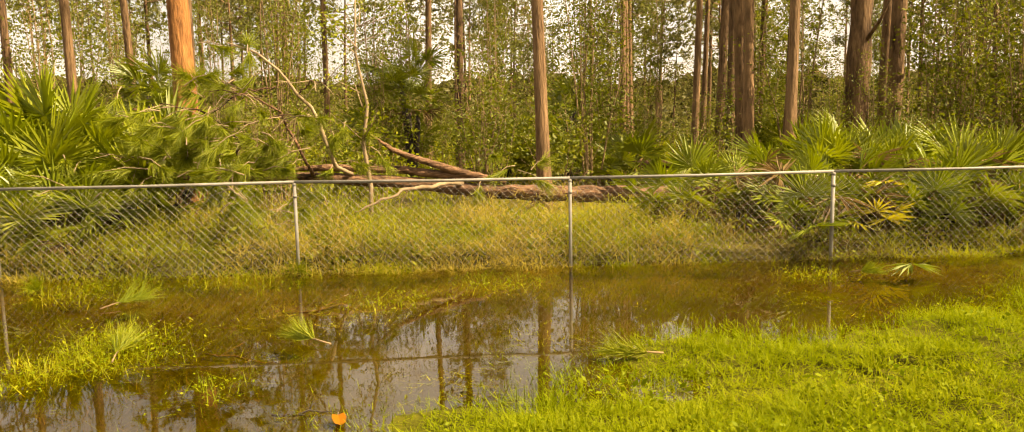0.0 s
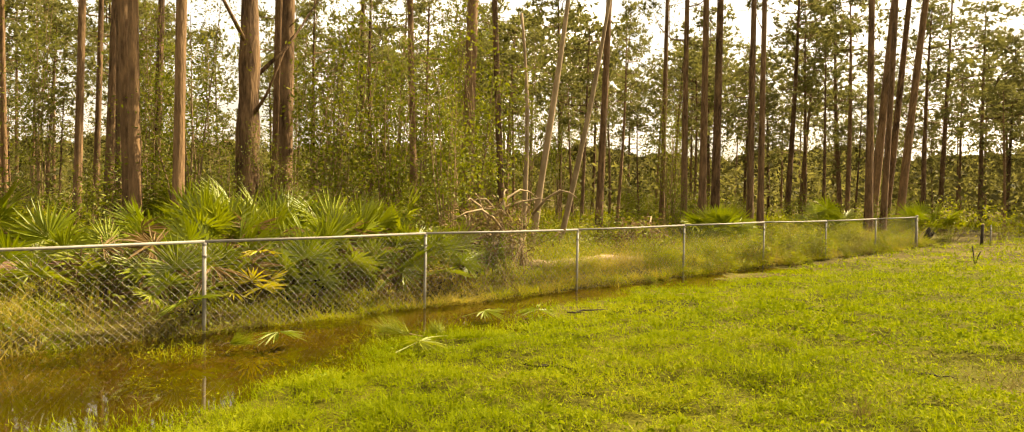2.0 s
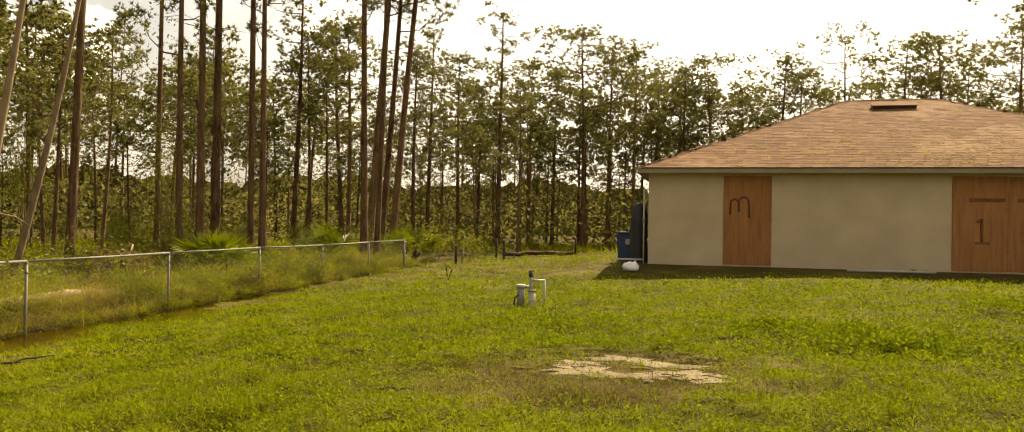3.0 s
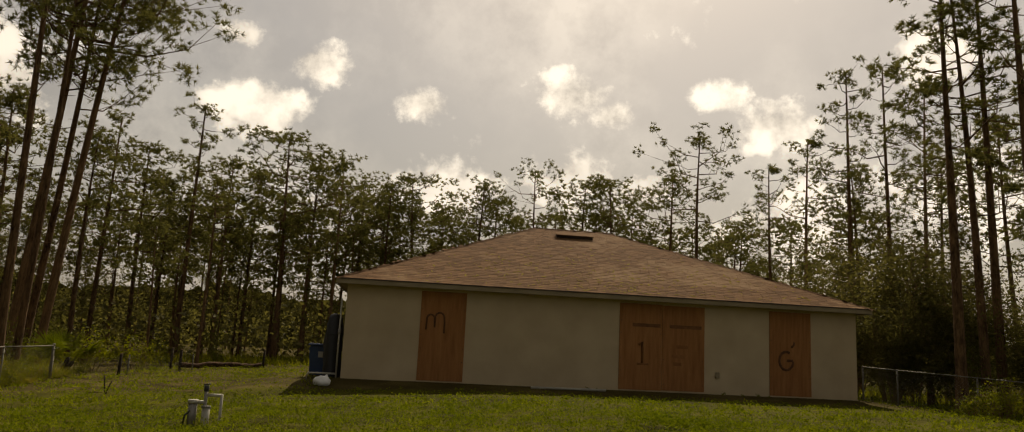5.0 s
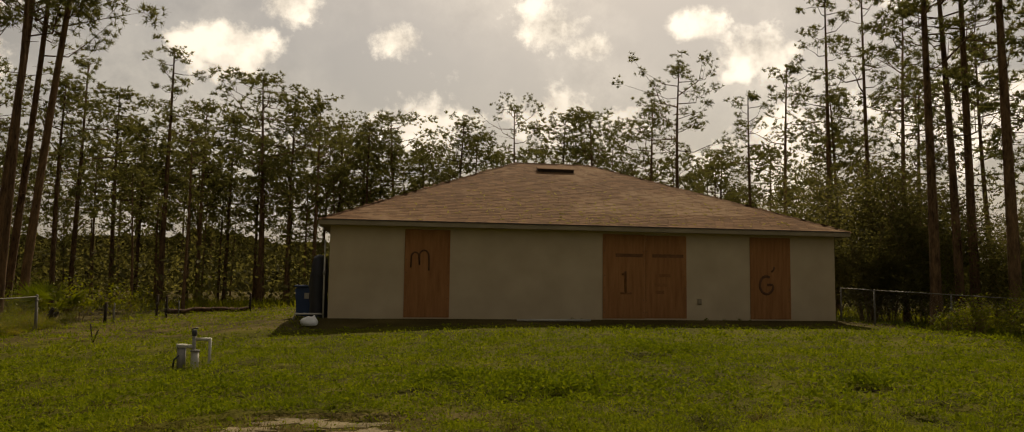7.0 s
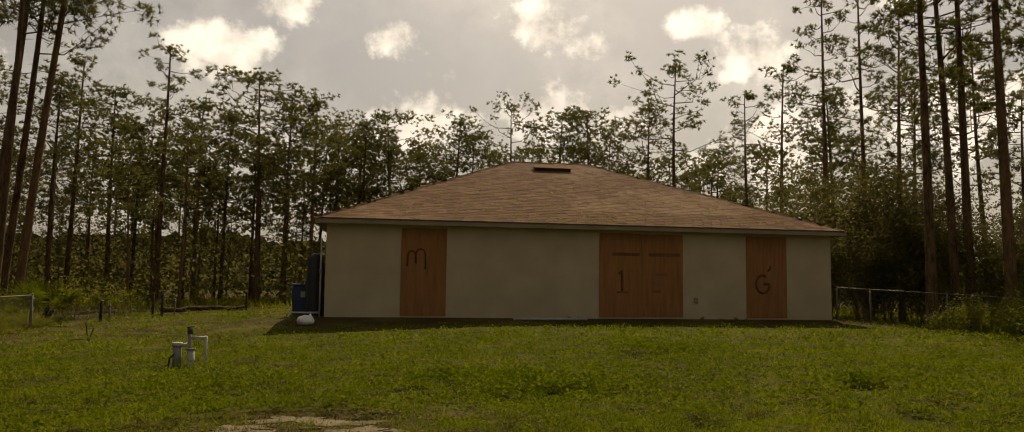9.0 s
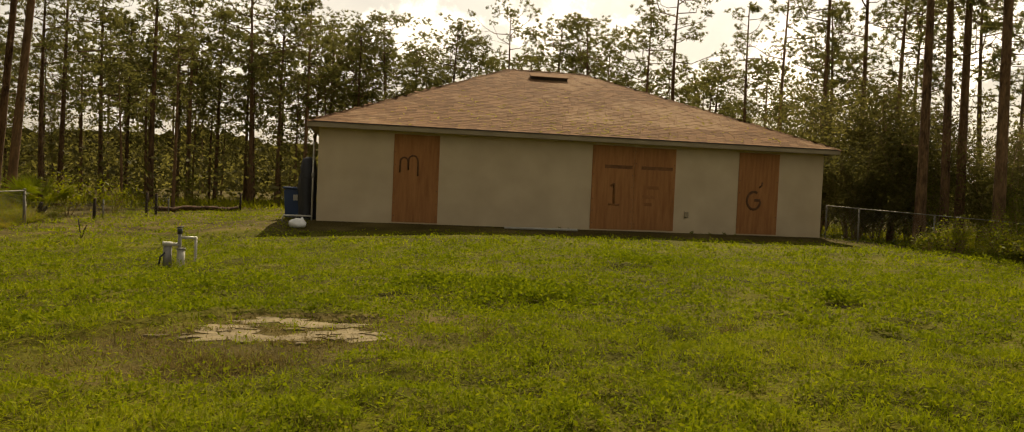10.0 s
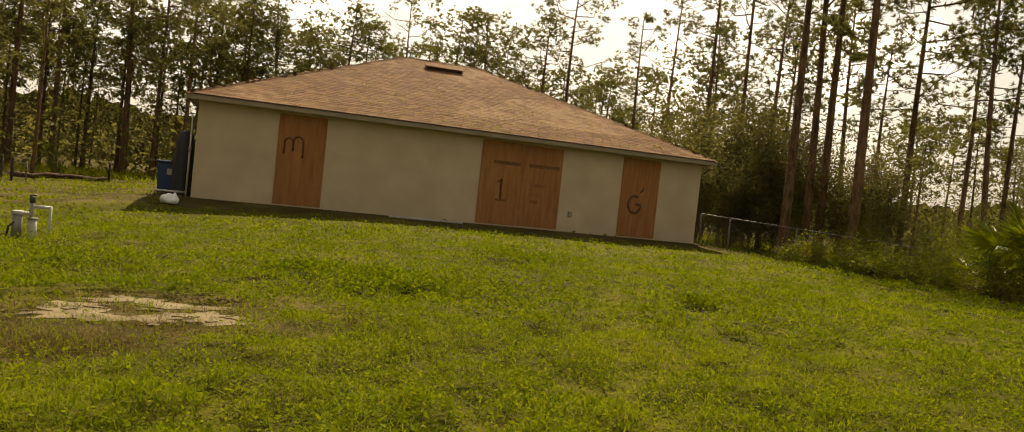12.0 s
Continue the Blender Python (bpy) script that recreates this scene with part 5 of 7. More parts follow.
frond(FAN_GOLD, pale, Vector((0.03, 0, 0.6)), -20, 5, 0.9)
frond(FAN_GOLD, pale, Vector((0.03, 0, 0.55)), 60, -10, 0.7)


# dead fans heaped under the palmettos
tr = random.Random(71)
for k in range(9):
    y = 0.2 + k * 0.6
    x = (-1.3 + tr.uniform(-0.4, 0.2) - 8.54 - 0.179 * y) / 0.984
    th = thing("dead_frond_heap", at(x, y), "heap of brown dead palmetto fans behind the wire", "dead fronds", "dead frond heaps")
    bm = bmesh.new()
    tube(bm, [(0, 0, -0.05), (0.02, 0.03, 0.25)], [0.05, 0.03], 6)
    part("stub", bm, BARK_DARK, th)
    for j in range(15):
        frond(tr.choice(FAN_DRY), th, Vector((tr.gauss(0, 0.2), tr.gauss(0, 0.2), tr.uniform(0.15, 0.75))), tr.uniform(0, 360), tr.uniform(-50, 30), tr.uniform(0.7, 1.1), tr.uniform(-60, 60))


# ---- fallen trees ----
def crooked(rng, a, b, n, wob):
    a, b = Vector(a), Vector(b)
    return [a.lerp(b, k / n) + Vector((rng.gauss(0, wob), rng.gauss(0, wob), rng.gauss(0, wob))) * (0 if k in (0, n) else 1) for k in range(n + 1)]


def rough_log(bm, pts, radii, seed, sides=14, fine=8, ridge=0.22):
    """A log with split, ridged bark: a finely cut tube whose skin is pushed in and out along the grain."""
    rng = random.Random(seed)
    P, R = [], []
    n = (len(pts) - 1) * fine
    V = [Vector(p) for p in pts]
    for k in range(n + 1):
        t = k / n
        P.append(along(V, t) + Vector((rng.gauss(0, 0.004), rng.gauss(0, 0.004), rng.gauss(0, 0.004))))
        q = t * (len(radii) - 1)
        j = min(int(q), len(radii) - 2)
        R.append((radii[j] + (radii[j + 1] - radii[j]) * (q - j)) * rng.uniform(0.95, 1.06))
    bm.verts.ensure_lookup_table()
    k0 = len(bm.verts)
    tube(bm, P, R, sides)
    bm.verts.ensure_lookup_table()
    for k in range(n + 1):
        for i in range(sides):
            v = bm.verts[k0 + k * sides + i]
            w = noise.noise(Vector((i * 1.9, k * 0.22 + seed, seed * 3.1))) + 0.5 * noise.noise(Vector((i * 3.3, k * 0.9, seed)))
            v.co += (v.co - P[k]) * ridge * w
    return bm


def fallen_pine():
    rng, nr = random.Random(31), np.random.default_rng(31)
    root = thing("fallen_pine", Matrix(), "uprooted pine lying along the fence with green needles", "fallen tree")
    bm = bmesh.new()
    trunk = [(-11.35, 0.4, 0.55), (-11.1, -0.5, 0.60), (-10.9, -1.5, 0.64), (-10.75, -2.4, 0.68), (-10.62, -3.4, 0.74), (-10.5, -4.3, 0.86), (-10.2, -5.6, 0.97), (-9.75, -6.8, 1.03), (-9.35, -7.8, 1.06)]
    rough_log(bm, trunk, [0.125, 0.12, 0.118, 0.115, 0.10, 0.085, 0.075, 0.06, 0.035], 3)
    part("trunk", bm, BARK_LOG, root, "split brown fallen trunk")
    for k, (pts, r, lab) in enumerate([([(-10.64, -2.9, 0.84), (-10.62, -3.6, 0.94), (-10.45, -4.5, 1.06), (-10.2, -5.3, 1.10), (-9.95, -6.0, 1.09)], [0.04, 0.062, 0.055, 0.048, 0.02], "half of the trunk split along its length"),
                                       ([(-10.61, -3.15, 0.90), (-10.56, -3.6, 1.02), (-10.48, -4.05, 1.17), (-10.38, -4.4, 1.31), (-10.28, -4.75, 1.56)], [0.055, 0.055, 0.044, 0.036, 0.012], "broken upper fork")]):
        bm = bmesh.new()
        rough_log(bm, pts, r, 8 + k, 10)
        part("fork", bm, BARK_LOG, root, lab)
    limbs = [([(-10.55, -3.5, 0.84), (-10.0, -3.75, 0.88), (-9.65, -4.1, 0.82), (-9.42, -4.4, 0.70), (-9.28, -4.65, 0.58)], 0.034),
             ([(-10.3, -5.0, 1.0), (-9.83, -5.12, 1.22), (-9.78, -5.29, 1.84), (-9.62, -5.66, 2.36), (-9.50, -5.91, 2.60), (-9.36, -6.25, 2.74)], 0.034),
             ([(-10.1, -5.5, 1.0), (-9.72, -5.45, 1.25), (-9.60, -5.69, 1.85), (-9.48, -6.0, 2.08), (-9.3, -6.5, 2.15)], 0.026),
             ([(-9.76, -5.2, 1.76), (-9.64, -5.45, 1.82), (-9.49, -5.75, 1.80), (-9.35, -6.1, 1.72)], 0.020),
             ([(-10.75, -2.4, 0.62), (-10.5, -2.75, 0.35), (-10.4, -2.95, 0.10)], 0.04), ([(-11.1, -0.4, 0.5), (-11.0, -0.3, 0.05)], 0.05),
             ([(-9.9, -6.5, 1.08), (-9.7, -6.3, 1.5), (-9.5, -6.7, 1.9), (-9.3, -7.2, 2.0)], 0.024), ([(-9.8, -6.7, 1.0), (-9.6, -6.6, 0.5), (-9.5, -6.5, 0.05)], 0.03),
             ([(-9.7, -6.9, 1.05), (-9.3, -6.5, 1.1), (-8.9, -6.2, 1.02), (-8.75, -5.8, 0.8)], 0.022), ([(-9.5, -7.4, 1.06), (-9.0, -7.2, 1.3), (-8.7, -7.5, 1.35)], 0.02),
             ([(-9.75, -5.5, 2.1), (-9.4, -5.2, 2.25), (-9.2, -4.9, 2.2)], 0.012), ([(-9.6, -5.75, 2.2), (-9.3, -6.1, 2.1), (-9.1, -6.5, 1.8)], 0.014)]
    C, O = [], []
    tw = bmesh.new()
    for k, (pts, r) in enumerate(limbs):
        b = bmesh.new()
        V = [Vector(p) for p in pts]
        fine = [along(V, j / 14) + Vector((rng.gauss(0, 0.012), rng.gauss(0, 0.012), rng.gauss(0, 0.012))) * (j > 0) for j in range(15)]
        tube(b, fine, [r * (1 - 0.75 * j / 14) * rng.uniform(0.9, 1.1) for j in range(15)], 7)
        part("branch", b, BARK_PALE if k in (0, 1, 8) else BARK_LOG, root)
        if k not in (0, 4, 5):
            for j in range(9):
                p = along(V, rng.uniform(0.3, 1))
                e = p + Vector((rng.gauss(0.15, 0.22), rng.gauss(-0.05, 0.25), rng.gauss(0.0, 0.2)))
                tube(tw, [p, (p + e) / 2 + Vector((0, 0, rng.uniform(-0.03, 0.06))), e], [0.007, 0.005, 0.002], 4, cap=False)
    # hanging masses of needles round the broken boughs: centre, spread, count
    for cx, cy, cz, sp, n in [(-9.3, -6.2, 2.30, 0.24, 12), (-9.2, -6.35, 1.95, 0.24, 10), (-9.0, -6.55, 1.60, 0.30, 15), (-9.35, -5.86, 1.25, 0.28, 14), (-8.7, -7.0, 1.45, 0.30, 11), (-9.45, -5.6, 1.6, 0.26, 11), (-9.2, -6.2, 1.32, 0.28, 13),
                              (-8.85, -6.8, 1.12, 0.28, 11), (-9.3, -5.9, 0.62, 0.28, 13), (-9.5, -5.5, 0.55, 0.26, 10), (-8.5, -7.4, 1.25, 0.3, 8), (-9.9, -4.95, 1.45, 0.2, 6), (-9.0, -6.5, 0.7, 0.3, 10), (-9.7, -4.9, 0.75, 0.22, 7), (-10.2, -2.7, 1.05, 0.16, 5)]:
        for k in range(n):
            p = Vector((cx + rng.gauss(0, sp), cy + rng.gauss(0, sp), cz + rng.gauss(0, sp * 0.8)))
            e = p + Vector((rng.gauss(0.12, 0.16), rng.gauss(0, 0.2), rng.uniform(-0.22, 0.14)))
            tube(tw, [p, (p + e) / 2 + Vector((0, 0, 0.04)), e], [0.008, 0.006, 0.003], 4, cap=False)
            for j in range(7):
                C.append(p.lerp(e, rng.uniform(0.35, 1.05)))
                O.append((e - p).normalized() + Vector((0, 0, -0.45)))
    tagged(part("twig_tangle", tw, BARK_PALE, root), kind="stuff")
    V, F = sprays(nr, np.array(C), 26, 0.27, 0.0038, np.array(O), 1.5)
    V[:, 2] = np.maximum(V[:, 2], 0.12)
    tagged(sheet("needles", V, F, NEEDLES_NEAR, root, "bright green long pine needles"), kind="stuff")


fallen_pine()


def brush_pile(name, x, y, sx, sy, h, n, seed, label, pale=8, leaves=900):
    rng, nr = random.Random(seed), np.random.default_rng(seed)
    z = ground_z(x, y)
    root = thing(name, pose(x, y, z), label, "brush pile")
    tw = bmesh.new()
    C = []
    for k in range(n):
        p = Vector((rng.gauss(0, sx * 0.5), rng.gauss(0, sy * 0.5), 0))
        q = Vector((rng.gauss(0, sx * 0.45), rng.gauss(0, sy * 0.45), h * rng.uniform(0.3, 1.05)))
        m = (p + q) / 2 + Vector((rng.gauss(0, 0.12), rng.gauss(0, 0.12), h * 0.15))
        r = rng.uniform(0.003, 0.010)
        tube(tw, [p, m, q], [r, r * 0.8, r * 0.4], 4, cap=False)
        C += [m.lerp(q, rng.random()) + Vector((rng.gauss(0, 0.1), rng.gauss(0, 0.1), rng.gauss(0, 0.08))) for _ in range(max(1, leaves // n))]
    tagged(part("twig_tangle", tw, TWIG, root), kind="stuff")
    for k in range(pale):
        b = bmesh.new()
        p = Vector((rng.gauss(0, sx * 0.25), rng.gauss(0, sy * 0.3), h * rng.uniform(0.6, 0.95)))
        q = p + Vector((rng.gauss(0, 0.3), rng.gauss(0.1, 0.5), rng.uniform(-0.1, 0.4)))
        m = (p + q) / 2 + Vector((rng.gauss(0, 0.08), rng.gauss(0, 0.08), rng.uniform(0.08, 0.28)))
        tube(b, [p, p.lerp(m, 0.5) + Vector((0, 0, 0.06)), m, m.lerp(q, 0.5) + Vector((0, 0, 0.04)), q], [0.024, 0.022, 0.017, 0.012, 0.005], 6)
        part("branch", b, BARK_PALE, root)
    C = np.array(C)
    C[:, 2] = np.abs(C[:, 2])
    V, F = leaf_quads(nr, C, 0.09)
    tagged(sheet("dead_leaves", V, F, PALM_DRY, root), kind="stuff")
    V, F = leaf_quads(nr, C[::2] + nr.normal(size=C[::2].shape) * 0.1, 0.09)
    tagged(sheet("green_leaves", np.maximum(V, [-99, -99, 0]), F, LEAVES, root), kind="stuff")
    return root


brush_pile("brush_pile", -10.75, 5.9, 0.85, 1.0, 1.35, 190, 41, "tangled pile of broken branches and leaves behind the fence", 12)
brush_pile("brush_pile", -12.3, 10.7, 0.8, 0.7, 0.95, 120, 42, "dark heap of dead brush behind the fence", 2)
brush_pile("brush_heap", 15.0, 15.2, 1.2, 1.0, 0.7, 90, 43, "low heap of cut branches at the lawn edge", 3)
for a, b, r, nm in (((-11.0, 6.7, 0.42), (-11.5, 10.0, 0.34), 0.09, "split pale log lying behind the fence"), ((-12.0, 8.2, 0.30), (-12.2, 10.8, 0.30), 0.10, "grey log on the forest floor"),
                    ((-17.6, -1.2, 0.72), (-17.0, 3.0, 0.5), 0.10, "bare log lying deeper in the woods"), ((-12.2, 29.9, 0.42), (-10.1, 33.3, 0.42), 0.10, "grey log on low grass between posts")):
    lg = thing("log", Matrix(), nm, "log")
    bm = bmesh.new()
    rr = random.Random(int(r * 1000 + a[1]))
    rough_log(bm, crooked(rr, a, b, 6, 0.03), [r * rr.uniform(0.85, 1.1) for _ in range(7)], int(a[1] * 10) + 90, 11, 6)
    part("trunk", bm, BARK_LOG if r > 0.095 else BARK_PALE, lg)
    for t in (0.2, 0.75):
        p = Vector(a).lerp(Vector(b), t)
        bm = bmesh.new()
        tube(bm, [p, (p.x + 0.06, p.y, ground_z(p.x, p.y) - 0.05)], [r * 0.5, r * 0.35], 6)
        part("limb_stub", bm, BARK_PALE, lg)


# ---- things about the yard ----
PVC = solid("weathered white pvc", (0.26, 0.24, 0.19), (0.46, 0.43, 0.35), 5, 40, 0.5, 0.05)
GREY_PIPE = solid("grey plastic", (0.13, 0.12, 0.10), (0.24, 0.22, 0.19), 5, 40, 0.5, 0.05)
BLACK = solid("black plastic", (0.008, 0.008, 0.010), (0.022, 0.022, 0.026), 4, 40, 0.55, 0.15)
BLUE = solid("blue bin plastic", (0.008, 0.025, 0.075), (0.015, 0.045, 0.125), 3, 40, 0.45, 0.05)
SACK = solid("white plastic sack", (0.55, 0.54, 0.50), (0.75, 0.74, 0.70), 6, 30, 0.5, 0.3)
PALE_SLAB = solid("sandy concrete", (0.075, 0.056, 0.027), (0.21, 0.163, 0.088), 5, 30, 0.95, 0.7, grain=0.8)
ORANGE_LEAF = leafy("fallen orange leaf", [(0.19, 0.068, 0.004), (0.26, 0.098, 0.006)], 0.3, 0.01)


def pipe(parent, pts, r, material, name="pipe", sides=10, label=""):
    bm = bmesh.new()
    tube(bm, pts, r, sides)
    return part(name, bm, material, parent, label)


def well_pump(x, y):
    w = thing("well_head", Matrix.LocRotScale((x, y, ground_z(x, y)), Euler((0, 0, 0.14)), (0.88, 0.88, 0.92)), "well head of pale plastic pipes standing in the lawn", "well pump")
    pipe(w, [(0.02, -0.02, -0.1), (0.02, -0.02, 0.30)], 0.068, PVC, "casing", 14)
    pipe(w, [(0.02, -0.02, 0.295), (0.02, -0.02, 0.325)], 0.08, GREY_PIPE, "well_cap", 14)
    pipe(w, [(-0.02, 0.05, 0.0), (-0.02, 0.05, 0.62)], 0.032, GREY_PIPE, "riser")
    v = pipe(w, [(-0.02, 0.05, 0.56), (-0.02, 0.05, 0.66)], 0.045, BLACK, "valve")
    pipe(v, [(-0.07, 0.05, 0.67), (0.04, 0.05, 0.69)], 0.012, BLACK, "lever", 6)
    pipe(w, [(-0.02, 0.05, 0.50), (0.26, 0.07, 0.50)], 0.026, PVC, "elbow_pipe")
    pipe(w, [(0.25, 0.07, 0.52), (0.25, 0.07, 0.12), (0.24, 0.07, -0.1)], 0.026, PVC, "down_pipe")
    pipe(w, [(-0.02, 0.05, 0.38), (-0.22, 0.03, 0.38)], 0.03, PVC, "elbow_pipe")
    t = pipe(w, [(-0.22, 0.03, -0.05), (-0.22, 0.03, 0.36)], 0.075, GREY_PIPE, "filter_housing", 12)
    pipe(t, [(-0.22, 0.03, 0.36), (-0.22, 0.03, 0.42)], 0.09, PVC, "collar", 12)
    pipe(w, [(-0.36, 0.0, -0.05), (-0.33, -0.02, 0.16), (-0.24, -0.03, 0.24)], 0.018, BLACK, "cable", 6)
    return w


well_pump(-4.62, 12.45)


def bin_cart(x, y, turn):
    b = thing("recycling_bin", pose(x, y, ground_z(x, y), 0, 0, turn), "blue wheeled recycling bin beside the house corner", "bin")
    bm = bmesh.new()
    r = bmesh.ops.create_cube(bm, size=1, matrix=Matrix.LocRotScale((0, 0, 0.46), None, (0.52, 0.58, 0.84)))
    for v in r["verts"]:
        if v.co.z < 0.3:
            v.co.x *= 0.8
            v.co.y *= 0.8
    bmesh.ops.bevel(bm, geom=bm.edges[:], offset=0.04, segments=2, affect="EDGES")
    body = part("body", bm, BLUE, b)
    part("label_plate", box(bmesh.new(), (0.02, -0.296, 0.55), (0.16, -0.286, 0.72), 0.003), PVC, body)
    bm = bmesh.new()
    box(bm, (-0.29, -0.33, 0.88), (0.29, 0.32, 0.95), 0.025)
    part("lid", bm, BLUE, b)
    pipe(b, [(-0.24, 0.36, 0.90), (0.24, 0.36, 0.90)], 0.017, BLUE, "handle")
    for x_ in (-0.24, 0.24):
        pipe(b, [(x_ - 0.03, 0.24, 0.10), (x_ + 0.03, 0.24, 0.10)], 0.10, BLACK, "wheel", 14)
    return b


bin_cart(-5.5, 23.5, 6)


def tarp_column(x, y):
    """A tall tank under a black cover tied at the top."""
    rng = random.Random(9)
    c = thing("covered_tank", pose(x, y, ground_z(x, y)), "tall tank under a black plastic cover", "tank")
    bm = bmesh.new()
    prof = [(0.0, 0.27), (0.25, 0.26), (0.6, 0.25), (0.9, 0.255), (1.2, 0.24), (1.45, 0.225), (1.58, 0.20), (1.66, 0.19), (1.74, 0.15), (1.80, 0.05)]
    rings = []
    for z, r in prof:
        rings.append([bm.verts.new((math.cos(a) * r * (1 + 0.13 * math.sin(5 * a + z * 5) + rng.uniform(-0.08, 0.08)), math.sin(a) * r * (1 + 0.07 * math.cos(4 * a + z)), z)) for a in (k * math.tau / 20 for k in range(20))])
    for a, b in zip(rings, rings[1:]):
        for k in range(20):
            bm.faces.new((a[k], a[(k + 1) % 20], b[(k + 1) % 20], b[k])).smooth = True
    bm.faces.new(rings[-1])
    part("cover", bm, BLACK, c)
    pipe(c, [(0.0, 0, 1.20), (0.0, 0, 1.22)], 0.268, BLACK, "tie", 16)
    return c


tarp_column(-4.88, 22.55)
hp = thing("house_pipe", Matrix(), "white plastic pipe rising beside the house corner", "pipe")
g = ground_z(-4.7, 22.0)
pipe(hp, [(-4.62, 21.95, g - 0.1), (-4.62, 21.95, g + 2.2)], 0.024, PVC)
pipe(hp, [(-4.62, 21.95, g + 0.12), (-5.35, 21.75, g + 0.12), (-5.4, 21.75, g - 0.05)], 0.026, PVC)
pipe(hp, [(-4.62, 21.95, g + 1.2), (-4.62, 21.95, g + 1.34)], 0.04, GREY_PIPE, "valve")
lp = thing("pipe_length", Matrix(), "pale length of pipe lying along the house base", "pipe")
pa, pb = HOUSE_A + HX * 5.2 - HY * 0.7, HOUSE_A + HX * 7.3 - HY * 0.75
pipe(lp, [(pa.x, pa.y, ground_z(pa.x, pa.y) + 0.03), (pb.x, pb.y, ground_z(pb.x, pb.y) + 0.04)], 0.035, PVC)


def sack(x, y):
    s = bmesh.new()
    bmesh.ops.create_icosphere(s, subdivisions=3, radius=1)
    for v in s.verts:
        n = noise.noise(v.co * 1.7)
        v.co = Vector((v.co.x * 0.23, v.co.y * 0.19, max(v.co.z, -0.62) * 0.15 + 0.09)) * (1 + 0.16 * n)
    for f in s.faces:
        f.smooth = True
    b = thing("white_sack", pose(x, y, ground_z(x, y)), "small crumpled white plastic sack on the grass", "bag")
    part("body", s, SACK, b)
    k = bmesh.new()
    tube(k, [(0.05, 0, 0.17), (0.08, 0.01, 0.23), (0.12, 0.03, 0.25)], [0.035, 0.02, 0.04], 8)
    part("knot", k, SACK, b)
    return b


sack(-4.6, 20.25)


def patch(name, x, y, rx, ry, seed, material, lift, thick, label, category, kind="", rough=0.22):
    """A ragged flat piece lying on the slope."""
    rng = random.Random(seed)
    bm = bmesh.new()
    n = 40
    ph = [rng.uniform(0, 6.28) for _ in range(4)]
    rim = []
    for k in range(n):
        a = math.tau * k / n
        w = 1 + rough * (math.sin(2 * a + ph[0]) * 0.5 + math.sin(3 * a + ph[1]) * 0.5 + math.sin(7 * a + ph[2]) * 0.35) + rng.uniform(-0.12, 0.12)
        px, py = x + math.cos(a) * rx * w, y + math.sin(a) * ry * w
        rim.append((px, py))
    mid = bm.verts.new((x, y, ground_z(x, y) + lift))
    inner = [bm.verts.new((x + (px - x) * 0.6, y + (py - y) * 0.6, ground_z(x + (px - x) * 0.6, y + (py - y) * 0.6) + lift)) for px, py in rim]
    outer = [bm.verts.new((px, py, ground_z(px, py) + lift * 0.8)) for px, py in rim]
    low = [bm.verts.new((px, py, ground_z(px, py) - thick)) for px, py in rim]
    for k in range(n):
        j = (k + 1) % n
        bm.faces.new((mid, inner[k], inner[j]))
        bm.faces.new((inner[k], outer[k], outer[j], inner[j]))
        bm.faces.new((outer[k], low[k], low[j], outer[j]))
    ob = part(name, bm, material)
    return tagged(ob, label, category, kind=kind)


SLABS = [(-2.02, 6.92, 0.46, 0.26), (-1.75, 7.62, 0.46, 0.15), (-1.12, 6.98, 0.36, 0.24), (-1.55, 6.80, 0.30, 0.15), (-1.25, 7.45, 0.30, 0.13), (-2.25, 7.35, 0.24, 0.11)]
for k, (x, y, rx, ry) in enumerate(SLABS):
    patch("concrete_slab", x, y, rx, ry, 10 + k, PALE_SLAB, 0.008, 0.05, "broken sunken pale concrete slab overgrown by lawn", "slab", rough=0.6)
cr = random.Random(12)
for k in range(18):
    a = cr.uniform(0, 6.28)
    patch("concrete_chip", -1.65 + math.cos(a) * cr.uniform(0.3, 1.1), 6.85 + math.sin(a) * cr.uniform(0.1, 0.65), cr.uniform(0.03, 0.09), cr.uniform(0.02, 0.05), 400 + k, PALE_SLAB, 0.02, 0.03, "small chip of broken concrete in bare soil", "rubble", rough=0.5)


def stick(x, y, ln, az, r, seed, forks=2, lift=0.03, material=None, label="dark broken stick lying on the lawn"):
    rng = random.Random(seed)
    s = thing("stick", pose(x, y, ground_z(x, y) + lift, 0, 0, az), label, "stick")
    bm = bmesh.new()
    pts = crooked(rng, (-ln / 2, 0, 0.01), (ln / 2, 0, 0.02), 5, 0.025 * ln)
    tube(bm, pts, [r, r, r * 0.9, r * 0.8, r * 0.6, r * 0.3], 5)
    part("stem", bm, material or TWIG, s)
    for k in range(forks):
        bm = bmesh.new()
        p = pts[rng.choice((1, 2, 3, 4))]
        q = p + Vector((rng.uniform(0.05, 0.25) * ln, rng.choice((-1, 1)) * rng.uniform(0.1, 0.28) * ln, rng.uniform(0.0, 0.10) * ln))
        tube(bm, [p, (p + q) / 2, q], [r * 0.6, r * 0.5, r * 0.2], 4)
        part("fork", bm, material or TWIG, s)
    return s


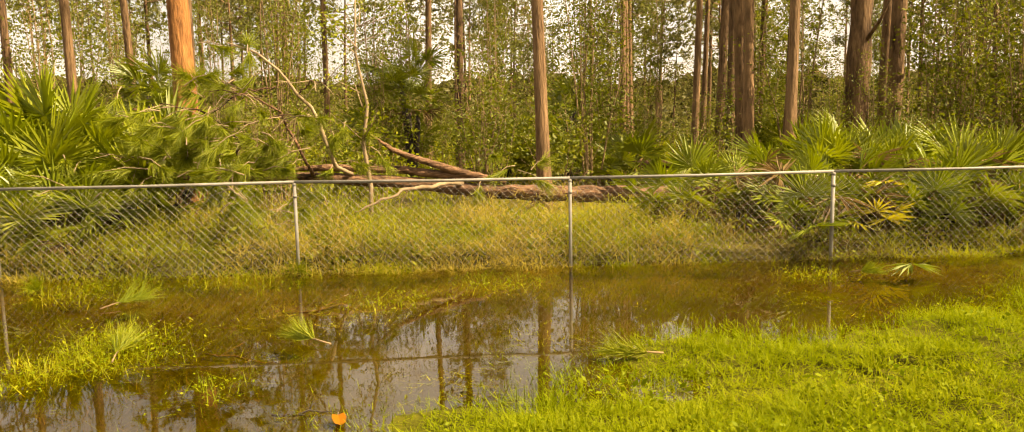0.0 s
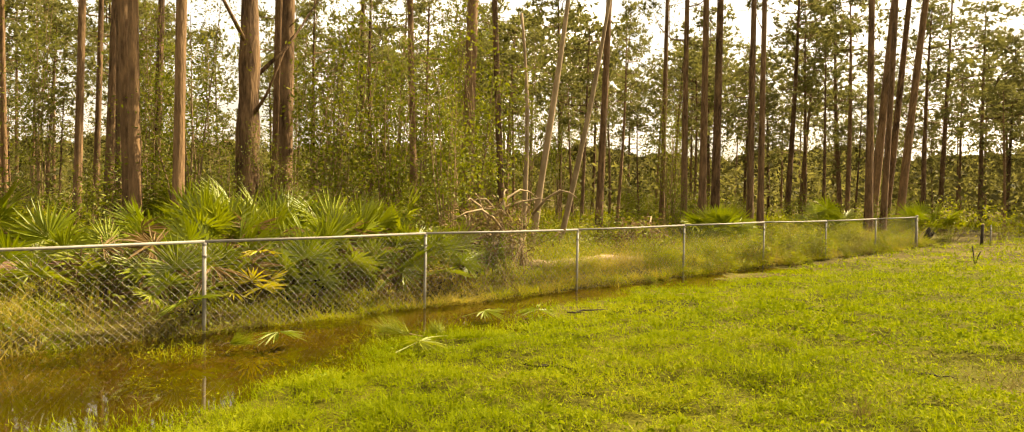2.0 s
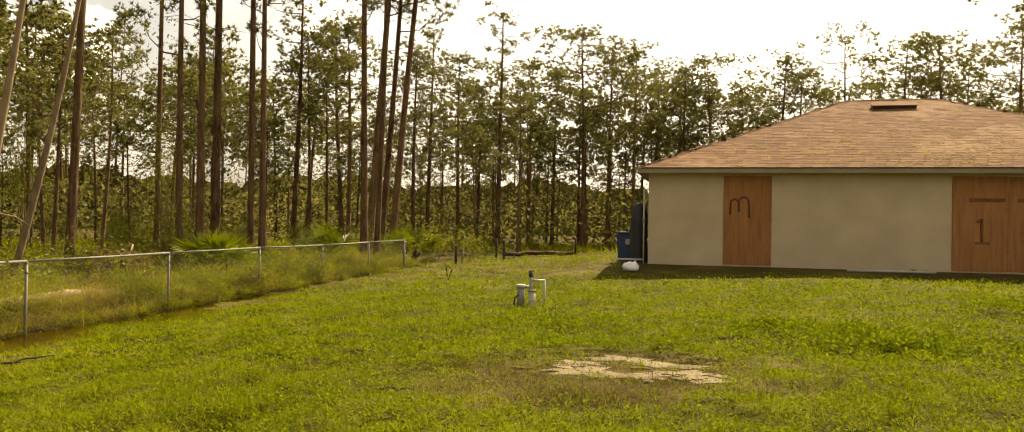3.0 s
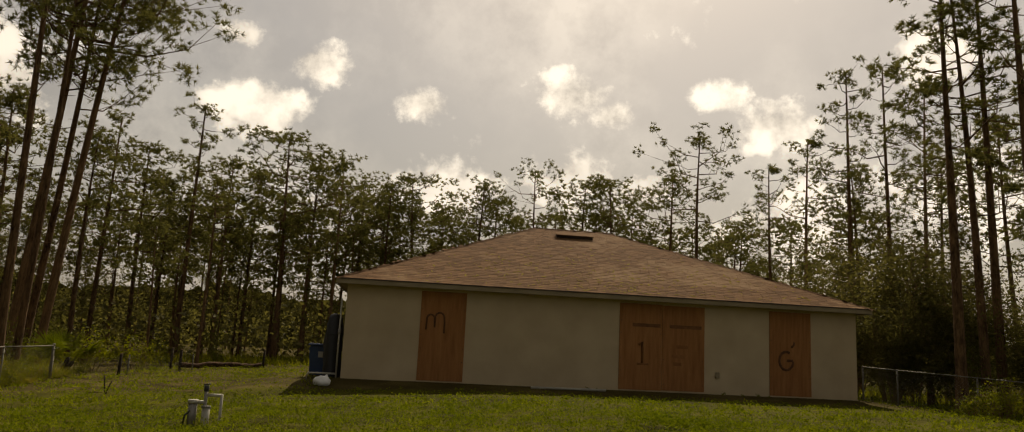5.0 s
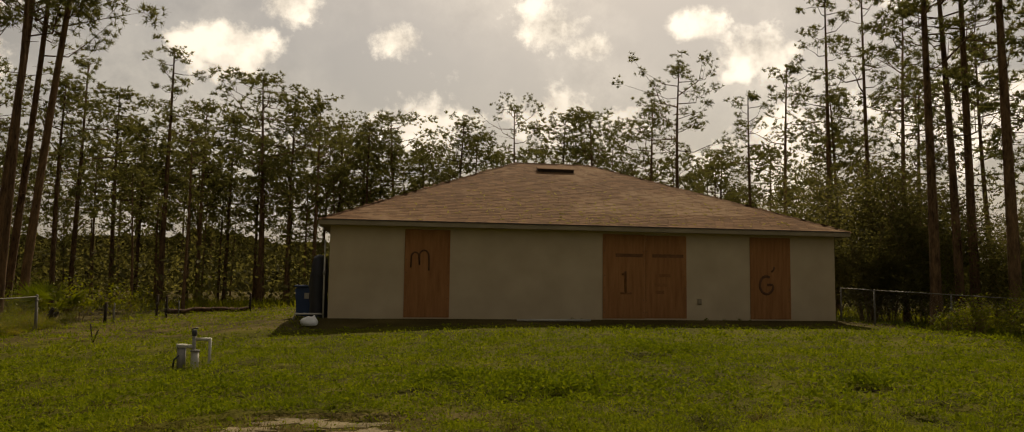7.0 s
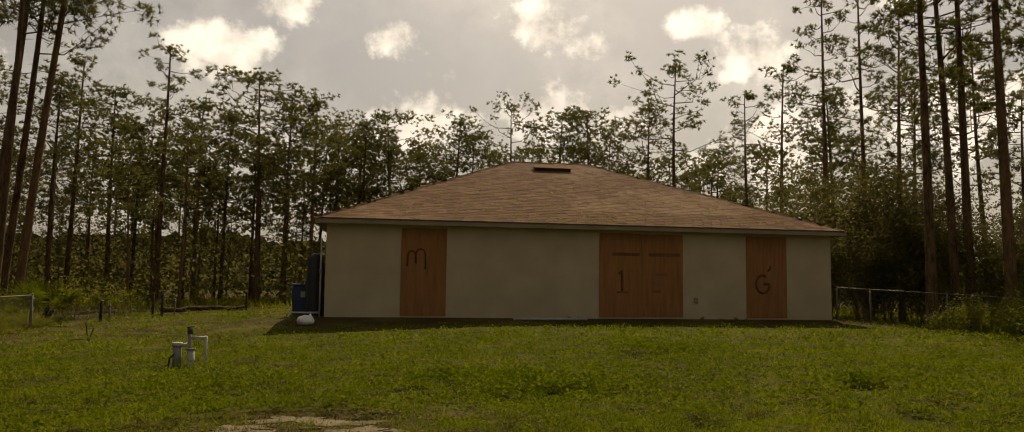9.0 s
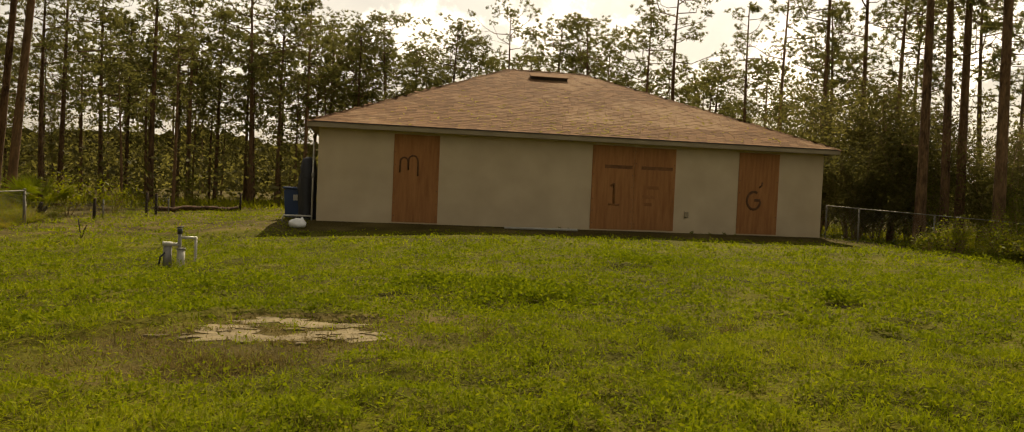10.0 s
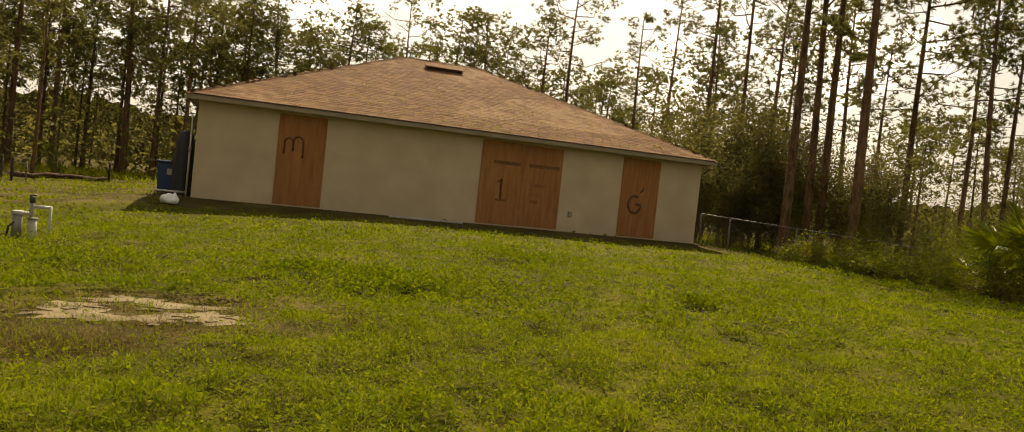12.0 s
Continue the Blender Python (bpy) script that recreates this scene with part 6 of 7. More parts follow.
for k, (x, y, ln, az, r) in enumerate([(-6.2, 7.85, 0.5, 20, 0.012), (-4.75, 6.55, 0.85, 12, 0.014), (-4.3, 6.4, 0.5, -20, 0.01), (-5.4, 3.2, 0.6, 40, 0.012), (-6.6, 4.5, 0.5, -10, 0.01), (-5.6, 5.3, 0.7, 60, 0.01),
                                       (-3.9, -3.2, 0.35, 100, 0.008), (-9.1, 18.0, 0.5, 60, 0.014), (1.0, 9.2, 0.4, 30, 0.008), (-7.9, 5.6, 0.6, 80, 0.012), (-8.5, 8.0, 0.8, 95, 0.014), (-9.6, 11.5, 0.7, 70, 0.012),
                                       (-3.4, 5.6, 0.35, 10, 0.008), (-5.2, -4.2, 0.7, 75, 0.010), (-6.6, -3.8, 1.3, 100, 0.012), (3.9, 8.2, 0.4, 0, 0.008), (13.8, 14.6, 1.6, -15, 0.02), (13.2, 15.2, 1.1, 20, 0.014)]):
    stick(x, y, ln, az, r, 200 + k, 2, 0.03, BARK_DARK if k % 3 == 0 else TWIG)
up = thing("stick", at(-9.0, 18.1), "short forked stick standing in the lawn", "stick")
for k, e in enumerate(((-0.08, 0.02, 0.42), (0.12, 0.0, 0.30))):
    pipe(up, [(0, 0, -0.05), (e[0] * 0.5, 0, e[2] * 0.55), e], 0.014, BARK_DARK, "prong", 5)


def sprig(x, y, az, s, seed, label="torn green pine sprig lying in the shallows", z=None):
    rng, nr = random.Random(seed), np.random.default_rng(seed)
    g = thing("pine_sprig", pose(x, y, (z if z is not None else max(ground_z(x, y), WATER_Z)) + 0.02, 0, 0, az), label, "branch", "torn pine sprigs")
    bm = bmesh.new()
    tube(bm, [(-0.14 * s, 0, 0.0), (-0.03 * s, 0.01, 0.02), (0.12 * s, 0, 0.03)], [0.007, 0.006, 0.003], 5)
    part("stem", bm, TWIG, g)
    C = np.array([(-0.05 * s + 0.25 * s * rng.random(), rng.gauss(0, 0.02), 0.04) for _ in range(12)])
    V, F = sprays(nr, C * (0.7, 1, 0.6), 22, 0.21 * s, 0.003, np.repeat([(1.0, 0, 0.35)], 12, 0), 1.4)
    V[:, 2] = np.abs(V[:, 2])
    tagged(sheet("needles", V, F, NEEDLES_NEAR, g), kind="stuff")
    return g


for k, (x, y, az, s) in enumerate([(-4.85, -4.95, 200, 1.3), (-5.25, -3.65, 250, 1.1), (-5.05, -1.25, 290, 1.1), (-7.65, 2.85, 220, 1.5), (-7.4, 3.1, 160, 1.1), (-8.0, 1.1, 70, 0.9), (-7.9, -4.9, 40, 1.2), (-8.2, -6.3, 100, 1.2),
                                   (-6.3, -5.9, 150, 1.3), (-4.25, 7.3, 80, 0.8), (-6.9, -7.2, 30, 1.2)]):
    sprig(x, y, az, s, 300 + k)
for k, (x, y, az) in enumerate([(-6.75, 2.3, 100), (-8.25, 3.9, 60), (-8.2, 1.5, 10), (-7.6, 4.6, 150)]):
    ob = thing("fallen_frond", pose(x, y, max(ground_z(x, y), WATER_Z) + 0.05, 0, 0, az), "broken palmetto fan lying in shallow water", "frond", "fallen palmetto fans")
    frond(FANS[3], ob, Vector((0, 0, 0)), 0, 2, 0.7)
leaf = thing("fallen_leaf", Matrix.LocRotScale((-3.77, -2.94, WATER_Z + 0.012), Euler((0, 0, 0.5)), (0.72, 0.72, 0.72)), "large curled orange leaf floating on water", "leaf")
bm = bmesh.new()
rows_ = [[bm.verts.new((x - 0.1, y * w, 0.02 + 0.03 * abs(y) * 10 * w + 0.02 * math.sin(x * 30))) for y in (-0.05, 0, 0.05)] for x, w in ((0, 0.2), (0.05, 0.9), (0.10, 1.1), (0.15, 0.8), (0.2, 0.1))]
for a, b in zip(rows_, rows_[1:]):
    for k in (0, 1):
        bm.faces.new((a[k], a[k + 1], b[k + 1], b[k]))
part("blade", bm, ORANGE_LEAF, leaf)
pipe(leaf, [(-0.1, 0, 0.02), (-0.17, 0.02, 0.015)], 0.003, TWIG, "stalk", 4)

# posts past the end of the long fence
for x, y, h in ((-11.95, 28.5, 0.85), (-11.7, 28.7, 0.8), (-10.05, 33.2, 0.75), (-11.7, 24.2, 0.7)):
    p = thing("wood_post", at(x, y), "short dark wooden post in tall grass", "post", "posts past the fence")
    pipe(p, [(0, 0, -0.2), (0.02, 0, h)], 0.045, BARK_DARK, "shaft", 7)
    pipe(p, [(0.02, 0, h - 0.02), (0.02, 0, h + 0.02)], 0.05, BARK_PALE, "top", 7)


# ---- grass ----
EYE = (0.0, -0.8)


def in_view(nr, n, near, far, power):
    az = np.radians(nr.uniform(-48, 133, n))
    r = nr.random(n)
    d = (near ** power + r * (far ** power - near ** power)) ** (1 / power)
    return EYE[0] - np.sin(az) * d, EYE[1] + np.cos(az) * d, d


def clear_of_house(x, y):
    hx, hy = (x - HOUSE_A.x) * HX.x + (y - HOUSE_A.y) * HX.y, (x - HOUSE_A.x) * HY.x + (y - HOUSE_A.y) * HY.y
    return ~((hx > -0.15) & (hx < HOUSE_L + 0.15) & (hy > -1.9 - 0.25 * ripple(x, y, 2.1, 0.5)) & (hy < HOUSE_D + 0.15))


def bare(x, y):
    """0 on bare soil, slabs and the painted shadow off the house corner, 1 on full lawn."""
    k = np.ones_like(x)
    for cx, cy, rx, ry, floor in [(-1.75, 6.9, 1.4, 0.95, 0.22), (-2.1, 5.75, 1.2, 0.5, 0.25), (-3.0, 6.3, 0.6, 0.35, 0.4), (-6.3, 21.3, 1.4, 1.2, 0.25)] + [(a, b, c, d, 0.03) for a, b, c, d in SLABS]:
        q = ((x - cx) / rx) ** 2 + ((y - cy) / ry) ** 2
        k = np.minimum(k, np.clip(floor + (q > 1) * 1.0, 0, 1))
    return k


def shore(x, y):
    return across(x, y) - np.interp(y, SHORE_Y, SHORE_U)


def grow(name, label, nr, x, y, height, width, lean, material, bent, dz=0.0):
    P = np.stack([x, y, np.maximum(land(x, y), -9) - 0.01 + dz], 1)
    V, F = blades(nr, P, height, width, lean, bent)
    return tagged(sheet(name, V, F, material), label, "grass", kind="stuff")


def lawn():
    """Blades and broad leaves in rounded cushions, with dark creases and thin places between."""
    nr = np.random.default_rng(5)
    for name, n, per, near, far, power, hgt, wid in (("lawn_grass", 20000, 15, 3.0, 8.5, 1.0, 0.080, 0.0046), ("lawn_grass", 24000, 11, 8.5, 17, 0.8, 0.080, 0.0085), ("lawn_grass", 15000, 9, 17, 36, 0.8, 0.10, 0.017)):
        cx, cy, cd = in_view(nr, n, near, far, power)
        x, y = np.repeat(cx, per), np.repeat(cy, per)
        w = np.repeat(0.025 + 0.0035 * cd, per)
        x, y = x + nr.normal(0, 1, len(x)) * w, y + nr.normal(0, 1, len(x)) * w
        s = shore(x, y) + 0.9 * (lumps(x, y, 0.9, 5) - 0.5) + 0.5 * (lumps(x, y, 0.3, 6) - 0.5)
        c = cushion(x, y)
        wet = np.clip((s + 0.9) / 1.3, 0.0, 1)
        keep = (s > -0.8) & (across(x, y) > 0.4) & clear_of_house(x, y) & (nr.random(len(x)) < bare(x, y) * (0.06 + 0.94 * wet ** 1.6) * np.clip(0.16 + 2.5 * c, 0, 1)) & ~((x > 16.5) & (y < 40))
        x, y, c, s = x[keep], y[keep], c[keep], s[keep]
        from_wall = (x - HOUSE_A.x) * HY.x + (y - HOUSE_A.y) * HY.y
        # turf kept low by the house so that the darkened ground strip shows
        worn = np.where((x > -6.5) & (x < 12.5), np.clip((-from_wall - 2.0) / 4.0, 0.25, 1), 1)
        lift = 0.16 * c * np.clip(s / 1.5, 0.0, 1) * bare(x, y) * worn
        g = np.clip(0.6 + 0.8 * c, 0.5, 1.5) * np.clip(0.75 + 0.6 * lumps(x, y, 1.7, 8), 0.7, 1.3) * (0.4 + 0.6 * worn)
        m = nr.random(len(x)) < (0.34 if near < 5 else 0.50) * np.clip((s - 0.8) / 3.0, 0.06, 1) * np.clip(0.35 + 1.1 * lumps(x, y, 1.1, 3), 0, 1.3)
        C = np.stack([x[m], y[m], land(x[m], y[m]) + lift[m] + hgt * 0.7 * g[m] * nr.uniform(0.1, 1, m.sum())], 1)
        V, F = leaf_quads(nr, C, hgt * (0.42 if near < 5 else 0.55 if near < 10 else 0.66), -0.1)
        tagged(sheet("lawn_mat", V, F, MAT_LEAF), "mat of low broad leaves among the lawn blades", "grass", kind="stuff")
        x, y, g, lift = x[~m], y[~m], g[~m], lift[~m]
        grow(name, "thick bright green lawn grown in uneven cushions", nr, x, y, hgt * g, wid * np.ones_like(x), 1.35, LAWN, False, lift)


def lawn_weeds():
    """Patches of taller broad-leaved weeds, and a few wiry tufts, that stand out of the lawn."""
    nr = np.random.default_rng(9)
    x0_, y0_, d = in_view(nr, 520, 3.6, 24, 1.0)
    keep = (shore(x0_, y0_) > 0.3) & clear_of_house(x0_, y0_) & (bare(x0_, y0_) > 0.9) & (x0_ < 14) & (lumps(x0_, y0_, 2.2, 11) > 0.5)
    x0_, y0_ = x0_[keep], y0_[keep]
    for cx, cy, sx, sy, n in ((0.75, 9.0, 0.55, 0.28, 90), (0.55, 9.6, 0.35, 0.16, 40), (4.3, 8.9, 0.30, 0.16, 36), (-0.6, 9.8, 0.35, 0.2, 40), (-3.3, 9.8, 0.4, 0.25, 30), (2.9, 12.6, 0.5, 0.3, 40)):
        x0_, y0_ = np.concatenate([x0_, nr.normal(cx, sx, n)]), np.concatenate([y0_, nr.normal(cy, sy, n)])
    k = 34
    x, y = np.repeat(x0_, k) + nr.normal(0, 0.09, len(x0_) * k), np.repeat(y0_, k) + nr.normal(0, 0.09, len(x0_) * k)
    C = np.stack([x, y, land(x, y) + 0.13 * cushion(x, y) + nr.uniform(0.02, 0.13, len(x))], 1)
    V, F = leaf_quads(nr, C, 0.05, -0.2)
    tagged(sheet("lawn_weeds", V, F, MAT_LEAF), "low broad-leaved weeds growing in the lawn", "weeds", kind="stuff")
    cx, cy = np.array([1.05, -3.0, -4.9, -3.2, 2.4, 0.2]), np.array([5.1, 3.9, 5.6, 7.5, 7.0, 6.6])
    x, y = np.repeat(cx, 60) + nr.normal(0, 0.035, 360), np.repeat(cy, 60) + nr.normal(0, 0.035, 360)
    grow("wiry_tufts", "small wiry grey-green tufts in the lawn", nr, x, y, 0.22 * np.ones(360), 0.0022 * np.ones(360), 0.9, DEAD, False, 0.04)


def dead_grass():
    """Browned grass and thatch round the sunken slab."""
    nr = np.random.default_rng(15)
    n = 17000
    x = np.concatenate([nr.normal(-1.8, 0.85, n), nr.normal(-1.9, 0.6, n // 2)])
    y = np.concatenate([nr.normal(6.9, 0.5, n), nr.normal(5.8, 0.24, n // 2)])
    lump = 0.6 + 0.6 * ripple(x, y, 4.0, 0.5)
    on_slab = np.zeros(len(x), bool)
    for a, b, c, d in SLABS:
        on_slab |= ((x - a) / c) ** 2 + ((y - b) / d) ** 2 < 0.8
    keep = nr.random(len(x)) < np.where(on_slab, 0.10, np.clip(lump, 0.15, 1))
    x, y = x[keep], y[keep]
    grow("dead_grass", "browned dead grass round the sunken slab", nr, x, y, 0.05 + 0.03 * nr.random(len(x)), 0.005 * np.ones_like(x), 1.8, DEAD, False)


def wet_grass():
    """Grass tips standing in the shallows, and drowned mats lying on the water."""
    nr = np.random.default_rng(6)
    n = 260000
    x, y = nr.uniform(-11, 0.5, n), nr.uniform(-11, 14, n)
    s, u = shore(x, y), across(x, y)
    lump = 0.5 + 0.5 * ripple(x, y, 1.3, 0.9) + 0.35 * ripple(x, y, 3.7, 0.1) + 0.25 * ripple(x, y, 8.0, 0.6)
    lump = 0.55 * lump + 0.9 * lumps(x, y, 0.45, 13) * lumps(x, y, 1.2, 14)
    dens = np.clip(1.0 + s / 2.0, 0, 1) ** 1.6 * (0.25 + 1.1 * lumps(x, y, 0.35, 15)) + np.clip(lump - 0.62, 0, 1) * np.clip((u - 0.2) / 1.2, 0.12, 1) * 0.8 + 0.08
    dens = dens * np.where(y > -0.5, 0.35, 0.7)
    keep = (s < 0.1) & (u > 0.05) & (nr.random(n) < np.clip(dens, 0, 1))
    x, y = x[keep], y[keep]
    grow("flooded_grass", "sparse lawn grass standing in shallow water", nr, x, y, np.clip(WATER_Z - land(x, y), 0, 1) * 1.05 + 0.045 * nr.uniform(0.1, 1.6, len(x)), 0.0036 * np.ones_like(x), 1.3, LAWN, False)
    n = 130000
    x, y = nr.uniform(-9.5, 0.3, n), nr.uniform(-10, 10, n)
    keep = (shore(x, y) < 0) & (across(x, y) > 0.05) & (nr.random(n) < np.clip(0.62 + 0.5 * ripple(x, y, 2.1, 1.9) + 0.3 * ripple(x, y, 5.2, 0.4), 0.06, 1))
    x, y = x[keep], y[keep]
    depth = np.clip(WATER_Z - land(x, y), 0.01, 1)
    grow("sunken_grass", "drowned grass under the shallow water", nr, x, y, depth * nr.uniform(0.4, 0.85, len(x)), 0.006 * np.ones_like(x), 1.0, DEAD, False)
    n = 120000
    x, y = nr.uniform(-9, 0, n), nr.uniform(-9.5, 9, n)
    s, u = shore(x, y), across(x, y)
    lump = 0.42 + 0.42 * ripple(x, y, 1.7, 2.9) + 0.40 * ripple(x, y * 1.6, 3.1, 1.1) + 0.2 * ripple(x, y, 9.0, 0.6)
    keep = (s < 0) & (y < 5) & (u > 0.05) & (nr.random(n) < np.clip((lump - 0.50) * np.clip((u - 0.2) / 1.2, 0.15, 1), 0, 1))
    x, y = x[keep], y[keep]
    P = np.stack([x, y, np.full(len(x), WATER_Z - 0.004)], 1)
    V, F = blades(nr, P, 0.020 + 0.025 * nr.random(len(x)), 0.0045 * np.ones_like(x), 3.6, False)
    tagged(sheet("drowned_grass", V, F, WILD), "drowned grass lying in mats on the water", "grass", kind="stuff")


def weed_islands():
    """Leafy weeds and debris that stand out of the flood."""
    nr = np.random.default_rng(16)
    Q, L_ = [], []
    for cx, cy, r, h, n in [(-4.75, -5.0, 0.42, 0.20, 900), (-5.2, -5.2, 0.35, 0.24, 500), (-4.3, -5.3, 0.35, 0.12, 400), (-6.6, -3.4, 0.4, 0.10, 260), (-7.4, -2.6, 0.5, 0.12, 350), (-7.6, -5.2, 0.6, 0.16, 600), (-8.1, -3.8, 0.3, 0.14, 300),
                            (-4.2, -3.9, 0.22, 0.08, 140), (-7.9, 0.6, 0.35, 0.12, 300), (-6.9, -6.6, 0.5, 0.2, 500), (-7.6, 2.6, 0.4, 0.10, 300)]:
        x, y = cx + nr.normal(0, r * 0.6, n), cy + nr.normal(0, r * 0.6, n)
        z = WATER_Z + np.abs(nr.normal(0, 0.5, n)) * h * np.exp(-((x - cx) ** 2 + (y - cy) ** 2) / r ** 2)
        Q.append(np.stack([x, y, z], 1))
    C = np.concatenate(Q)
    m = nr.random(len(C)) < 0.40
    V, F = leaf_quads(nr, C[m], 0.027)
    V[:, 2] = np.maximum(V[:, 2], WATER_Z - 0.02)
    tagged(sheet("flood_weeds", V, F, MAT_LEAF), "yellow-green leafy weeds standing out of the flood", "weeds", kind="stuff")
    P = C[~m] * (1, 1, 0) + (0, 0, WATER_Z - 0.02)
    V, F = blades(nr, P, 0.16 * np.ones(len(P)), 0.004 * np.ones(len(P)), 1.6, False)
    tagged(sheet("flood_weeds", V, F, WILD), "tangled grass round the flooded weeds", "weeds", kind="stuff")


def bank_grass():
    """Matted grass in soft mounds: short bent blades through the whole depth of each mound."""
    nr = np.random.default_rng(7)
    n = 190000
    y = nr.uniform(-12, 24, n)
    u = 0.12 + 0.25 * (lumps(0 * y, y, 0.5, 21) - 0.5) - 3.6 * nr.random(n) ** 1.3
    x = (u - 8.54 - 0.179 * y) / 0.984
    lump = 1.7 * cushion(x * 0.8, y * 0.8) + 0.25 * lumps(x, y, 1.6, 22)
    mound = np.clip(lump, 0.08, 1.5) * np.where(u > -0.1, 0.14, np.where(u > -0.5, 0.34, 0.44))
    thin = (y > -0.3) & (y < 6.6) & (u < -0.4) & (nr.random(n) < 0.93)
    x, y, mound = x[~thin], y[~thin], mound[~thin]
    pick = lumps(x, y, 0.8, 23) + nr.normal(0, 0.13, len(x)) + 0.18 * np.exp(-((y + 2.2) / 1.6) ** 2)
    for lo, hi, mat, nm in ((-9, 0.22, DEAD, "brown dead grass matted along the fence"), (0.22, 0.74, WILD, "tangled yellow-green grass matted along the fence"), (0.74, 9, STRAW, "straw-coloured grass matted along the fence")):
        o = (pick >= lo) & (pick < hi)
        grow("bank_grass", nm, nr, x[o], y[o], 0.08 + 0.13 * nr.random(o.sum()), 0.0046 * np.ones(o.sum()), 1.7, mat, False, mound[o] * nr.random(o.sum()) ** 0.5)
    # clumps of taller blades and leafy weeds on the bank
    k = 520
    cy = nr.uniform(-12, 24, k)
    cu = 0.05 - 3.0 * nr.random(k)
    cx = (cu - 8.54 - 0.179 * cy) / 0.984
    x, y = np.repeat(cx, 34) + nr.normal(0, 0.07, k * 34), np.repeat(cy, 34) + nr.normal(0, 0.07, k * 34)
    grow("bank_tussocks", "clumps of taller grass along the fence", nr, x, y, np.repeat(nr.uniform(0.22, 0.55, k), 34), 0.0045 * np.ones_like(x), 1.3, STRAW, False)
    k = 620
    cy = nr.uniform(-12, 24, k)
    cu = -0.15 - 3.0 * nr.random(k)
    cx = (cu - 8.54 - 0.179 * cy) / 0.984
    x, y = np.repeat(cx, 40) + nr.normal(0, 0.10, k * 40), np.repeat(cy, 40) + nr.normal(0, 0.10, k * 40)
    C = np.stack([x, y, land(x, y) + np.repeat(nr.uniform(0.12, 0.36, k), 40) * nr.random(k * 40)], 1)
    V, F = leaf_quads(nr, C, 0.07)
    tagged(sheet("bank_weeds", V, F, LEAVES_BRIGHT), "leafy weeds in the grass along the fence", "weeds", kind="stuff")
    n = 60000
    az, d = np.radians(nr.uniform(-48, 133, n)), 13 + 38 * nr.random(n) ** 0.8
    x, y = EYE[0] - np.sin(az) * d, EYE[1] + np.cos(az) * d
    u = across(x, y)
    keep = ((u < -3) | (y > 36) | ((x > 15) & (u > 20))) & clear_of_house(x, y)
    x, y, d = x[keep], y[keep], d[keep]
    grow("forest_grass", "rough grass and low growth on the forest floor", nr, x, y, 0.45 * np.ones_like(x), 0.02 * d / 20, 0.8, WILD, False)


def lawn_behind():
    """The lawn close about and behind the viewer, in the same cushions."""
    nr = np.random.default_rng(25)
    n = 210000
    az, d = nr.uniform(0, 2 * np.pi, n), 0.1 + 8.5 * nr.random(n) ** 0.6
    x, y = EYE[0] - np.sin(az) * d, EYE[1] + np.cos(az) * d
    seen = (np.degrees(az) < 131) | (np.degrees(az) > 314)
    keep = (shore(x, y) > -0.1) & (~seen | (d < 3.1))
    x, y = x[keep], y[keep]
    c = cushion(x, y)
    lift = 0.16 * c * np.clip(shore(x, y) / 1.5, 0, 1)
    m = nr.random(len(x)) < 0.16
    C = np.stack([x[m], y[m], land(x[m], y[m]) + lift[m] + 0.05 * nr.random(m.sum())], 1)
    V, F = leaf_quads(nr, C, 0.036, -0.1)
    tagged(sheet("lawn_mat", V, F, MAT_LEAF), "mat of low broad leaves among the lawn blades", "grass", kind="stuff")
    x, y, lift = x[~m], y[~m], lift[~m]
    grow("lawn_grass", "thick bright green lawn grown in uneven cushions", nr, x, y, 0.08 * np.ones_like(x), 0.009 * np.ones_like(x), 1.35, LAWN, False, lift)


lawn()
lawn_behind()
lawn_weeds()
dead_grass()
wet_grass()
weed_islands()
bank_grass()


# ---- roof shingles ----
def tab_mesh():
    """One three-sided-thick shingle tab, lying in x (width) and y (up the slope)."""
    bm = bmesh.new()
    box(bm, (-0.148, 0.0, 0.0), (0.148, 0.22, 0.007))
    for v in bm.verts:
        if v.co.y > 0.1:
            v.co.z *= 0.2
    me = bpy.data.meshes.new("shingle")
    bm.to_mesh(me)
    bm.free()
    me.materials.append(SHINGLE)
    return me


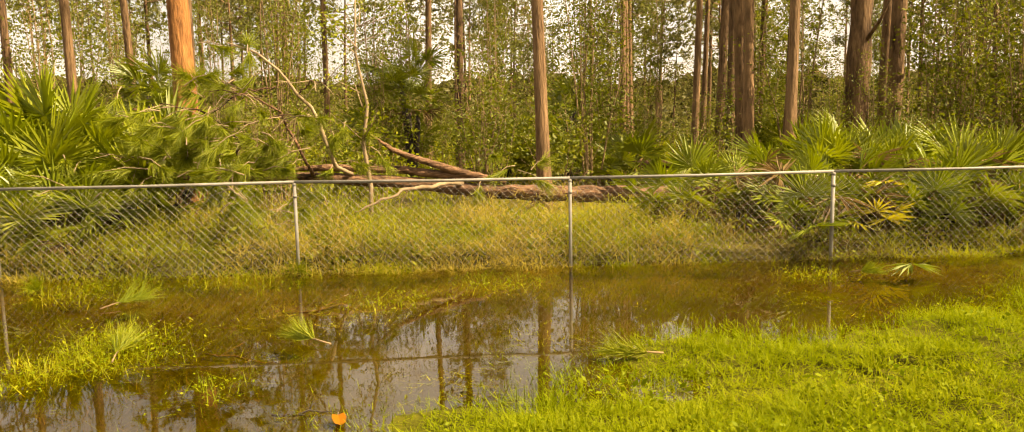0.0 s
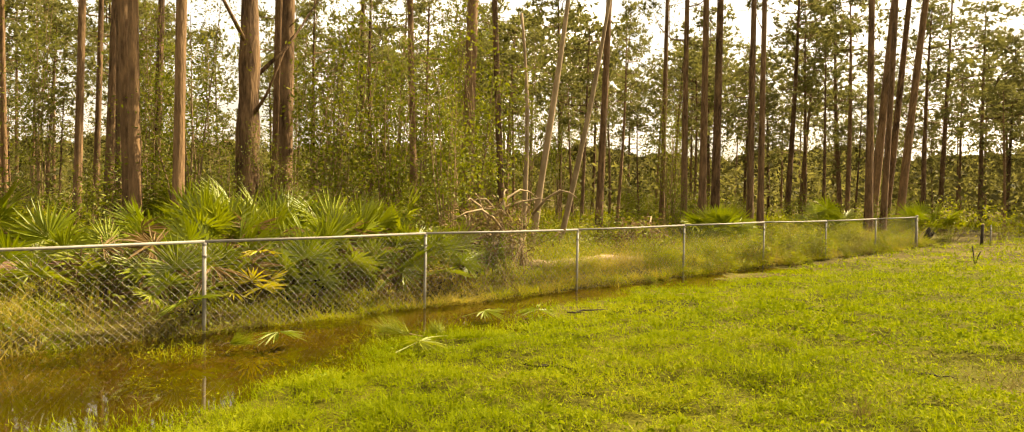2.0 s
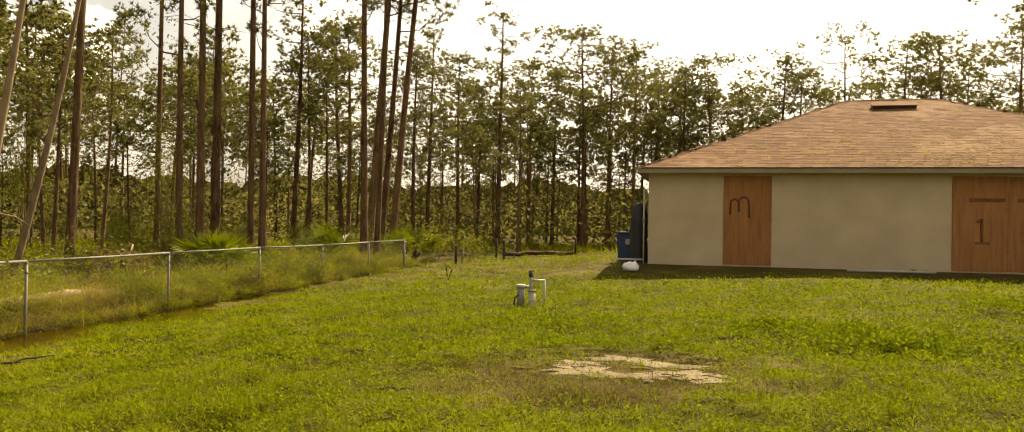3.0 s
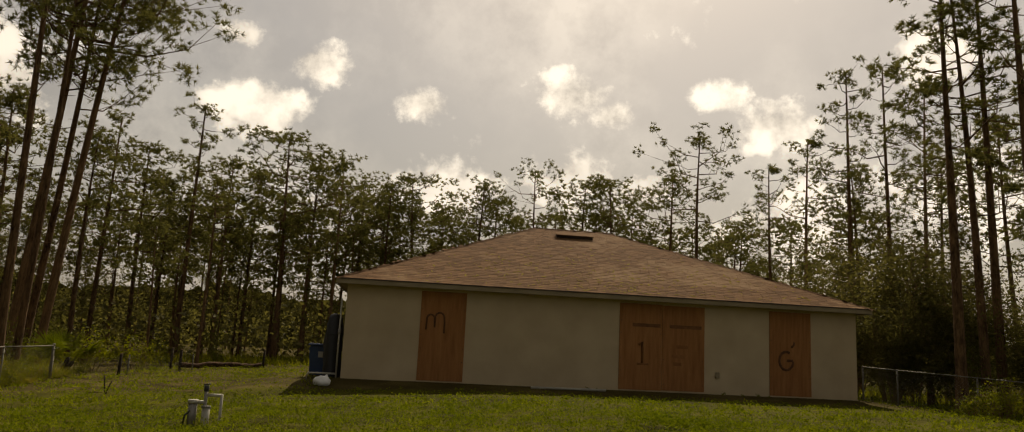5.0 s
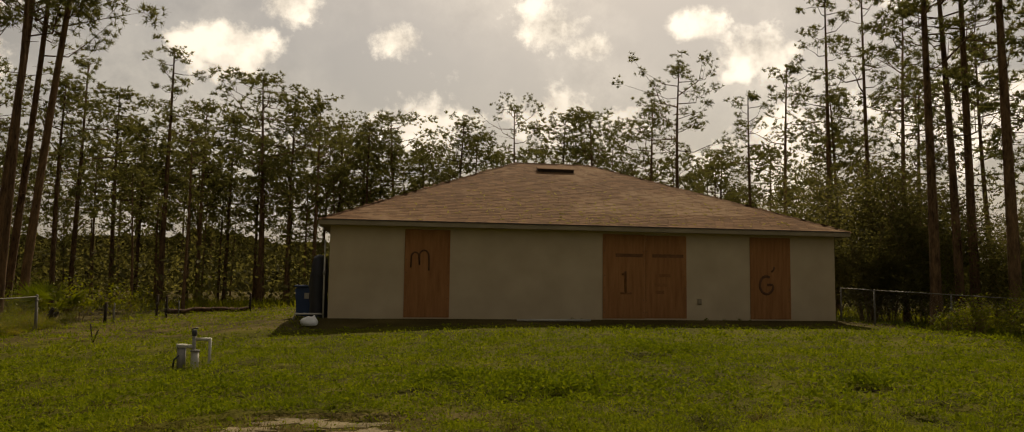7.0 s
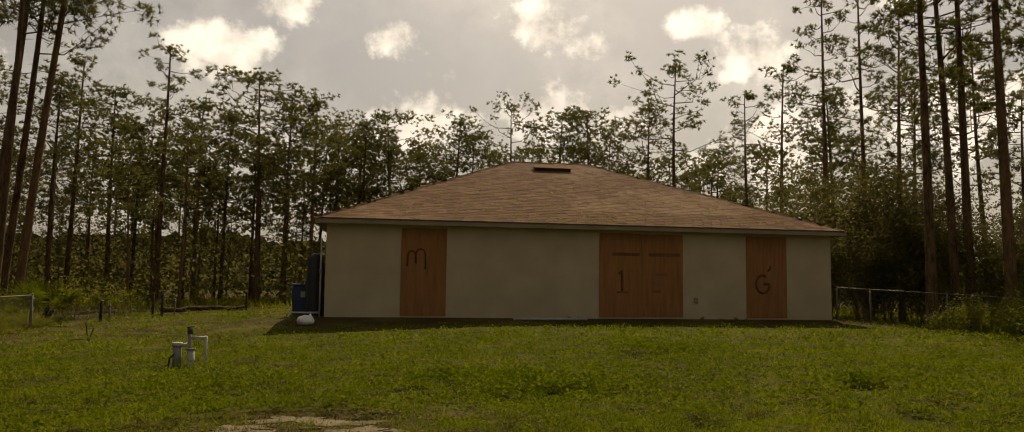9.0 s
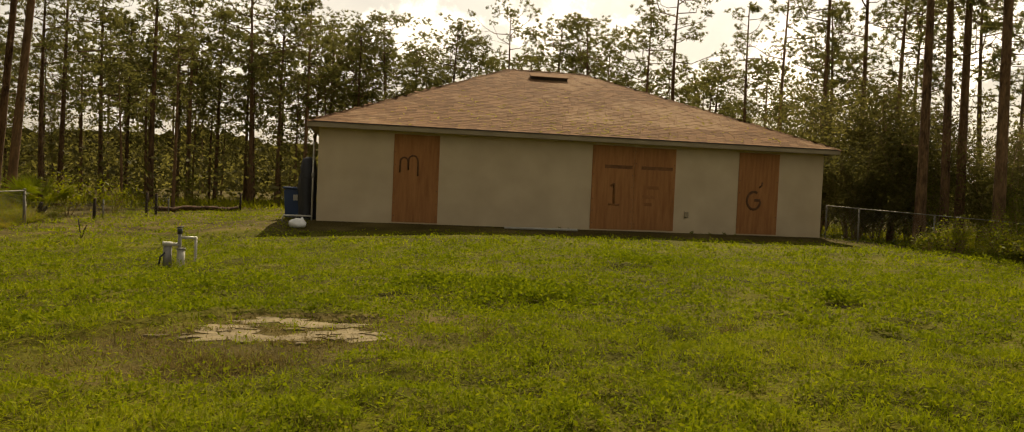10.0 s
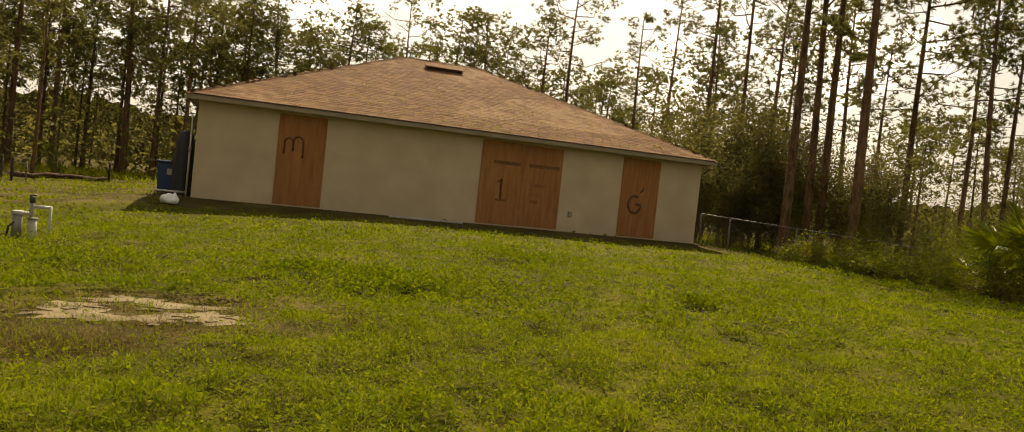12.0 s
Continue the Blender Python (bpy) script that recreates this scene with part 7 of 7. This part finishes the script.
def lay_shingles():
    rng = random.Random(17)
    me = tab_mesh()
    base = [v.co.copy() for v in me.vertices]
    faces = [tuple(p.vertices) for p in me.polygons]
    fine = 0
    V, F = [], []
    tilt = math.atan(SLOPE)
    rise = math.sqrt(1 + SLOPE * SLOPE)
    run = 0.155
    for side in (0, 1, 3):
        a, b = (E[0], E[1]) if side == 0 else (E[1], E[2]) if side == 1 else (E[3], E[0])
        d = (b - a).normalized()
        inw = Vector((-d.y, d.x, 0))
        ln = (b - a).length
        turn = math.atan2(d.y, d.x)
        rot = Euler((tilt, 0, turn)).to_matrix()
        rows_n = int(HALF * rise / run)
        for r in range(rows_n):
            s = r * run / rise
            x = s + 0.15 + rng.uniform(0, 0.29)
            while x < ln - s - 0.15:
                p = a + d * x + inw * s + Vector((0, 0, s * SLOPE + 0.012 + rng.uniform(0, 0.003)))
                q = Matrix.LocRotScale(p, rot, (rng.uniform(0.97, 1.0), rng.uniform(0.96, 1.06), 1))
                if side == 0 and r < 8 and 3.0 < x < 14.0 and fine < 300:
                    ob = new("shingle", me)
                    ob.parent = roof
                    ob.matrix_basis = q
                    fine += 1
                else:
                    k = len(V)
                    V.extend([tuple(q @ c) for c in base])
                    F.extend([tuple(i + k for i in f) for f in faces])
                x += 0.30
    f = sheet("shingle_field", V, F, SHINGLE_MIX, roof)
    tagged(f, "weathered brown shingle courses", kind="stuff")


lay_shingles()


def roof_litter():
    """Needles, twigs and leaves blown onto the front slope."""
    nr = np.random.default_rng(19)
    n = 900
    x = np.where(nr.random(n) < 0.6, nr.normal(7.0, 2.4, n), nr.uniform(1.5, 14, n))
    s = np.abs(nr.normal(0.3, 1.9, n)) + 0.1
    keep = (s < HALF - 0.6) & (x > x0 + s + 0.3) & (x < x1 - s - 0.3)
    x, s = x[keep], s[keep]
    P = np.stack([x, y0 + s, EAVE_Z + 0.06 + s * SLOPE + 0.026], 1)
    a = nr.uniform(0, 6.28, len(x))
    ln = (0.03 + 0.10 * nr.random(len(x)) ** 3)[:, None]
    d = np.stack([np.cos(a), np.sin(a), np.sin(a) * SLOPE + nr.uniform(0, 0.15, len(x))], 1) * ln
    w = np.stack([-np.sin(a), np.cos(a), np.cos(a) * SLOPE], 1) * ln * 0.3
    V = np.stack([P - d, P + w, P + d, P - w], 1).reshape(-1, 3)
    f = sheet("roof_litter", V, np.arange(len(V)).reshape(-1, 4), STRAW, roof)
    tagged(f, "dead leaves and twigs scattered over the shingles", kind="stuff")


roof_litter()
